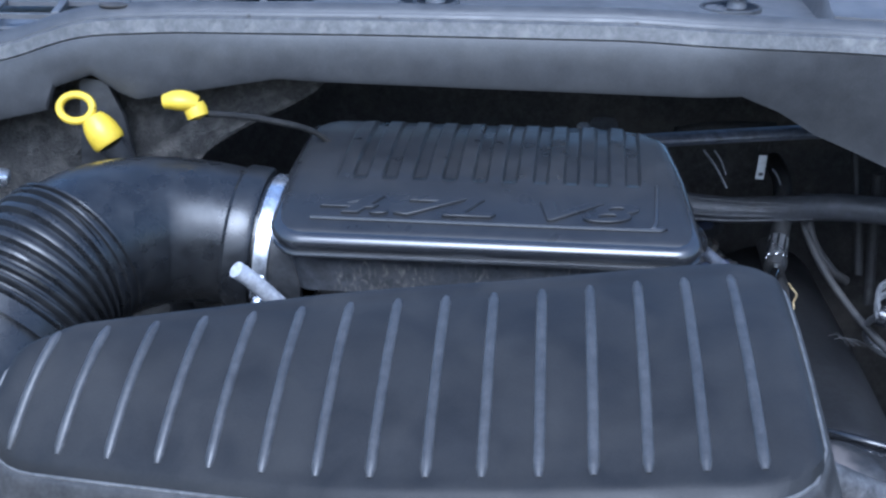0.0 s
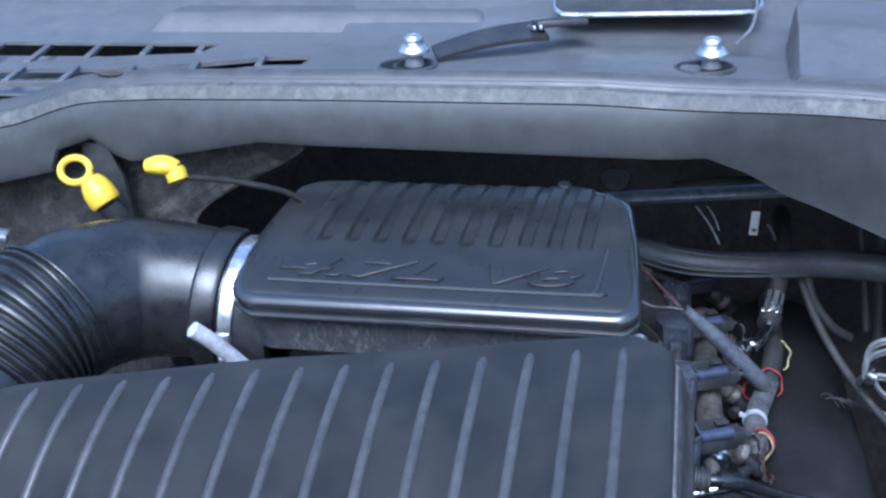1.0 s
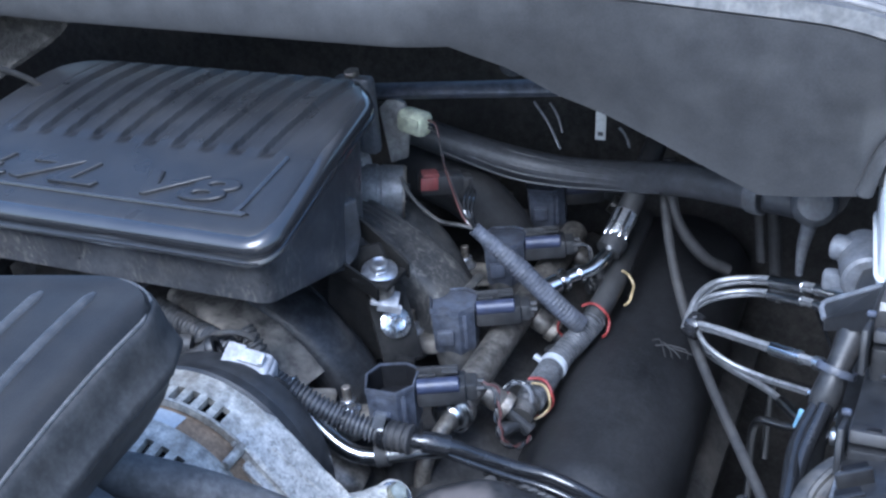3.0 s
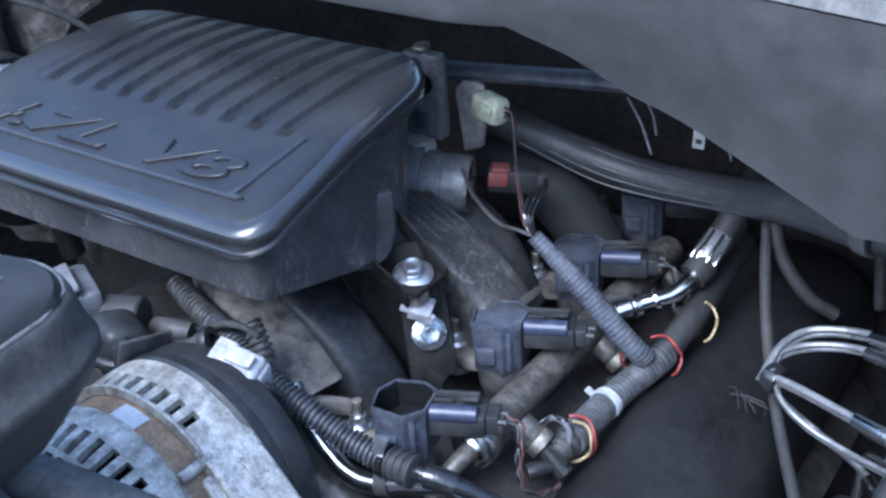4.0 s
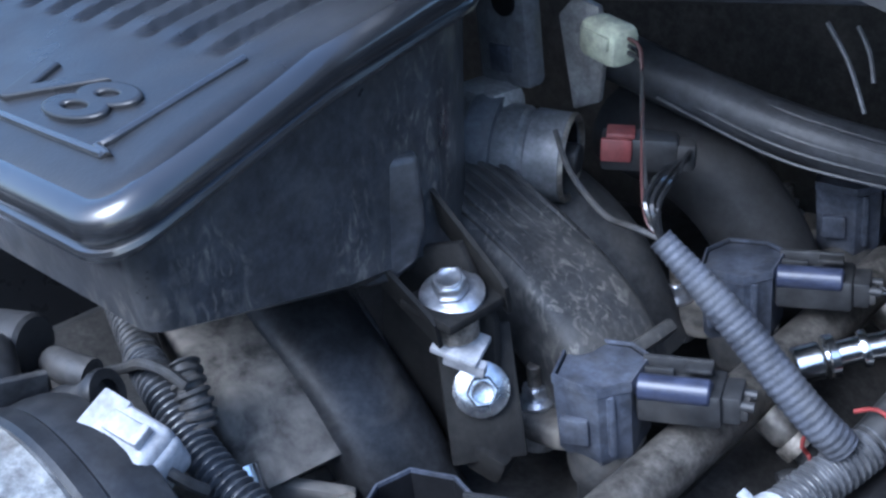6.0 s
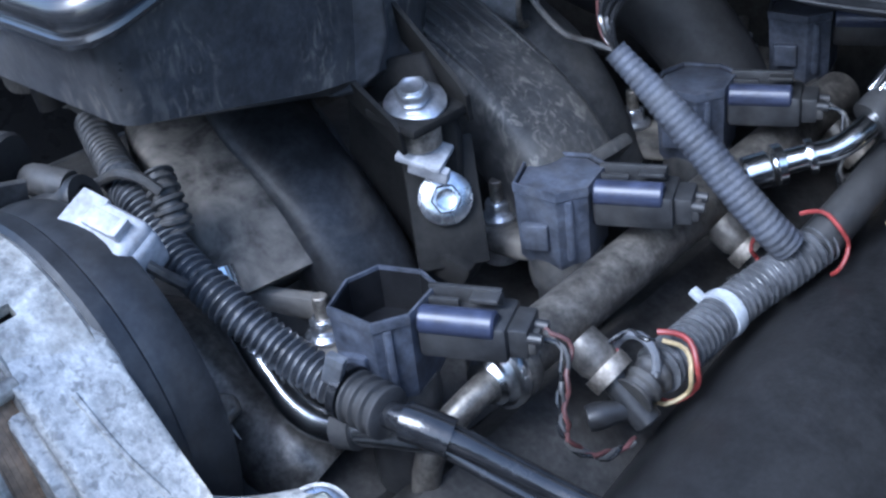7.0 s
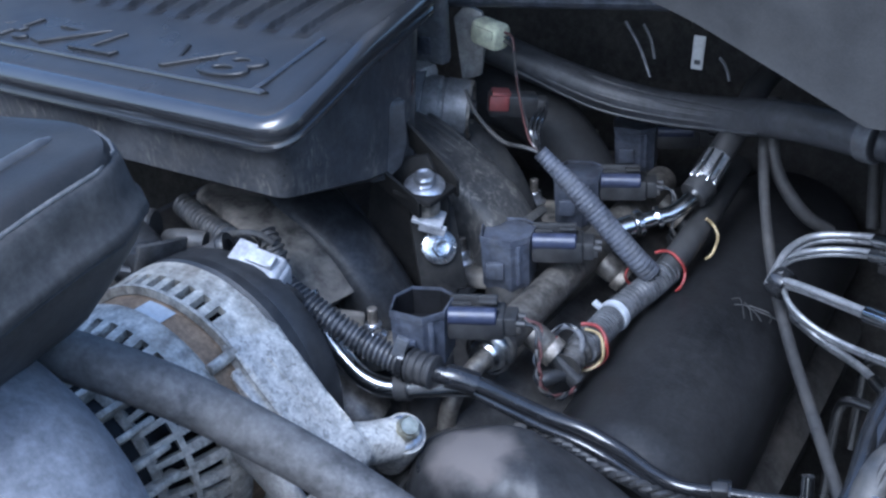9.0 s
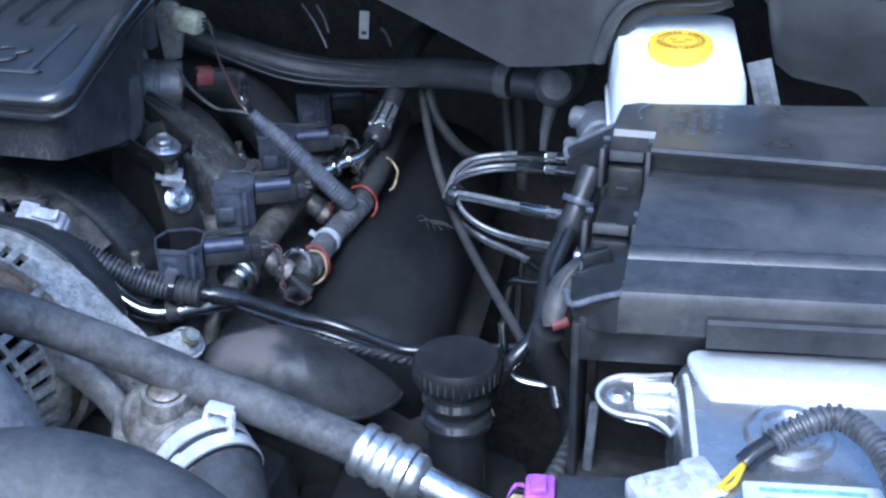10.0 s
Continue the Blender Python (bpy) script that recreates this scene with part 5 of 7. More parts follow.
# ---- ignition coils along the cylinder bank ----
coil = thing("ignition_coil", (0.189, 0.770, 0.975), "dark grey plastic ignition coil with a steel nut", "ignition coil", "ignition coils of the bank")
rimp = [(0.2120, 0.7560), (0.2040, 0.7715), (0.2065, 0.7850), (0.2220, 0.7915), (0.2330, 0.7885), (0.2390, 0.7690), (0.2325, 0.7575)]
cxm, cym = sum(p[0] for p in rimp) / 7, sum(p[1] for p in rimp) / 7
inner = [(cxm + (x - cxm) * 0.92, cym + (y - cym) * 0.92) for x, y in rimp]
lowp = [(cxm + (x - cxm) * 0.93, cym + (y - cym) * 0.93) for x, y in rimp]
k7 = 7


def coil_ring(share, z):
    return [(cxm + (x - cxm) * share, cym + (y - cym) * share, z) for x, y in rimp]


def coil_walls(levels, floor):
    n = len(levels)
    return mesh([p for a, z in levels for p in coil_ring(a, z)], [(r * k7 + i, r * k7 + (i + 1) % k7, (r + 1) * k7 + (i + 1) % k7, (r + 1) * k7 + i) for r in range(n - 1) for i in range(k7)] + ([tuple((n - 1) * k7 + i for i in range(k7))] if floor else []))


shell = part("shell", coil_walls([(0.80, 0.984), (0.93, 0.988), (0.97, 1.0160), (1.0, 1.0165), (1.0, 1.0195), (0.985, 1.0202), (0.93, 1.0202), (0.925, 1.0185)], False), COILP, coil)
part("cavity", coil_walls([(0.925, 1.0188), (0.922, 1.0150), (0.90, 1.0035)], True), RECESS_SHADE, shell, "black open inside")
part("front_tab", box((0.2225, 0.7555, 1.0000), (0.011, 0.004, 0.011), 0.001, turn(0, 0, 25)), COILP, shell)
part("corner_rib", box((0.2340, 0.7625, 1.0030), (0.003, 0.004, 0.026), 0.001, turn(0, 0, 60)), COILP, shell)
part("boot", rod((0.222, 0.773, 0.940), (0.222, 0.773, 0.992), 0.0125, 20), BLACK, coil)
part("skirt", lathe([(0, 0), (0.0145, 0), (0.0155, 0.006), (0.0150, 0.016), (0, 0.016)], along((0.222, 0.773, 0.972), (0, 0, 1)), 28), GRIME, coil)
cm = Matrix.Translation((0.2470, 0.7860, 1.0095)) @ turn(0, 0, 26)
plug = part("plug", moved(join(box((0.001, 0.001, -0.001), (0.031, 0.0200, 0.0140), 0.002), box((0.019, 0.001, -0.001), (0.008, 0.0150, 0.0110), 0.001)), cm), BLACK, coil)
part("plug_barrel", moved(rod((-0.014, -0.0052, 0.0052), (0.0125, -0.0052, 0.0052), 0.0050, 20, 0.0008), cm), SLEEK, plug, "glossy rounded barrel")
part("plug_latch", moved(join(box((-0.001, 0.0058, 0.0085), (0.026, 0.0022, 0.0075), 0.0006), box((0.007, 0.0030, 0.0105), (0.010, 0.0070, 0.0018), 0.0005), box((-0.008, 0.0015, 0.0078), (0.012, 0.0018, 0.0040), 0.0004)), cm), BLACK, plug)
for y in (-0.0045, 0.0035):
    part("plug_end", moved(rod((0.021, y, 0.001), (0.0275, y, 0.0005), 0.0020, 12), cm), BLACK, plug)
part("plug_seal", moved(box((0.0235, -0.0005, -0.002), (0.004, 0.0110, 0.0065), 0.0012), cm), GRIME, plug)
part("foot", prism([(0.180, 0.763), (0.186, 0.7595), (0.194, 0.7585), (0.206, 0.760), (0.218, 0.766), (0.212, 0.782), (0.198, 0.7825), (0.186, 0.7805), (0.181, 0.775)], 0.980, 0.9905, None, 0.003, 3), CAKED, coil, "dusty plastic foot")
part("spacer", rod((0.189, 0.770, 0.972), (0.189, 0.770, 0.986), 0.0088, 20), ALU, coil)
part("nut_flange", lathe([(0, 0), (0.0075, 0), (0.0078, 0.0015), (0.006, 0.003), (0, 0.003)], along((0.189, 0.770, 0.991), (0, 0, 1)), 20), ZINC, coil)
part("nut", hexhead((0.189, 0.770, 0.9935), (0, 0, 1), 0.0056, 0.0060), ZINC, coil)
part("stud", rod((0.189, 0.770, 0.998), (0.189, 0.770, 1.0085), 0.0029, 12), RUSTY, coil)
for k in (1, 2, 3):
    other = copy_thing(coil, Matrix.Translation((0.189 - 0.0062 * k, 0.770 + 0.0995 * k, 0.975)))
    ORIGIN[other.name] = Vector((0.189 - 0.0062 * k, 0.770 + 0.0995 * k, 0.975))
    part("cover", prism([(cxm + (x - cxm) * 0.91 - 0.0062 * k, cym + (y - cym) * 0.91 + 0.0995 * k) for x, y in rimp], 1.0130, 1.0188, None, 0.001), COILP, other, "closed grey cover")
for k in range(4):
    o = Vector((-0.0062 * k, 0.0995 * k, 0))
    for j, m2 in ((0, CABLE), (1, GRIME), (2, OLDRED)):
        e = 0.0015 * (j - 1)
        pts = [Vector(p) + o for p in ((0.2705, 0.7975 + e, 1.0095 + e), (0.279, 0.799 + e, 1.006), (0.2815 + e, 0.793, 0.994), (0.2845 + e, 0.790, 0.977), (0.290, 0.800 + e, 0.966), (0.292, 0.815 + e, 0.963))]
        if k in (0, 2) and (k == 0 or j < 2):
            solo("coil_wire", twisted(pts, 0.0009, 6, 2.1 * j), m2, "thin twisted wire from an ignition coil", "wire", "coil wires")

# ---- fuel rail and injectors ----
rail = thing("fuel_rail", (0.24, 0.90, 0.96), "grimy brown steel fuel rail tube", "fuel rail")
part("tube", rod((0.2465, 0.808, 0.984), (0.230, 1.060, 0.984), 0.0108, 28), RAILM, rail)
part("end_collar", lathe([(0, 0), (0.0132, 0), (0.0138, 0.002), (0.0138, 0.0045), (0.0118, 0.0060), (0.0112, 0.010), (0, 0.010)], along((0.2465, 0.807, 0.983), (0.06, -1, 0.0)), 32), RAILM, rail)
part("bright_ring", lathe([(0, -0.003), (0.0134, -0.003), (0.0141, -0.001), (0.0137, 0.0014), (0.0120, 0.0024), (0.0112, 0.0012), (0.0100, 0.0014), (0.0097, 0.0056), (0.0078, 0.0074), (0, 0.0074)], along((0.2472, 0.7975, 0.983), (0.06, -1, 0.0)), 32), STEEL, rail)
part("feed_pipe", tube([(0.2475, 0.794, 0.982), (0.2462, 0.784, 0.979), (0.2430, 0.772, 0.971), (0.2400, 0.765, 0.955), (0.239, 0.764, 0.92)], 0.0054, 16), RAILM, rail)
for k in range(4):
    y = 0.832 + 0.0995 * k
    x = 0.2555 - 0.0062 * k
    inj = thing("fuel_injector", (x, y, 0.94), "grey fuel injector below the rail with its dark plug", "injector", "injectors on the rail")
    part("cup", lathe([(0, 0), (0.0078, 0), (0.0082, 0.002), (0.0082, 0.010), (0.0070, 0.013), (0, 0.013)], along((x - 0.001, y, 0.980), (0.80, 0.10, -0.58)), 24), RAILM, inj)
    part("clip", lathe([(0.0070, 0), (0.0090, 0), (0.0092, 0.003), (0.0088, 0.006), (0.0070, 0.006)], along((x + 0.0095, y + 0.001, 0.9725), (0.80, 0.10, -0.58)), 24), RUSTY, inj, "dull metal retaining clip")
    part("body", rod((x + 0.012, y + 0.002, 0.970), (x + 0.028, y + 0.003, 0.954), 0.0056, 18), BLACK, inj)
    part("plug", tube([(x + 0.012, y - 0.012, 0.958), (x + 0.018, y - 0.004, 0.959), (x + 0.022, y + 0.006, 0.958)], lambda q: 0.0048 + 0.0006 * math.sin(9 * q), 12, 0.003), BLACK, inj)

# ---- fuel line elbow at the rear of the rail ----
fl = thing("fuel_line", (0.28, 0.97, 0.99), "bright steel fuel line elbow with a crimped hose end", "fuel line")
part("union", join(rod((0.2560, 0.937, 1.0010), (0.2630, 0.945, 1.0030), 0.0075, 20), rod((0.2640, 0.946, 1.0035), (0.2665, 0.949, 1.0040), 0.0088, 24)), STEEL, fl)
part("pipe", tube([(0.2640, 0.946, 1.0035), (0.272, 0.954, 1.006), (0.281, 0.963, 1.008), (0.2875, 0.974, 1.014), (0.2895, 0.985, 1.020)], 0.0052, 16, 0.003), STEEL, fl)
part("pipe_ring", lathe([(0, 0), (0.0072, 0), (0.0075, 0.0015), (0.0072, 0.003), (0, 0.003)], along((0.2735, 0.955, 1.0062), (0.7, 0.65, 0.2)), 20), STEEL, fl)
cr = along((0.2890, 0.984, 1.0190), (0.18, 0.80, 0.62))
part("ferrule", lathe([(0, 0), (0.0078, 0), (0.0085, 0.003), (0.0085, 0.026), (0.0075, 0.029), (0, 0.029)], cr, 24), ZINC, fl)
for k in range(8):
    part("crimp", moved(box((0.0085 * math.cos(k * math.pi / 4), 0.0085 * math.sin(k * math.pi / 4), 0.0145), (0.0022, 0.0022, 0.022), 0.0007), cr), STEEL, fl)
part("sleeve", lathe([(0, -0.002), (0.0095, -0.002), (0.0098, 0.004), (0.0095, 0.010), (0, 0.010)], along((0.2885, 0.980, 1.0165), (0.3, 0.85, 0.45)), 24), BLACK, fl)
part("hose", tube([cr @ Vector((0, 0, 0.026)), cr @ Vector((0, 0, 0.05)), (0.300, 1.06, 1.07), (0.30, 1.12, 1.07)], 0.0085, 16), RUBBER, fl)

# ---- wiring harnesses ----
wrapped = thing("taped_harness", (0.26, 0.91, 0.98), "wiring harness wrapped in grey cloth tape", "wiring harness")
part("sleeve", tube([(0.2190, 0.905, 1.0590), (0.2330, 0.908, 1.0450), (0.2510, 0.911, 1.0270), (0.2680, 0.913, 1.0090), (0.2790, 0.916, 0.9965), (0.2865, 0.921, 0.986)], lambda s: 0.0048 + 0.0022 * ease(s * 2.2), 20, corr=(0.0030, 0.00016)), WRAP, wrapped)
for k in range(3):
    part("wire", tube([(0.2195, 0.905, 1.0585), (0.212 + 0.003 * k, 0.906, 1.0720), (0.203 + 0.003 * k, 0.930, 1.0740), (0.184, 0.972, 1.0595 + 0.002 * k)], 0.0012, 6, 0.003), CABLE, wrapped)
part("wire", tube([(0.2195, 0.9055, 1.0585), (0.208, 0.905, 1.060), (0.190, 0.908, 1.060), (0.170, 0.912, 1.072), (0.158, 0.918, 1.085)], 0.0013, 6, 0.003), GRIME, wrapped)

loom = thing("engine_loom", (0.28, 0.90, 0.95), "black corrugated wiring loom along the valve cover", "wiring harness")
part("conduit", tube([(0.2800, 0.846, 0.9700), (0.2795, 0.866, 0.9695), (0.2790, 0.886, 0.9700), (0.2815, 0.904, 0.9725), (0.2860, 0.922, 0.976), (0.2900, 0.940, 0.980)], lambda q: 0.0086 - 0.0006 * ease(q * 1.6), 20, corr=(0.0032, 0.0010)), RIBBED, loom)
part("conduit", tube([(0.2890, 0.936, 0.979), (0.2925, 0.955, 0.988), (0.2940, 0.975, 0.995), (0.2930, 1.00, 1.000), (0.29, 1.05, 1.01)], 0.0086, 18), RUBBER, loom)
part("grey_band", lathe([(0.0075, 0), (0.0098, 0), (0.0102, 0.003), (0.0098, 0.0055), (0.0075, 0.0055)], along((0.2790, 0.8850, 0.9700), (0.02, 0.99, 0.06)), 24), PALE, loom, "pale grey band")
part("band_tail", box((0.2690, 0.886, 0.9760), (0.006, 0.004, 0.003), 0.0006, turn(0, 30, 0)), PALE, loom)
part("sensor_plug", tube([(0.2790, 0.832, 0.966), (0.2795, 0.840, 0.9685), (0.2800, 0.852, 0.970)], 0.0072, 20, corr=(0.0060, 0.0008)), GRIME, loom)
part("plug_ring", tube([(0.2740 + 0.0095 * math.cos(a), 0.8400 + 0.003 * math.sin(a), 0.9745 + 0.0095 * math.sin(a)) for a in (2 * math.pi * k / 12 for k in range(13))], 0.0018, 8, 0.003), GREYP, loom)


def wire_loop(c, r, tilt, a0, a1, rr, material, parent):
    m = Matrix.Translation(c) @ turn(*tilt)
    pts = [m @ Vector((r * math.cos(radians(a0 + (a1 - a0) * k / 14)), r * math.sin(radians(a0 + (a1 - a0) * k / 14)), 0.002 * math.sin(k))) for k in range(15)]
    part("wire", tube(pts, rr, 8, 0.003), material, parent)


wire_loop((0.2800, 0.8490, 0.9700), 0.0138, (80, 0, 12), -100, 100, 0.0011, REDWIRE, loom)
wire_loop((0.2800, 0.8465, 0.9695), 0.0128, (80, 0, 12), -100, 85, 0.0009, TANWIRE, loom)
wire_loop((0.2720, 0.8400, 0.9680), 0.0095, (82, 0, 12), 120, 250, 0.0014, REDWIRE, loom)
wire_loop((0.2740, 0.8410, 0.9720), 0.0130, (84, 0, 20), 60, 190, 0.0010, CABLE, loom)
wire_loop((0.2885, 0.9340, 0.9805), 0.0140, (78, 0, 20), -50, 110, 0.0009, REDWIRE, loom)
wire_loop((0.2770, 0.9260, 0.9790), 0.0085, (80, 0, 20), 90, 250, 0.0009, REDWIRE, loom)
wire_loop((0.2950, 0.9660, 0.9920), 0.0150, (75, 0, 30), -60, 60, 0.0009, TANWIRE, loom)

flex = thing("alternator_harness", (0.18, 0.74, 0.98), "ribbed black conduit harness running into a glossy black cable", "wiring harness")
part("upper_sleeve", tube([(0.050, 0.770, 1.042), (0.074, 0.761, 1.040), (0.096, 0.753, 1.041), (0.106, 0.749, 1.0415)], 0.0070, 18, corr=(0.0048, 0.0004)), GRIME, flex)
part("conduit", tube([(0.100, 0.751, 1.0410), (0.125, 0.7435, 1.0400), (0.156, 0.738, 1.0285), (0.181, 0.739, 1.017), (0.201, 0.743, 1.0055), (0.222, 0.747, 0.9975), (0.231, 0.748, 0.9965)], 0.0064, 22, corr=(0.0030, 0.0012)), RIBBED, flex)
part("branch", tube([(0.136, 0.748, 1.0520), (0.142, 0.746, 1.0470), (0.146, 0.745, 1.0410), (0.148, 0.744, 1.0345)], 0.0056, 18, corr=(0.0036, 0.0008)), GRIME, flex)
part("branch_wire", tube([(0.095, 0.738, 1.039), (0.111, 0.738, 1.0465), (0.126, 0.738, 1.0540), (0.140, 0.739, 1.0560), (0.147, 0.742, 1.0510)], 0.0020, 8, 0.003), GRIME, flex)
part("tie_head", box((0.2275, 0.7440, 1.0085), (0.007, 0.004, 0.012), 0.001, turn(0, 20, 20)), GREYP, flex)
part("tie_band", tube([(0.2255, 0.7475, 0.9970), (0.2290, 0.7480, 0.9967)], 0.0098, 20, 0.002), CABLE, flex)
part("tape", tube([(0.231, 0.748, 0.9965), (0.239, 0.7485, 0.9960), (0.246, 0.749, 0.9955)], 0.0088, 20, corr=(0.0045, 0.0007)), MATT, flex)
part("cable", tube([(0.244, 0.749, 0.9955), (0.254, 0.7505, 0.9950), (0.267, 0.757, 0.9905), (0.281, 0.765, 0.9815), (0.298, 0.773, 0.9725), (0.318, 0.779, 0.9665), (0.340, 0.778, 0.9620), (0.372, 0.768, 0.9605), (0.398, 0.776, 0.9590), (0.435, 0.790, 0.957), (0.47, 0.80, 0.955)], lambda s: 0.0048 - 0.0014 * ease(s * 1.6), 16, 0.005), CABLE, flex)
part("second_cable", tube([(0.262, 0.7535, 0.9880), (0.281, 0.7620, 0.9765), (0.298, 0.7695, 0.9670), (0.318, 0.7750, 0.9605), (0.340, 0.7735, 0.9560), (0.372, 0.7640, 0.9550), (0.398, 0.7720, 0.9535), (0.435, 0.786, 0.951)], 0.0026, 12, 0.005), CABLE, flex)
part("tape_patch", tube([(0.252, 0.7503, 0.9950), (0.258, 0.7525, 0.9940), (0.266, 0.7565, 0.9908)], 0.0066, 16, 0.003), CABLE, flex)
pair = thing("twisted_wires", (0.33, 0.765, 0.955), "twisted black wires lying over the front cover", "wire")
TW = [(0.280, 0.772, 0.964), (0.307, 0.770, 0.9605), (0.334, 0.762, 0.9610), (0.360, 0.759, 0.9605), (0.380, 0.763, 0.9560), (0.400, 0.772, 0.9540), (0.44, 0.786, 0.953)]
for k in range(2):
    part("strand", twisted(TW, 0.0019, 14, math.pi * k), RUBBER, pair)
tie = thing("cable_clip", (0.396, 0.776, 0.95), "small black clip round the cables", "clip")
part("band", tube([(0.3925, 0.7745, 0.958), (0.3985, 0.7770, 0.9575)], 0.0078, 16, 0.002), CABLE, tie)
part("buckle", box((0.396, 0.770, 0.9645), (0.008, 0.006, 0.007), 0.001, turn(20, 0, 20)), BLACK, tie)
tail = thing("white_plug", (0.165, 0.70, 1.04), "white plastic plug hanging on the alternator cover", "plug")
tm = Matrix.Translation((0.1640, 0.7115, 1.0510)) @ turn(24, 16, 14) @ Matrix.Diagonal((0.92, 0.96, 1.22, 1))
part("shell", moved(join(box((0.002, 0, 0), (0.0250, 0.0200, 0.0170), 0.0035, None, 3), box((0.0125, -0.001, -0.0020), (0.0080, 0.0215, 0.0150), 0.003, None, 3)), tm), WHITE, tail)
part("mouth_frame", moved(join(box((-0.0105, 0.0089, 0.0), (0.012, 0.0024, 0.0170), 0.001), box((-0.0105, -0.0089, 0.0), (0.012, 0.0024, 0.0170), 0.001), box((-0.0105, 0.0, 0.0076), (0.012, 0.0200, 0.0020), 0.0008), box((-0.0105, 0.0, -0.0076), (0.012, 0.0200, 0.0020), 0.0008)), tm), WHITE, tail)
part("mouth", moved(box((-0.0120, 0, 0), (0.0020, 0.0150, 0.0130), 0.0003), tm), RECESS_SHADE, tail)
part("latch", moved(join(box((0.001, 0.0015, 0.0092), (0.016, 0.0075, 0.0022), 0.0008), box((0.0085, 0.0015, 0.0105), (0.0030, 0.0080, 0.0034), 0.0008)), tm), WHITE, tail)
part("wire", moved(tube([(0.016, 0, -0.002), (0.021, 0.001, -0.005), (0.024, 0.004, -0.012)], 0.0022, 8, 0.003), tm), GRIME, tail)
solo("steel_pipe", tube([(0.163, 0.748, 1.022), (0.175, 0.745, 1.003), (0.187, 0.744, 0.9905), (0.203, 0.742, 0.9825), (0.218, 0.744, 0.9800), (0.237, 0.751, 0.9830), (0.262, 0.757, 0.988)], 0.0056, 16, 0.004), STEEL, "bent bright steel vacuum pipe", "pipe")
solo("pipe_clip", tube([(0.2215, 0.7462, 0.9806), (0.2285, 0.7485, 0.9818)], 0.0078, 18, 0.002), MATT, "black rubber clip on the steel pipe", "clip")

# ---- valve cover ----
vc = thing("valve_cover", (0.32, 0.92, 0.86), "large smooth satin black valve cover", "valve cover")
part("shell", tube([(0.3270, 0.790, 0.898), (0.3265, 0.806, 0.901), (0.3220, 0.86, 0.908), (0.3140, 0.95, 0.916), (0.3060, 1.05, 0.920), (0.300, 1.13, 0.922)], lambda s: 0.056 * (0.75 + 0.25 * ease(s / 0.06)), 40, 0.01), VALVE, vc)
part("skirt", box((0.335, 0.95, 0.85), (0.070, 0.36, 0.09), 0.02, turn(0, 30, 4)), DARK, vc)
for k in range(5):
    part("twig", tube([(0.333 + 0.004 * k, 0.930 + 0.01 * random.random(), 0.972), (0.340 + 0.006 * k, 0.925 + 0.012 * random.random(), 0.976 - 0.002 * k), (0.347 + 0.005 * k, 0.915 + 0.02 * random.random(), 0.970)], 0.0004, 5, 0.004), MATT, vc)

# ---- front cover dome ----
dome = thing("front_cover", (0.31, 0.70, 0.90), "rounded black plastic front cover with a dusty patch", "cover")


DC = Vector((0.307, 0.722, 0.950))


REACH = [(-180, 0.061), (-150, 0.052), (-120, 0.038), (-90, 0.031), (-60, 0.033), (-35, 0.042), (-10, 0.056), (8, 0.066), (18, 0.072), (24, 0.076), (30, 0.071), (45, 0.058), (75, 0.043), (100, 0.041), (135, 0.047), (160, 0.056), (180, 0.061)]


def reach(a):
    """How far the cover's edge lies from its middle: a rounded plan with a pointed corner."""
    d = (math.degrees(a) + 180) % 360 - 180
    return sum(pw((d + k + 180) % 360 - 180, REACH) for k in (-3, 0, 3)) / 3


def dome_z(x, y):
    """Height of the cover's skin over its plan: a flat-topped swell that falls away to the pointed corner."""
    q = min(1.0, math.hypot(x, y) / reach(math.atan2(y, x)))
    fall = max(0.0, 0.83 * x + 0.55 * y - 0.012)
    return DC.z + 0.036 * (1 - q ** 3.5) ** 0.75 - 0.45 * fall * (1 - 0.6 * q ** 4) + 0.0012 * noise.noise(Vector((x * 40, y * 40, 1)))


def dome_point(u, v):
    a, r = 2 * math.pi * u, (1 - v) ** 0.6
    x, y = reach(a) * r * math.cos(a), reach(a) * r * math.sin(a)
    return (DC.x + x, DC.y + y, dome_z(x, y))


part("dome", grid(120, 30, dome_point), spotted("dust_patched_cover", COVERM, (0.125, 0.110, 0.102), (DC.x - 0.016, DC.y - 0.009, DC.z + 0.035), 0.0205, 0.007), dome)
part("skirt", ring_tube([(DC.x + reach(a) * math.cos(a), DC.y + reach(a) * math.sin(a), dome_z(reach(a) * math.cos(a), reach(a) * math.sin(a)) - 0.001) for a in (2 * math.pi * k / 90 for k in range(90))], 0.0018, 8), RIM, dome)
part("raised_seam", tube([(DC.x + x, DC.y + y, dome_z(x, y) + 0.0005) for x, y in ((0.050 * math.cos(radians(a)), 0.034 * math.sin(radians(a))) for a in range(110, 216, 8))], 0.0013, 8, 0.003), VALVE, dome)
part("lower_body", box((0.310, 0.725, 0.910), (0.085, 0.048, 0.075), 0.015), SOOT, dome)
part("cover_bolt", rod((0.288, 0.764, 0.955), (0.291, 0.757, 0.971), 0.0042, 16), DARK, dome)


# ---- filler neck and bottle ----
FC = Vector((0.4310, 0.680, 1.0165))
bottle = thing("coolant_bottle", (0.42, 0.68, 0.80), "black plastic bottle with a ribbed screw cap", "bottle")
part("tank", box((0.410, 0.690, 0.850), (0.13, 0.11, 0.14), 0.03, turn(0, 0, 6)), SOOT, bottle)
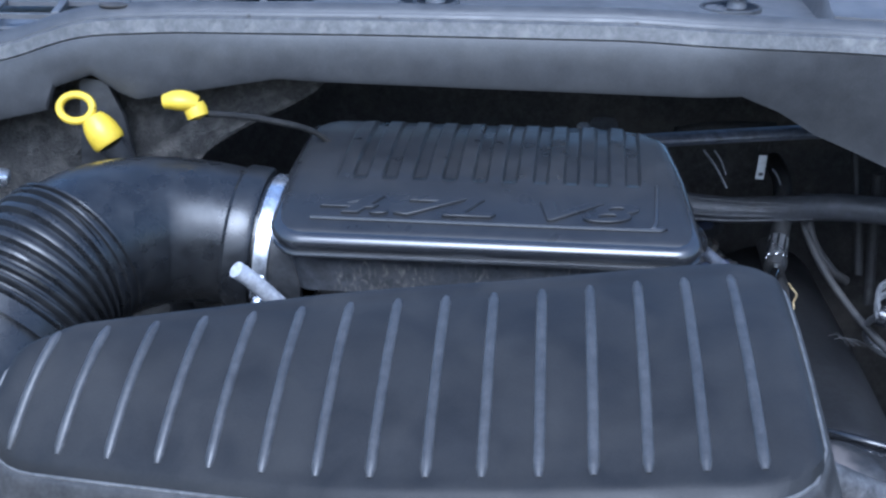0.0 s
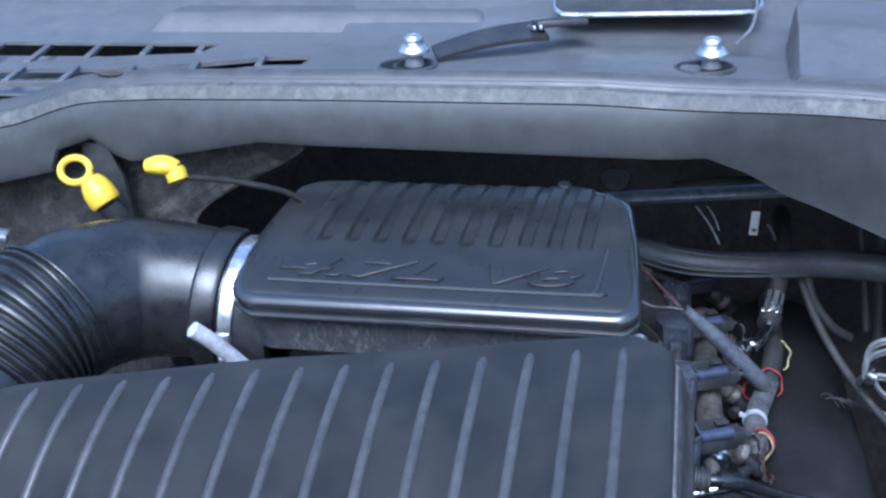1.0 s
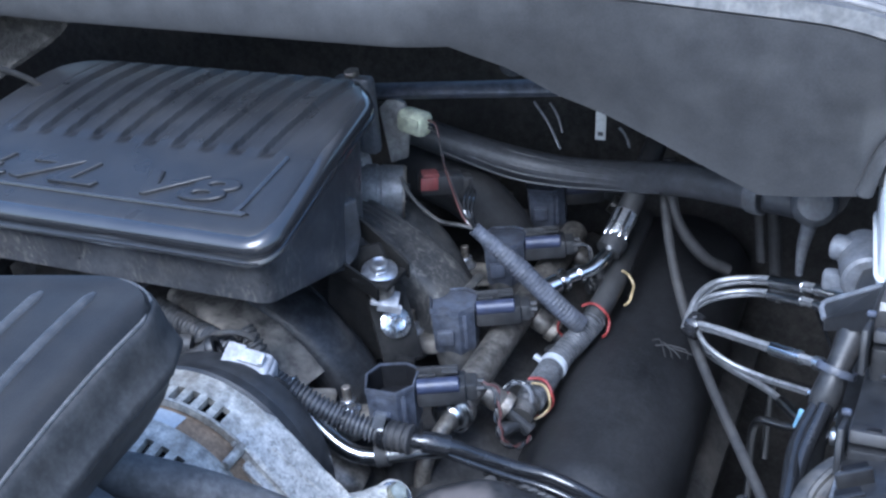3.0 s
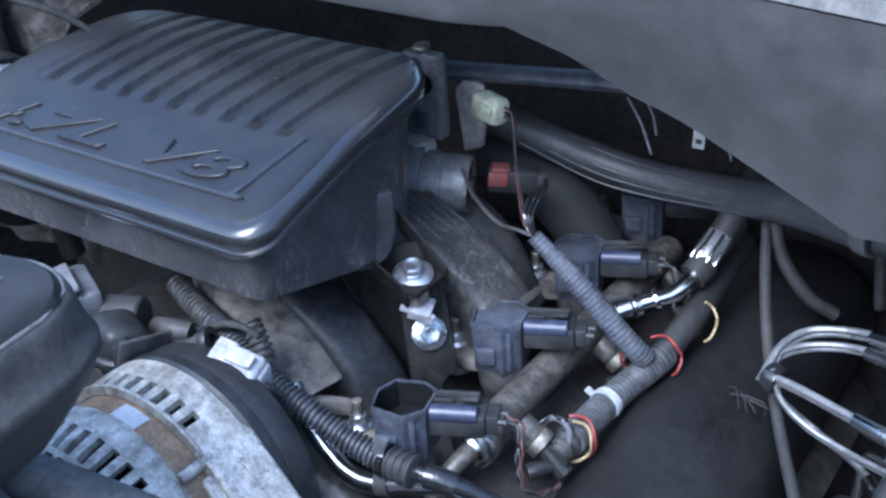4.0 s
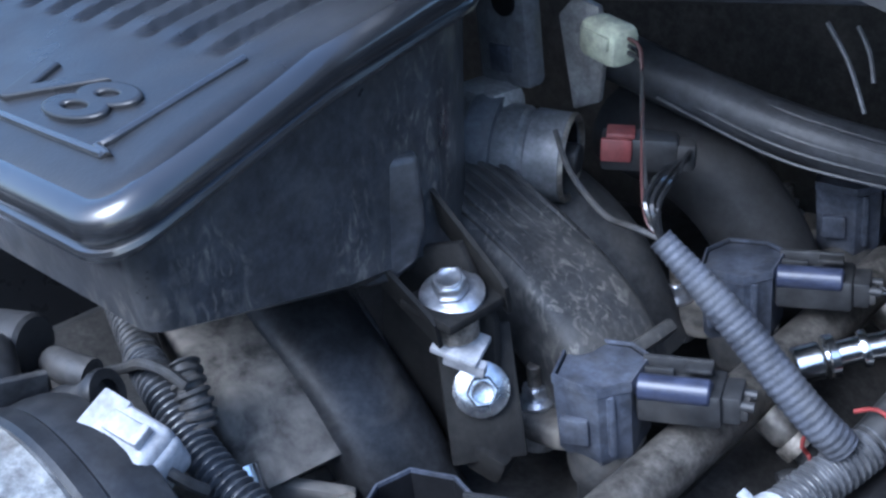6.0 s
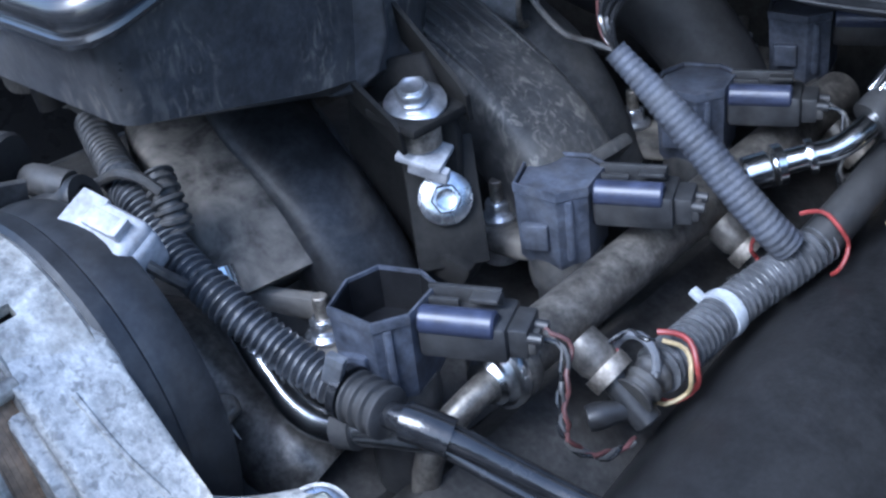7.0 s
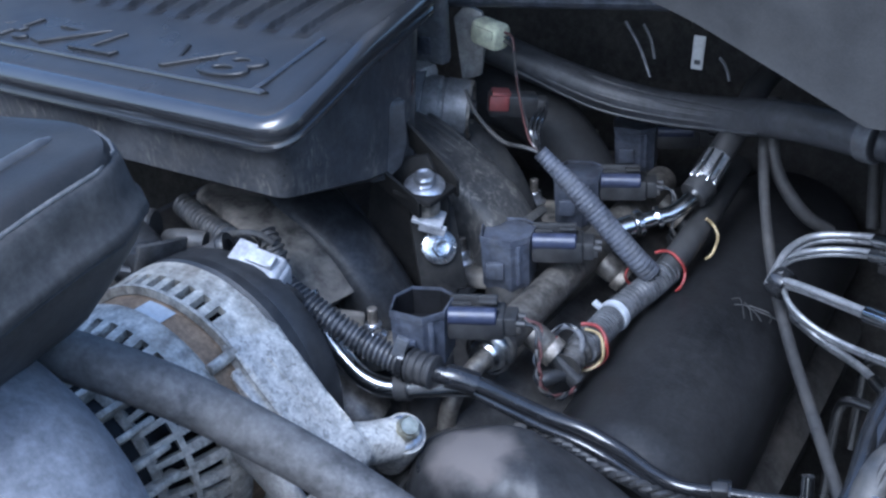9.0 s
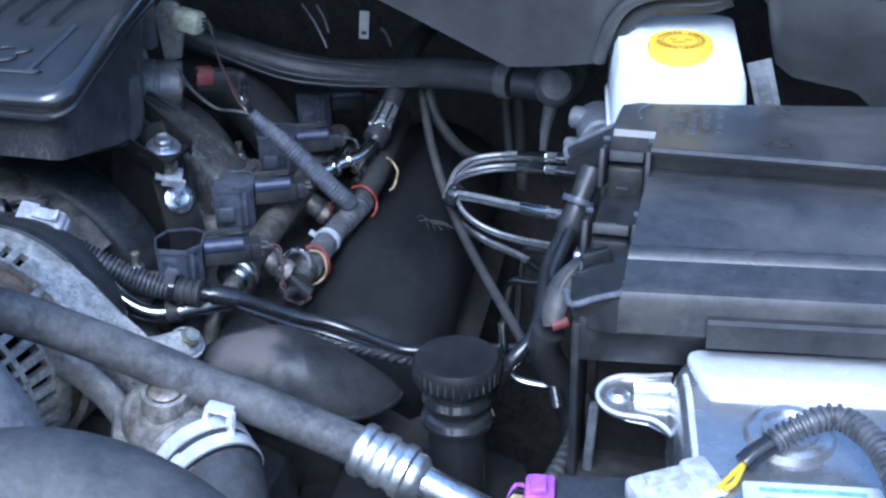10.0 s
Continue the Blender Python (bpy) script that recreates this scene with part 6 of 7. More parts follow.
part("neck", lathe([(0, -0.085), (0.0165, -0.085), (0.0165, -0.043), (0.0200, -0.0415), (0.0206, -0.0385), (0.0190, -0.0350), (0.0165, -0.0335), (0.0165, -0.029), (0.0192, -0.0275), (0.0197, -0.0255), (0.0182, -0.0215), (0.0165, -0.0205), (0.0165, -0.010), (0, -0.018)], along(FC, (0, 0, 1)), 40), RIM, bottle)
cap = part("screw_cap", lathe([(0, -0.0015), (0.014, -0.0012), (0.0185, 0.0), (0.0225, 0.0), (0.0245, -0.003), (0.0245, -0.011), (0.0235, -0.013), (0, -0.013)], along(FC, (0, 0, 1)), 48), CAPM, bottle)
for k in range(36):
    a = 2 * math.pi * k / 36
    part("grip_rib", rod(FC + Vector((0.0245 * math.cos(a), 0.0245 * math.sin(a), -0.012)), FC + Vector((0.0245 * math.cos(a), 0.0245 * math.sin(a), -0.003)), 0.00035, 6), CABLE, cap)

# ---- air-conditioning hose ----
ac = thing("air_conditioning_hose", (0.3, 0.6, 0.98), "dusty grey-brown rubber hose with a crimped aluminium end", "hose")
part("rubber_hose", tube([(0.140, 0.560, 1.090), (0.190, 0.575, 1.081), (0.213, 0.587, 1.071), (0.235, 0.604, 1.053), (0.275, 0.622, 1.027), (0.305, 0.629, 1.011), (0.345, 0.632, 0.997), (0.392, 0.629, 0.9845)], 0.0112, 24), OLDHOSE, ac)
E0, E1 = Vector((0.390, 0.6290, 0.9850)), Vector((0.427, 0.6235, 0.9730))
ed = (E1 - E0).normalized()
cr = [(0, 0)]
for k in range(3):
    h = 0.012 * k
    cr += [(0.0138, h), (0.0150, h + 0.0015), (0.0150, h + 0.006), (0.0133, h + 0.0075), (0.0133, h + 0.0105)]
part("ferrule", lathe(cr + [(0.0125, 0.037), (0.009, 0.040), (0, 0.040)], along(E0, ed), 32), mat("dull_aluminium", (0.72, 0.73, 0.74), 0.34, metal=0.9, var=0.15), ac)
part("pipe", tube([E0 + ed * 0.038, E0 + ed * 0.06, E0 + ed * 0.10, E0 + ed * 0.18], 0.0092, 20), mat("drawn_aluminium", (0.72, 0.73, 0.74), 0.28, metal=0.95, var=0.1), ac)

# ---- radiator hose and thermostat housing ----
th = thing("thermostat_housing", (0.27, 0.62, 0.95), "dull cast aluminium thermostat housing with a brown bolt", "thermostat housing")
sd = Vector((0.70, -0.62, -0.25)).normalized()
part("casting", lathe([(0, -0.02), (0.021, -0.02), (0.0250, -0.010), (0.0255, 0.006), (0.0225, 0.014), (0.0225, 0.018), (0.0240, 0.020), (0.0235, 0.030), (0.0235, 0.050), (0, 0.052)], along((0.283, 0.627, 0.984), sd), 40), STAINED, th)
part("flange", prism([(-0.030, -0.012), (-0.020, -0.022), (0.018, -0.018), (0.026, 0.0), (0.018, 0.020), (-0.018, 0.022)], -0.006, 0.005, along((0.268, 0.636, 0.976), (0.35, -0.35, 0.85)), 0.003), STAINED, th)
part("boss", lathe([(0, 0), (0.0145, 0), (0.0135, 0.012), (0.0125, 0.0165), (0.0105, 0.0170), (0.0095, 0.0150), (0, 0.0150)], along((0.286, 0.620, 0.9965), (0.10, -0.18, 1)), 32), STAINED, th)
part("flange_bolt", lathe([(0, 0), (0.0085, 0), (0.0088, 0.002), (0.006, 0.0035), (0, 0.0035)], along((0.2876, 0.6172, 1.0115), (0.10, -0.18, 1)), 24), RUSTY, th)
part("side_lug", rod((0.303, 0.632, 0.982), (0.307, 0.627, 0.998), 0.007, 16), STAINED, th)
rh = thing("radiator_hose", (0.3, 0.5, 0.90), "thick dull black rubber radiator hose arching over the bay", "hose")
part("hose", tube([(0.310, 0.6085, 0.976), (0.323, 0.596, 0.970), (0.338, 0.564, 0.956), (0.365, 0.505, 0.942), (0.400, 0.440, 0.952), (0.414, 0.418, 1.000), (0.408, 0.427, 1.036), (0.380, 0.449, 1.055), (0.330, 0.452, 1.069), (0.278, 0.430, 1.068), (0.250, 0.385, 1.075), (0.22, 0.30, 1.06), (0.20, 0.18, 1.0)], lambda s: 0.0255 + 0.0065 * ease((s - 0.1) * 2.5), 40, 0.008), mat("dull_hose_rubber", (0.050, 0.051, 0.053), 0.6, dust=0.2, dust_low=0.4, dust_high=0.75), rh)
sc = thing("spring_clamp", (0.30, 0.60, 0.95), "bright spring clamp with an open ear on the radiator hose", "clamp")
for h in (0.0, 0.0125):
    part("band", lathe([(0.0255, 0), (0.0278, 0.0005), (0.0280, 0.004), (0.0278, 0.0085), (0.0255, 0.009)], along(Vector((0.3055, 0.6120, 0.9780)) + sd * h, sd), 44), ECUM, sc)
part("gap_band", lathe([(0.0250, 0), (0.0268, 0), (0.0268, 0.022), (0.0250, 0.022)], along(Vector((0.3055, 0.6120, 0.9780)), sd), 44), RUBBER, sc)
EAR = [Vector(p) for p in ((0.310, 0.611, 0.992), (0.3155, 0.611, 1.0115), (0.3280, 0.610, 1.0105), (0.3270, 0.609, 0.9985), (0.318, 0.608, 0.986), (0.310, 0.611, 0.992))]
for a, c in zip(EAR, EAR[1:]):
    part("ear", moved(box((0, 0, (c - a).length / 2), (0.0075, 0.0030, (c - a).length + 0.002), 0.0008), along(a, c - a)), ECUM, sc)
part("prong", tube([(0.307, 0.585, 0.995), (0.311, 0.589, 0.986), (0.319, 0.592, 0.987), (0.328, 0.599, 0.993)], 0.0024, 8, 0.002, flat=1.5), ECUM, sc)
solo("dry_leaf", moved(grid(8, 5, lambda u, v: (0.026 * (u - 0.5), 0.014 * (v - 0.5) * math.sin(3.0 * u + 0.1), 0.003 * math.sin(5 * u) + 0.002 * v)), Matrix.Translation((0.348, 0.618, 0.930)) @ turn(50, 50, 10)), mat("dry_leaf", (0.30, 0.31, 0.25), 0.8, var=0.4, coarse=120), "small pale dry leaf caught low in the bay", "leaf")
solo("splash_panel", box((0.40, 0.64, 0.80), (0.16, 0.22, 0.20), 0.02), SOOT, "dark panel low in the bay", "panel", kind="structure")

# ---- heater hose ----
hh = thing("heater_hose", (0.3, 1.02, 1.03), "grey rubber heater hose ending in a plastic elbow", "hose")
part("rubber_hose", tube([(0.120, 1.000, 1.088), (0.160, 1.010, 1.072), (0.200, 1.022, 1.058), (0.240, 1.026, 1.052), (0.285, 1.022, 1.055), (0.331, 1.006, 1.065), (0.367, 0.993, 1.069), (0.398, 0.983, 1.070)], 0.0120, 24), HEATER, hh)
for k in (-2, -1, 0, 1, 2):
    part("moulded_line", tube([(0.150, 0.9995 - 0.003 * k, 1.0795 - 0.003 * k), (0.200, 1.0105 - 0.003 * k, 1.061 - 0.004 * k), (0.240, 1.015 - 0.002 * k, 1.055 - 0.004 * k), (0.285, 1.0105, 1.057 - 0.004 * k), (0.32, 1.0000, 1.0615 - 0.003 * k)], 0.0008, 6), HEATER, hh)
part("hose_clamp", lathe([(0.0115, 0), (0.0135, 0), (0.0140, 0.004), (0.0135, 0.010), (0.0115, 0.010)], along((0.388, 0.9860, 1.0700), (1, -0.3, 0.02)), 28), GREYP, hh)
part("neck", rod((0.398, 0.983, 1.070), (0.426, 0.980, 1.068), 0.0105, 20), HEATER, hh)
part("elbow_ball", lathe([(0, 0.0), (0.0125, 0.0), (0.0150, 0.004), (0.0150, 0.012), (0.011, 0.018), (0, 0.020)], along((0.4285, 0.984, 1.067), (0.25, -0.85, 0.45)), 28), GREYP, hh)
part("rubber_ring", lathe([(0.012, 0), (0.0200, 0), (0.0210, 0.003), (0.0200, 0.006), (0.012, 0.006)], along((0.4305, 0.992, 1.074), (0.25, -0.80, 0.5)), 32), RUBBER, hh)
part("tail", tube([(0.428, 0.980, 1.056), (0.424, 0.980, 1.036), (0.422, 0.982, 1.015)], lambda s: 0.0055 - 0.003 * s, 12), GREYP, hh)
solo("tail_wire", tube([(0.425, 1.0, 1.0), (0.436, 0.985, 0.985), (0.45, 0.97, 0.965)], 0.0014, 6), CABLE, "thin black wire below the heater hose", "wire")
solo("firewall_spring", tube([(0.405 + 0.002 * k, 1.03 + 0.006 * math.cos(k * 1.57), 1.092 + 0.006 * math.sin(k * 1.57)) for k in range(20)], 0.0016, 6, 0.002), ZINC, "small coil of wire on the firewall", "spring")
for pts, r in (([(0.318, 1.03, 1.07), (0.325, 1.02, 1.03), (0.345, 1.02, 1.0), (0.362, 1.03, 0.985)], 0.0045), ([(0.385, 1.06, 1.08), (0.388, 1.06, 1.02), (0.392, 1.06, 0.95)], 0.005), ([(0.365, 1.08, 1.1), (0.372, 1.07, 1.05), (0.38, 1.06, 0.98)], 0.004)):
    solo("firewall_line", tube(pts, r, 12), MATT, "dark line running down the firewall", "pipe", "firewall lines")
solo("firewall_pipe", tube([(0.20, 1.05, 1.115), (0.24, 1.06, 1.118), (0.29, 1.07, 1.116)], 0.007, 12), MATT, "dark pipe behind the heater hose", "pipe")
tag = thing("hanging_tag", (0.273, 1.01, 1.08), "white paper tag hanging on a wire below the cowl", "tag")
part("tag", box((0.273, 1.012, 1.098), (0.0075, 0.0015, 0.022), 0.0005, turn(0, 4, 10)), LABEL, tag)
part("print", box((0.273, 1.0108, 1.092), (0.004, 0.0008, 0.003), 0.0002, turn(0, 4, 10)), PRINT, tag)
part("string", tube([(0.269, 1.012, 1.113), (0.270, 1.005, 1.128), (0.273, 0.99, 1.142)], 0.0007, 6, 0.004), DARK, tag)
part("string", tube([(0.277, 1.012, 1.113), (0.278, 1.005, 1.128), (0.279, 0.99, 1.142)], 0.0007, 6, 0.004), DARK, tag)
for a, b in (((0.222, 1.012, 1.112), (0.244, 1.004, 1.080)), ((0.232, 1.018, 1.110), (0.243, 1.012, 1.090)), ((0.284, 1.02, 1.094), (0.292, 1.018, 1.080))):
    solo("wire_clip", tube([a, tuple((p + q) / 2 + 0.001 for p, q in zip(a, b)), b], 0.0010, 6), GREYP, "thin dark grey wire clip", "clip", "wire clips")

# ---- speedometer-type control cable ----
solo("control_cable", tube([(0.312, 1.035, 1.055), (0.318, 1.018, 1.038), (0.333, 0.986, 1.012), (0.354, 0.948, 0.990), (0.378, 0.910, 0.973), (0.408, 0.865, 0.960), (0.435, 0.822, 0.953), (0.450, 0.80, 0.945)], 0.0035, 12), MATT, "thin dark control cable slanting over the bay", "cable")
solo("cable_tie", lathe([(0.004, 0), (0.0085, 0), (0.0092, 0.004), (0.0085, 0.009), (0.004, 0.009)], along((0.3655, 0.917, 1.004), (0.9, -0.3, -0.2)), 20), CABLE, "black rubber tie holding the brake lines", "tie")

# ---- brake lines and anti-lock unit ----
LINES = [
    ([(0.366, 0.914, 1.006), (0.367, 0.932, 1.014), (0.377, 0.950, 1.018), (0.405, 0.955, 1.022), (0.440, 0.935, 1.032), (0.470, 0.905, 1.045)], 0.0046, "arched"),
    ([(0.364, 0.910, 1.002), (0.366, 0.928, 1.010), (0.379, 0.944, 1.012), (0.405, 0.948, 1.016), (0.44, 0.93, 1.024), (0.470, 0.90, 1.036)], 0.0040, "arched"),
    ([(0.366, 0.914, 1.005), (0.385, 0.908, 1.007), (0.420, 0.893, 1.010), (0.450, 0.878, 1.014), (0.475, 0.865, 1.018)], 0.0046, "straight"),
    ([(0.370, 0.914, 1.010), (0.376, 0.912, 0.994), (0.392, 0.910, 0.983), (0.415, 0.905, 0.979), (0.445, 0.893, 0.982), (0.476, 0.880, 0.986)], 0.0036, "lower"),
    ([(0.366, 0.915, 1.004), (0.362, 0.930, 0.990), (0.366, 0.945, 0.968), (0.385, 0.950, 0.952), (0.42, 0.930, 0.950), (0.46, 0.88, 0.955)], 0.0042, "looped"),
]
for k, (pts, r, word) in enumerate(LINES):
    ln = thing("brake_line", pts[0], f"{word} grey braided brake line clipped to a tie", "brake line", "brake lines")
    for d in (-1, 1):
        part("strand", tube([(x - 0.08 * d * r, y - 0.25 * d * r, z + 0.44 * d * r) for x, y, z in pts], r * 0.46, 12, 0.004), BRAID, ln)
    a, b, c = Vector(pts[-3]), Vector(pts[-2]), Vector(pts[-1])
    part("end_fitting", rod(b.lerp(c, 0.12), c, r * 0.95, 14), STEEL, ln)
    if word in ("arched", "straight"):
        part("crimp", rod(a.lerp(b, 0.15), a.lerp(b, 0.85), r * 0.98, 14), STEEL, ln)
for pts in ([(0.409, 0.955, 0.880), (0.412, 0.950, 0.925), (0.414, 0.947, 0.944), (0.420, 0.944, 0.952), (0.436, 0.934, 0.957), (0.476, 0.905, 0.970)], [(0.404, 0.925, 0.86), (0.407, 0.920, 0.912), (0.410, 0.917, 0.932), (0.417, 0.913, 0.940), (0.436, 0.903, 0.946), (0.476, 0.880, 0.962)]):
    solo("hard_line", tube(pts, 0.0032, 12, 0.003), STEEL, "thin bright steel brake pipe with a tight bend", "brake pipe", "brake pipes")
solo("hard_line", tube([(0.436, 0.775, 0.985), (0.438, 0.771, 0.968), (0.441, 0.770, 0.955), (0.449, 0.769, 0.9475), (0.466, 0.768, 0.946), (0.485, 0.765, 0.948)], 0.0030, 12, 0.003), STEEL, "thin bright steel brake pipe with a tight bend", "brake pipe", "brake pipes")
abs_ = thing("brake_control_unit", (0.50, 0.90, 0.95), "black brake control unit with metal fittings", "brake unit")
part("block", box((0.510, 0.875, 1.005), (0.075, 0.075, 0.13), 0.006), BLACK, abs_)
part("side_cable", tube([(0.486, 0.815, 1.085), (0.477, 0.795, 1.058), (0.470, 0.787, 1.028), (0.467, 0.780, 1.005)], lambda q: 0.0074 + 0.0008 * math.sin(16 * q), 16, 0.003), BLACK, abs_)
part("cable_band", lathe([(0.0085, 0), (0.0105, 0), (0.0108, 0.0015), (0.0105, 0.004), (0.0085, 0.004)], along((0.4775, 0.7965, 1.060), (0.25, 0.45, 0.85)), 24), COILP, abs_)
for k in range(4):
    part("fitting", hexhead((0.474, 0.865 + 0.006 * (k % 2), 1.034 - 0.022 * k), (-1, 0, 0), 0.006, 0.008), ZINC, abs_)
part("motor", rod((0.468, 0.940, 1.060), (0.478, 0.900, 1.060), 0.016, 24), GREYP, abs_)
part("nozzle", rod((0.452, 0.930, 1.066), (0.470, 0.925, 1.066), 0.008, 18), GREYP, abs_)
part("bracket", box((0.462, 0.925, 1.045), (0.030, 0.010, 0.014), 0.003), GREYP, abs_)
solo("blue_tag", join(box((0.4475, 0.868, 0.978), (0.004, 0.002, 0.014), 0.0005, turn(0, 15, 0)), box((0.450, 0.866, 0.965), (0.008, 0.002, 0.007), 0.001, turn(0, 20, 0))), BLUETAG, "small pale blue tag on a brake pipe", "tag")

# ---- brake fluid reservoir ----
res = thing("brake_fluid_reservoir", (0.53, 0.90, 1.02), "white translucent brake fluid reservoir with a yellow cap", "reservoir")


def taper(poly, k):
    """Slants an outline sideways towards the rear."""
    return [(x - k * (y - 0.85), y) for x, y in poly]


rp = taper(rounded(0.4880, 0.846, 0.5715, 0.945, 0.013), 0.16)
rb = taper(rounded(0.494, 0.850, 0.566, 0.935, 0.012), 0.14)
nn = len(rp)
verts = []
for poly, z, s in ((rb, 1.020, 0.92), (rb, 1.060, 1.0), (rp, 1.080, 1.0), (rp, 1.122, 0.985), (rp, 1.136, 0.95), (rp, 1.141, 0.90), (rp, 1.1425, 0.6)):
    verts += [(0.529 + (x - 0.529) * s, 0.892 + (y - 0.892) * s, z - (0.016 * max(0.0, (0.935 - y) / 0.093) if z > 1.11 else 0.0)) for x, y in poly]
faces = [(j * nn + i, j * nn + (i + 1) % nn, (j + 1) * nn + (i + 1) % nn, (j + 1) * nn + i) for j in range(6) for i in range(nn)] + [tuple(6 * nn + i for i in range(nn)), tuple(range(nn - 1, -1, -1))]
part("body", mesh(verts, faces), RESERV, res)
part("seam_rib", ring_tube([(0.529 + (x - 0.529) * 1.004, 0.8955 + (y - 0.8955) * 1.004, 1.088) for x, y in rp], 0.0016, 8), RESERV, res)
capm = along((0.5255, 0.886, 1.1230), (0, -0.06, 1))
bcap = part("cap", lathe([(0, 0.0155), (0.0165, 0.0155), (0.0180, 0.0165), (0.0198, 0.0158), (0.0205, 0.013), (0.0208, -0.012), (0, -0.006)], capm, 40), CAPYEL, res, "yellow screw cap with a printed ring")
for k in range(26):
    if k % 7 != 6:
        part("print_bar", moved(box((0.0140 * math.cos(k * 0.2417), 0.0140 * math.sin(k * 0.2417), 0.0162), (0.0024, 0.0022, 0.0006), 0, turn(0, 0, math.degrees(k * 0.2417) + 90)), capm), CAPINK, bcap)
part("print_ring", moved(ring_tube([(0.0112 * math.cos(a), 0.0112 * math.sin(a), 0.0157) for a in (2 * math.pi * k / 28 for k in range(28))], 0.0005, 6), capm), CAPINK, bcap)
for k, (x, y, w) in enumerate(((-0.0048, 0.0015, 0.0048), (0.0045, 0.002, 0.0052), (-0.001, -0.003, 0.0085))):
    part("print_bar", moved(box((x, y, 0.0158), (w, 0.0018, 0.0006), 0), capm), CAPINK, bcap)
tagm = Matrix.Translation((0.5805, 0.868, 1.112)) @ turn(-12, -17, 0)
wl = thing("printed_label", (0.58, 0.868, 1.08), "faded grey printed label standing behind the fuse box", "label")
part("card", moved(box((0, 0, 0), (0.0150, 0.0015, 0.044), 0.0004), tagm), FADED, wl)
part("print_field", moved(box((0, -0.0009, -0.001), (0.0085, 0.0008, 0.027), 0.0002), tagm), PRINT, wl, "dark printed field")
for k in range(4):
    part("print_bar", moved(box((0.0, -0.0014, 0.008 - 0.006 * k), (0.0050, 0.0006, 0.0018), 0), tagm), FADED, wl)
part("prong", moved(box((0, 0.0010, -0.030), (0.006, 0.001, 0.030), 0.0003), tagm), FADED, wl)

# ---- fuse box ----
fb = thing("fuse_box", (0.65, 0.70, 0.98), "dusty black plastic fuse box with a stepped lid and clips", "fuse box")
part("body", box((0.690, 0.739, 1.030), (0.36, 0.150, 0.110), 0.006), FUSE, fb)


def fuse_lid(x):
    """Section of the lid: rear panel, step, middle panel, two beads and the front skirt."""
    k = x - 0.52
    pts = [(0.8195, 1.086), (0.8195, 1.1175), (0.8165, 1.1205), (0.790, 1.1212), (0.752, 1.1205), (0.7460, 1.1220), (0.7425, 1.1220), (0.7405, 1.1205), (0.7420, 1.1180), (0.7540, 1.1170), (0.7560, 1.1050), (0.7330, 1.1045), (0.7315, 1.1098), (0.7290, 1.1105), (0.700, 1.1085), (0.6610, 1.1030),
           (0.6590, 1.1046), (0.6560, 1.1052), (0.6530, 1.1040), (0.6505, 1.1012), (0.6350, 1.0978), (0.6335, 1.0990), (0.6315, 1.0990), (0.6300, 1.0980), (0.6265, 1.0978), (0.6245, 1.0998), (0.6215, 1.0990), (0.6195, 1.0955), (0.6185, 1.0790), (0.6240, 1.0780)]
    return [(y + k * (0.12 * ease((0.742 - y) / 0.07) + 0.17 * ease((y - 0.742) / 0.07)), z) for y, z in pts]


LIDM = mat("dusty_box_lid", (0.038, 0.0385, 0.041), 0.34, dust=0.3, dust_rgb=(0.20, 0.18, 0.15), dust_low=0.44, dust_high=0.8, coarse=22)
lid = part("lid", sweep_x(0.5235, 0.87, 40, fuse_lid), LIDM, fb)
part("lid_end", mesh([(0.5235, y, z) for y, z in fuse_lid(0.5235)], [tuple(range(len(fuse_lid(0.5235))))]), FUSE, lid)


def wing(x):
    """The rear panel's rounded end, falling off over its last centimetres."""
    d = 0.0015 + 0.016 * ease((0.5005 - x) / 0.007)
    k = 0.6 * max(0.0, 0.510 - x)
    return [(0.8195 - k, 1.080), (0.8195 - k, 1.1190 - d), (0.8160 - k, 1.1222 - d), (0.790, 1.1227 - d), (0.7700, 1.1222 - d), (0.7675, 1.1190 - d), (0.7675, 1.080)]


part("lid_wing", sweep_x(0.4945, 0.5245, 16, wing), LIDM, lid)
part("wing_end", mesh([(0.4945, y, z) for y, z in wing(0.4945)], [tuple(range(7))]), FUSE, lid)
part("end_ear", mesh([(0.4955, 0.814, 1.1060), (0.4655, 0.822, 1.0860), (0.4680, 0.811, 1.0830), (0.4955, 0.796, 1.1030), (0.4955, 0.814, 1.092), (0.4655, 0.822, 1.079), (0.4680, 0.811, 1.076), (0.4955, 0.796, 1.089)], [(0, 1, 2, 3), (7, 6, 5, 4), (0, 4, 5, 1), (1, 5, 6, 2), (2, 6, 7, 3), (3, 7, 4, 0)]), FUSE, fb)
# Lighter grey bead paints the highlight on the ear's black edge.
part("ear_highlight", tube([(0.4955, 0.814, 1.1062), (0.480, 0.8185, 1.0960), (0.4655, 0.822, 1.0860), (0.4680, 0.811, 1.0830)], 0.0016, 8, 0.003), GREYP, fb)
part("front_corner", mesh([(0.5240, 0.6200, 1.0985), (0.5010, 0.6270, 1.0860), (0.4960, 0.6560, 1.0860), (0.5240, 0.6560, 1.0990), (0.5240, 0.6190, 1.0780), (0.5030, 0.6285, 1.0740), (0.4960, 0.6560, 1.0700), (0.5240, 0.6560, 1.0700)], [(0, 1, 2, 3), (7, 6, 5, 4), (0, 4, 5, 1), (1, 5, 6, 2), (2, 6, 7, 3), (3, 7, 4, 0)]), FUSE, fb)
# Bright line of the corner chamfer, painted as a lighter grey bead.
part("corner_highlight", tube([(0.5240, 0.6200, 1.0990), (0.5130, 0.6235, 1.0932), (0.5010, 0.6270, 1.0866), (0.4960, 0.6400, 1.0864)], 0.0016, 8, 0.003), GREYP, fb)
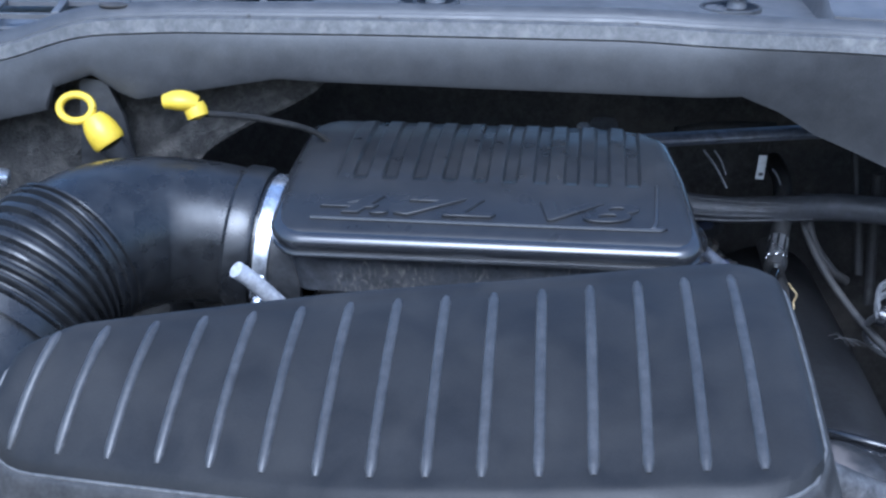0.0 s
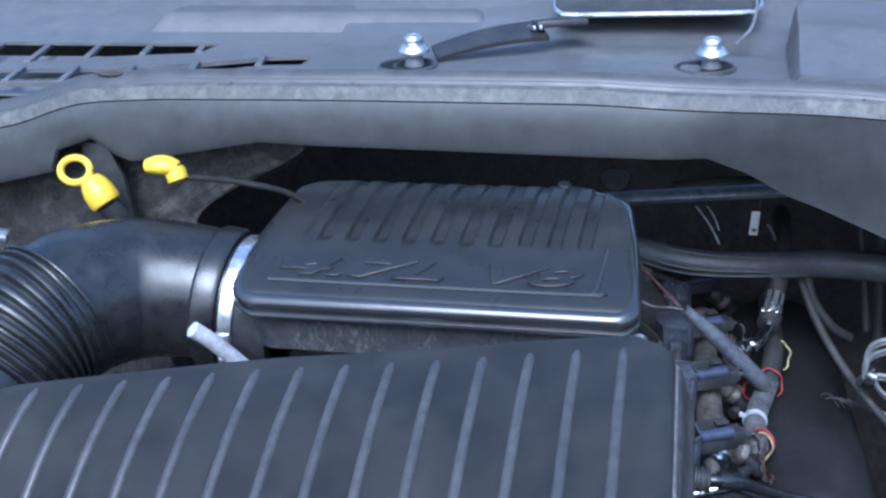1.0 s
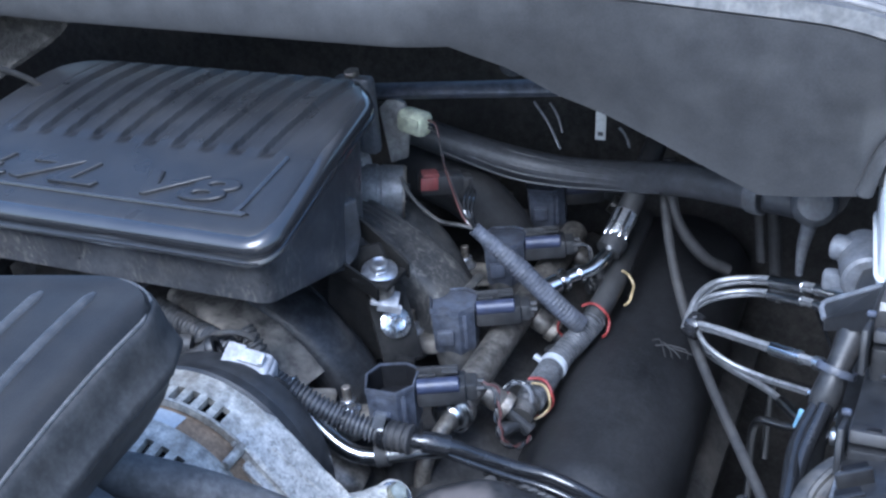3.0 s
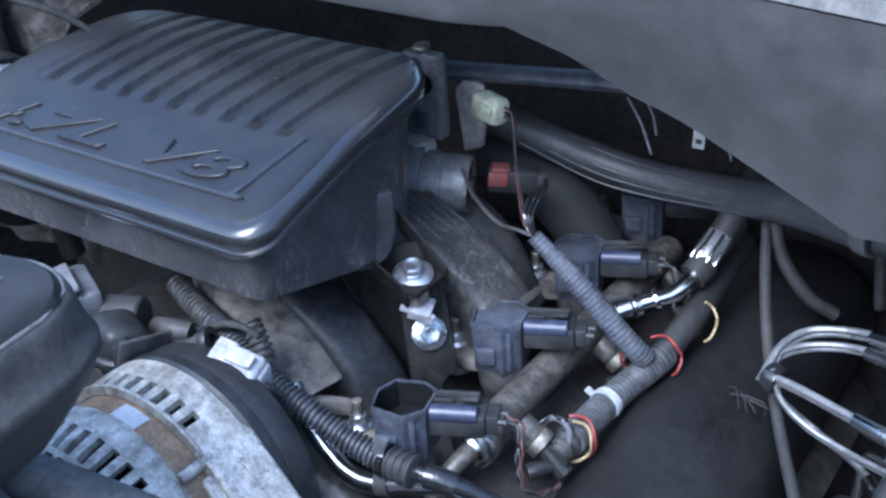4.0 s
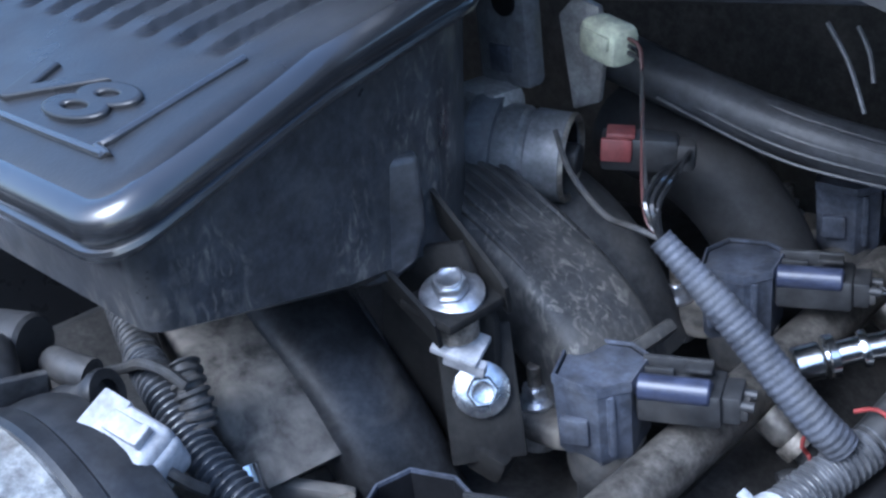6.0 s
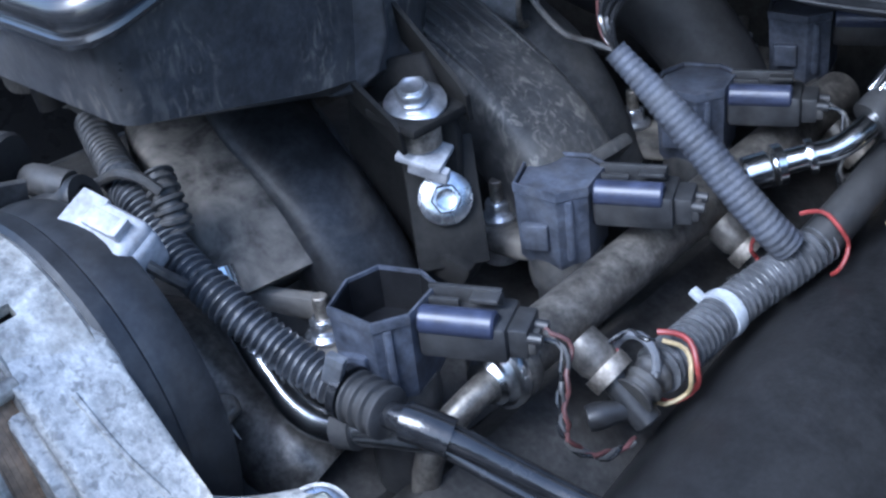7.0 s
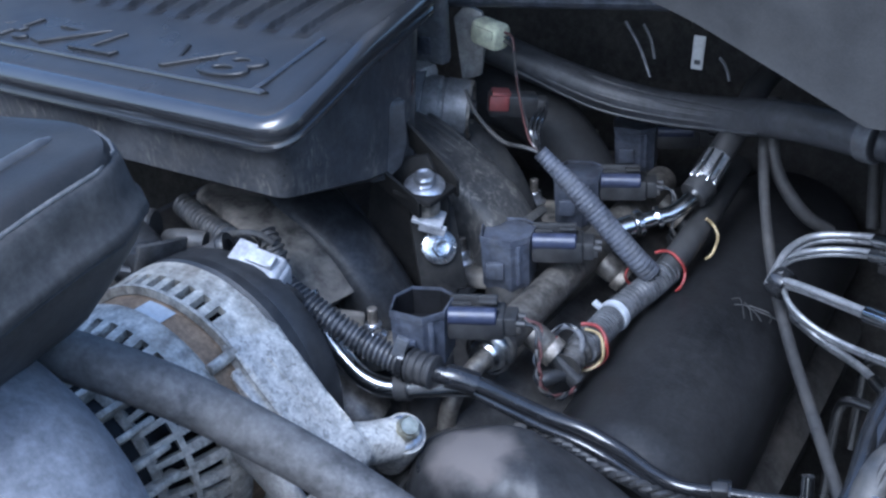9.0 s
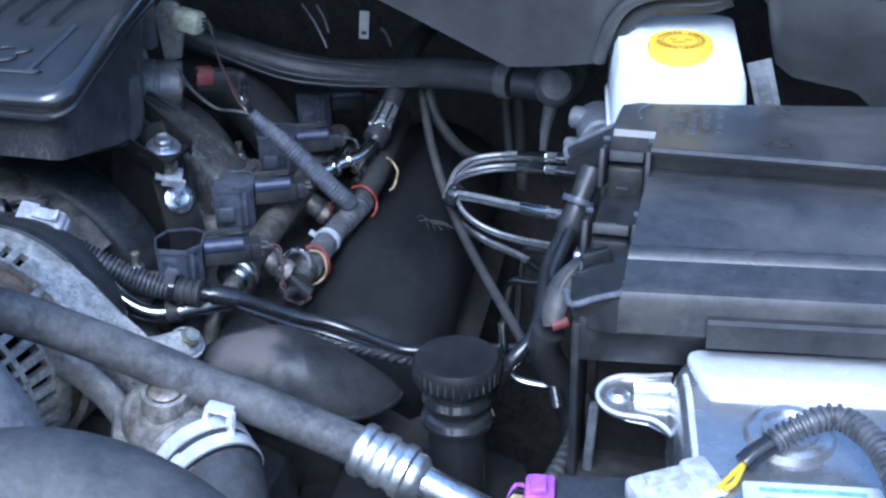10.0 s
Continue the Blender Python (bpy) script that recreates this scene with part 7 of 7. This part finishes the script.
part("front_lip", sweep_x(0.5640, 0.87, 10, lambda x: [(y + 0.12 * (x - 0.52), z) for y, z in ((0.6200, 1.0900), (0.6145, 1.0905), (0.6125, 1.0890), (0.6120, 1.0770), (0.6150, 1.0755), (0.6200, 1.0755))]), FUSE, fb)
part("front_wall", box((0.690, 0.6600, 1.020), (0.36, 0.012, 0.115), 0.003), SOOT, fb)
part("front_skirt", box((0.5340, 0.6320, 1.0690), (0.060, 0.005, 0.024), 0.0015, turn(0, 0, 7)), FUSE, fb)
part("pocket_side", box((0.5035, 0.6420, 1.025), (0.004, 0.034, 0.105), 0.001), FUSE, fb)
part("post", box((0.5110, 0.6360, 0.998), (0.0050, 0.006, 0.062), 0.0015, turn(6, 4, 0)), GREYP, fb)
part("tray", box((0.660, 0.585, 0.981), (0.32, 0.16, 0.012), 0.004), DARK, fb)
part("side_ledge", box((0.5110, 0.705, 1.0800), (0.026, 0.120, 0.012), 0.002, turn(4, -10, 0)), FUSE, fb)
# Lighter grey bead for the highlight along the ledge.
part("ledge_highlight", tube([(0.4985, 0.762, 1.0800), (0.4985, 0.730, 1.0832), (0.4985, 0.690, 1.0812), (0.4985, 0.650, 1.0786)], 0.0014, 8), GREYP, fb)
for y, z, k in ((0.7590, 1.1125, 1.0), (0.7000, 1.0960, 0.8)):
    cl = part("clip", box((0.5095, y + 0.004, z - 0.022), (0.021, 0.022, 0.030), 0.003), FUSE, fb)
    part("clip_latch", box((0.5095, y, z - 0.0035), (0.019, 0.0130, 0.006), 0.0012, turn(-22, 0, 0)), MATT, cl)
    part("clip_slot", box((0.5095, y - 0.0005, z - 0.0010), (0.0062, 0.0070, 0.0030), 0.0004, turn(-22, 0, 0)), RECESS_SHADE, cl)
    for d in (-0.0125, 0.0125):
        part("clip_fin", box((0.5095 + d, y - 0.004, z - 0.008), (0.0030, 0.024 * k, 0.022), 0.001, turn(-14, 0, 0)), BLACK, cl)
        part("fin_tip", box((0.5095 + d, y + 0.007 * k, z + 0.0035), (0.0045, 0.0030, 0.003), 0.001), COILP, cl)
    part("clip_tongue", box((0.5095, y - 0.0155 * k, z - 0.0165), (0.0080, 0.0025, 0.0035), 0.001), FUSE, cl)
for y in (0.682, 0.664):
    part("ledge_slot", box((0.5060, y, 1.0862), (0.011, 0.006, 0.005), 0.0008, turn(0, -10, 25)), RECESS_SHADE, fb)
    part("ledge_rib", box((0.5060, y - 0.0055, 1.0868), (0.016, 0.0028, 0.008), 0.001, turn(0, -10, 25)), FUSE, fb)
for c in range(5):
    for r in range(5):
        if (2 * c + r) % 7 != 3:
            part("print_bar", box((0.5285 + 0.0070 * c, 0.8080 - 0.0085 * r, 1.1211), (0.0036, 0.0062, 0.0005), 0), PRINT, lid)
part("moulded_arc", tube([(0.517, 0.812, 1.1216), (0.512, 0.806, 1.1214), (0.5105, 0.797, 1.1214), (0.513, 0.788, 1.1214)], 0.0006, 6, 0.003), GREYP, lid)
fh = thing("fuse_box_harness", (0.49, 0.62, 1.0), "grey taped harness entering the fuse box with a red stub", "wiring harness")
part("boot", tube([(0.525, 0.731, 1.064), (0.514, 0.729, 1.065), (0.500, 0.715, 1.064), (0.487, 0.702, 1.057), (0.4825, 0.691, 1.047), (0.4835, 0.686, 1.039)], lambda s: 0.0072 + 0.0018 * math.sin(3.1 * s), 16, flat=0.8), GRIME, fh, "grey dusty cloth boot")
part("boot_fold", tube([(0.512, 0.725, 1.0705), (0.498, 0.711, 1.0695), (0.487, 0.697, 1.0610), (0.4845, 0.688, 1.0500)], 0.0022, 8, 0.003), GRIME, fh)
part("cable", tube([(0.471, 0.79, 1.045), (0.466, 0.76, 1.036), (0.470, 0.72, 1.028), (0.468, 0.70, 1.020), (0.457, 0.690, 1.008), (0.448, 0.70, 0.985), (0.43, 0.73, 0.965)], 0.0042, 12), CABLE, fh)
part("cable", tube([(0.476, 0.78, 1.050), (0.470, 0.745, 1.030), (0.476, 0.71, 1.012), (0.486, 0.69, 0.985)], 0.0040, 12), CABLE, fh)
part("down_sleeve", tube([(0.4800, 0.690, 1.034), (0.4770, 0.693, 1.022), (0.4820, 0.700, 1.002), (0.4900, 0.709, 0.981), (0.496, 0.71, 0.95)], 0.0088, 16), RUBBER, fh)
part("red_stub", rod((0.4825, 0.6820, 1.0410), (0.4905, 0.6860, 1.0430), 0.0032, 14), RED, fh, "faded red cable stub")
part("wrapped_lead", tube([(0.498, 0.700, 0.985), (0.501, 0.670, 0.990), (0.498, 0.640, 0.988), (0.492, 0.61, 0.985), (0.486, 0.58, 0.975)], 0.0042, 14, corr=(0.006, 0.0009)), MATT, fh)
part("lead_tag", box((0.4995, 0.662, 0.9955), (0.006, 0.005, 0.003), 0.0008, turn(0, 10, 20)), PALE, fh)

# ---- engine control module ----
ecm = thing("engine_control_module", (0.62, 0.58, 0.98), "bare aluminium engine control module with a sealed plug", "control module")
EM = Matrix.Translation((0.6454, 0.5780, 1.0504)) @ turn(6, 0, 8)
levels = [(0.0, -0.062), (0.0, -0.012), (0.0015, 0.000), (0.0040, 0.0060), (0.0085, 0.0092), (0.0140, 0.0100)]
outl = [rounded(-0.089 + d, -0.085, 0.19, 0.066 - 0.6 * d, max(0.004, 0.012 - 0.4 * d)) for d, h in levels]
ne = len(outl[0])
verts = [(x, y, h) for poly, (d, h) in zip(outl, levels) for x, y in poly]
faces = [(j * ne + i, j * ne + (i + 1) % ne, (j + 1) * ne + (i + 1) % ne, (j + 1) * ne + i) for j in range(len(levels) - 1) for i in range(ne)] + [tuple((len(levels) - 1) * ne + i for i in range(ne))]
# One metal: band, beads and rims are coloured brighter for their sky reflection.
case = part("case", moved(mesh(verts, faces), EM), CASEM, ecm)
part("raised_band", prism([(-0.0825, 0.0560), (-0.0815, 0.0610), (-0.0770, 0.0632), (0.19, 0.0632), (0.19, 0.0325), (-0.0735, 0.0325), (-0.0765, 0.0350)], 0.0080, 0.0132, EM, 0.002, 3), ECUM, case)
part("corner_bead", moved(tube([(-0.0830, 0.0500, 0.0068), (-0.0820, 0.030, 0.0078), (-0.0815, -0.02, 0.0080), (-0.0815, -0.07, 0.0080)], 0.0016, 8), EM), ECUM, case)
TB = EM @ Matrix.Translation((-0.0885, 0.0590, -0.0135))
tabp = [(0.002, -0.030), (-0.004, -0.021), (-0.010, -0.0165)] + [(-0.0190 + 0.0150 * math.cos(radians(a)), 0.0150 * math.sin(radians(a))) for a in range(262, 96, -15)] + [(-0.009, 0.0155), (0.002, 0.0175)]
part("tab", prism(tabp, -0.003, 0.000, TB, 0.001), CASEM, case)
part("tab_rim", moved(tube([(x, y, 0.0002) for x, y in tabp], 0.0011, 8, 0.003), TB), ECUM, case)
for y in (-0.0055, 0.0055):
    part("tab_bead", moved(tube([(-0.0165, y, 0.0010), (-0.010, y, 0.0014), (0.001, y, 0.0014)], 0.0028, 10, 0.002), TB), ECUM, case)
part("tab_screw", lathe([(0, 0.0022), (0.0030, 0.0022), (0.0055, 0.0004), (0.0058, 0), (0, 0)], TB @ Matrix.Translation((-0.0240, 0, 0.0)), 20), ZINC, case)
DISH = EM @ Matrix.Translation((-0.0420, 0.0085, 0.0098))
part("dished_ring", lathe([(0.0105, 0.0015), (0.0125, 0.0042), (0.0150, 0.0048), (0.0178, 0.0035), (0.0195, 0.0)], DISH, 40), CASEM, case)
part("dish_floor", lathe([(0, 0.0006), (0.0085, 0.0008), (0.0110, 0.0020)], DISH, 32), CASEM, case)
part("label", prism(rounded(-0.0645, -0.070, -0.0095, -0.0215, 0.002), 0.0103, 0.0110, EM), LABEL, case, "white printed label")
for k in range(5):
    part("print_bar", moved(box((-0.037 + 0.002 * k, -0.0260 - 0.0060 * k, 0.0112), (0.042, 0.0022, 0.0004), 0), EM), BLUETAG if k == 0 else PRINT, case)
lead = thing("module_harness", (0.6, 0.56, 1.04), "black corrugated lead with a yellow wire at the control module", "wiring harness")
part("conduit", tube([EM @ Vector(p) for p in ((-0.052, -0.0072, 0.0190), (-0.0474, -0.0043, 0.021), (-0.0374, -0.0010, 0.0255), (-0.0259, 0.0018, 0.0275), (-0.0161, -0.0075, 0.0275), (-0.010, -0.0203, 0.026), (-0.005, -0.05, 0.022))], 0.0050, 18, corr=(0.0030, 0.0008)), RIBBED, lead)
part("tape", tube([EM @ Vector(p) for p in ((-0.0635, -0.0150, 0.0140), (-0.0617, -0.0134, 0.0155), (-0.0565, -0.0098, 0.0175), (-0.0510, -0.0065, 0.0195))], 0.0046, 14), CABLE, lead)
for d in (0.0, 0.0024):
    part("yellow_wire", tube([EM @ Vector(p) for p in ((-0.0745 + d, -0.0280, 0.0115), (-0.0700 + d, -0.0222 - d, 0.0125), (-0.0630, -0.0145, 0.0145))], 0.0012, 8, 0.003), YELLOW, lead)
part("pale_plug", moved(join(box((-0.0935, -0.0265, 0.004), (0.030, 0.024, 0.012), 0.003, turn(0, 0, 24)), box((-0.0790, -0.0195, 0.004), (0.013, 0.026, 0.014), 0.003, turn(0, 0, 24)), box((-0.096, -0.021, 0.0105), (0.016, 0.006, 0.003), 0.001, turn(0, 0, 24))), EM), WHITE, lead, "pale grey plug")
part("dark_plug", moved(join(box((-0.1235, -0.0245, -0.009), (0.032, 0.028, 0.018), 0.003, turn(0, 0, 2)), box((-0.112, -0.034, -0.003), (0.012, 0.012, 0.012), 0.004)), EM), BLACK, lead)
part("purple_plug", moved(join(box((-0.1460, -0.0215, -0.007), (0.013, 0.020, 0.013), 0.002), box((-0.1465, -0.020, 0.0005), (0.007, 0.010, 0.004), 0.001)), EM), PURPLE, lead, "purple plug")
for k, m2 in enumerate((REDWIRE, TANWIRE, CABLE, PURPLE)):
    part("wire", tube([EM @ Vector(p) for p in ((-0.1515, -0.026 + 0.004 * k, -0.007), (-0.1570, -0.025 + 0.003 * k, -0.005), (-0.1610, -0.031, -0.012), (-0.160, -0.051, -0.029))], 0.0010, 6, 0.003), m2, lead)
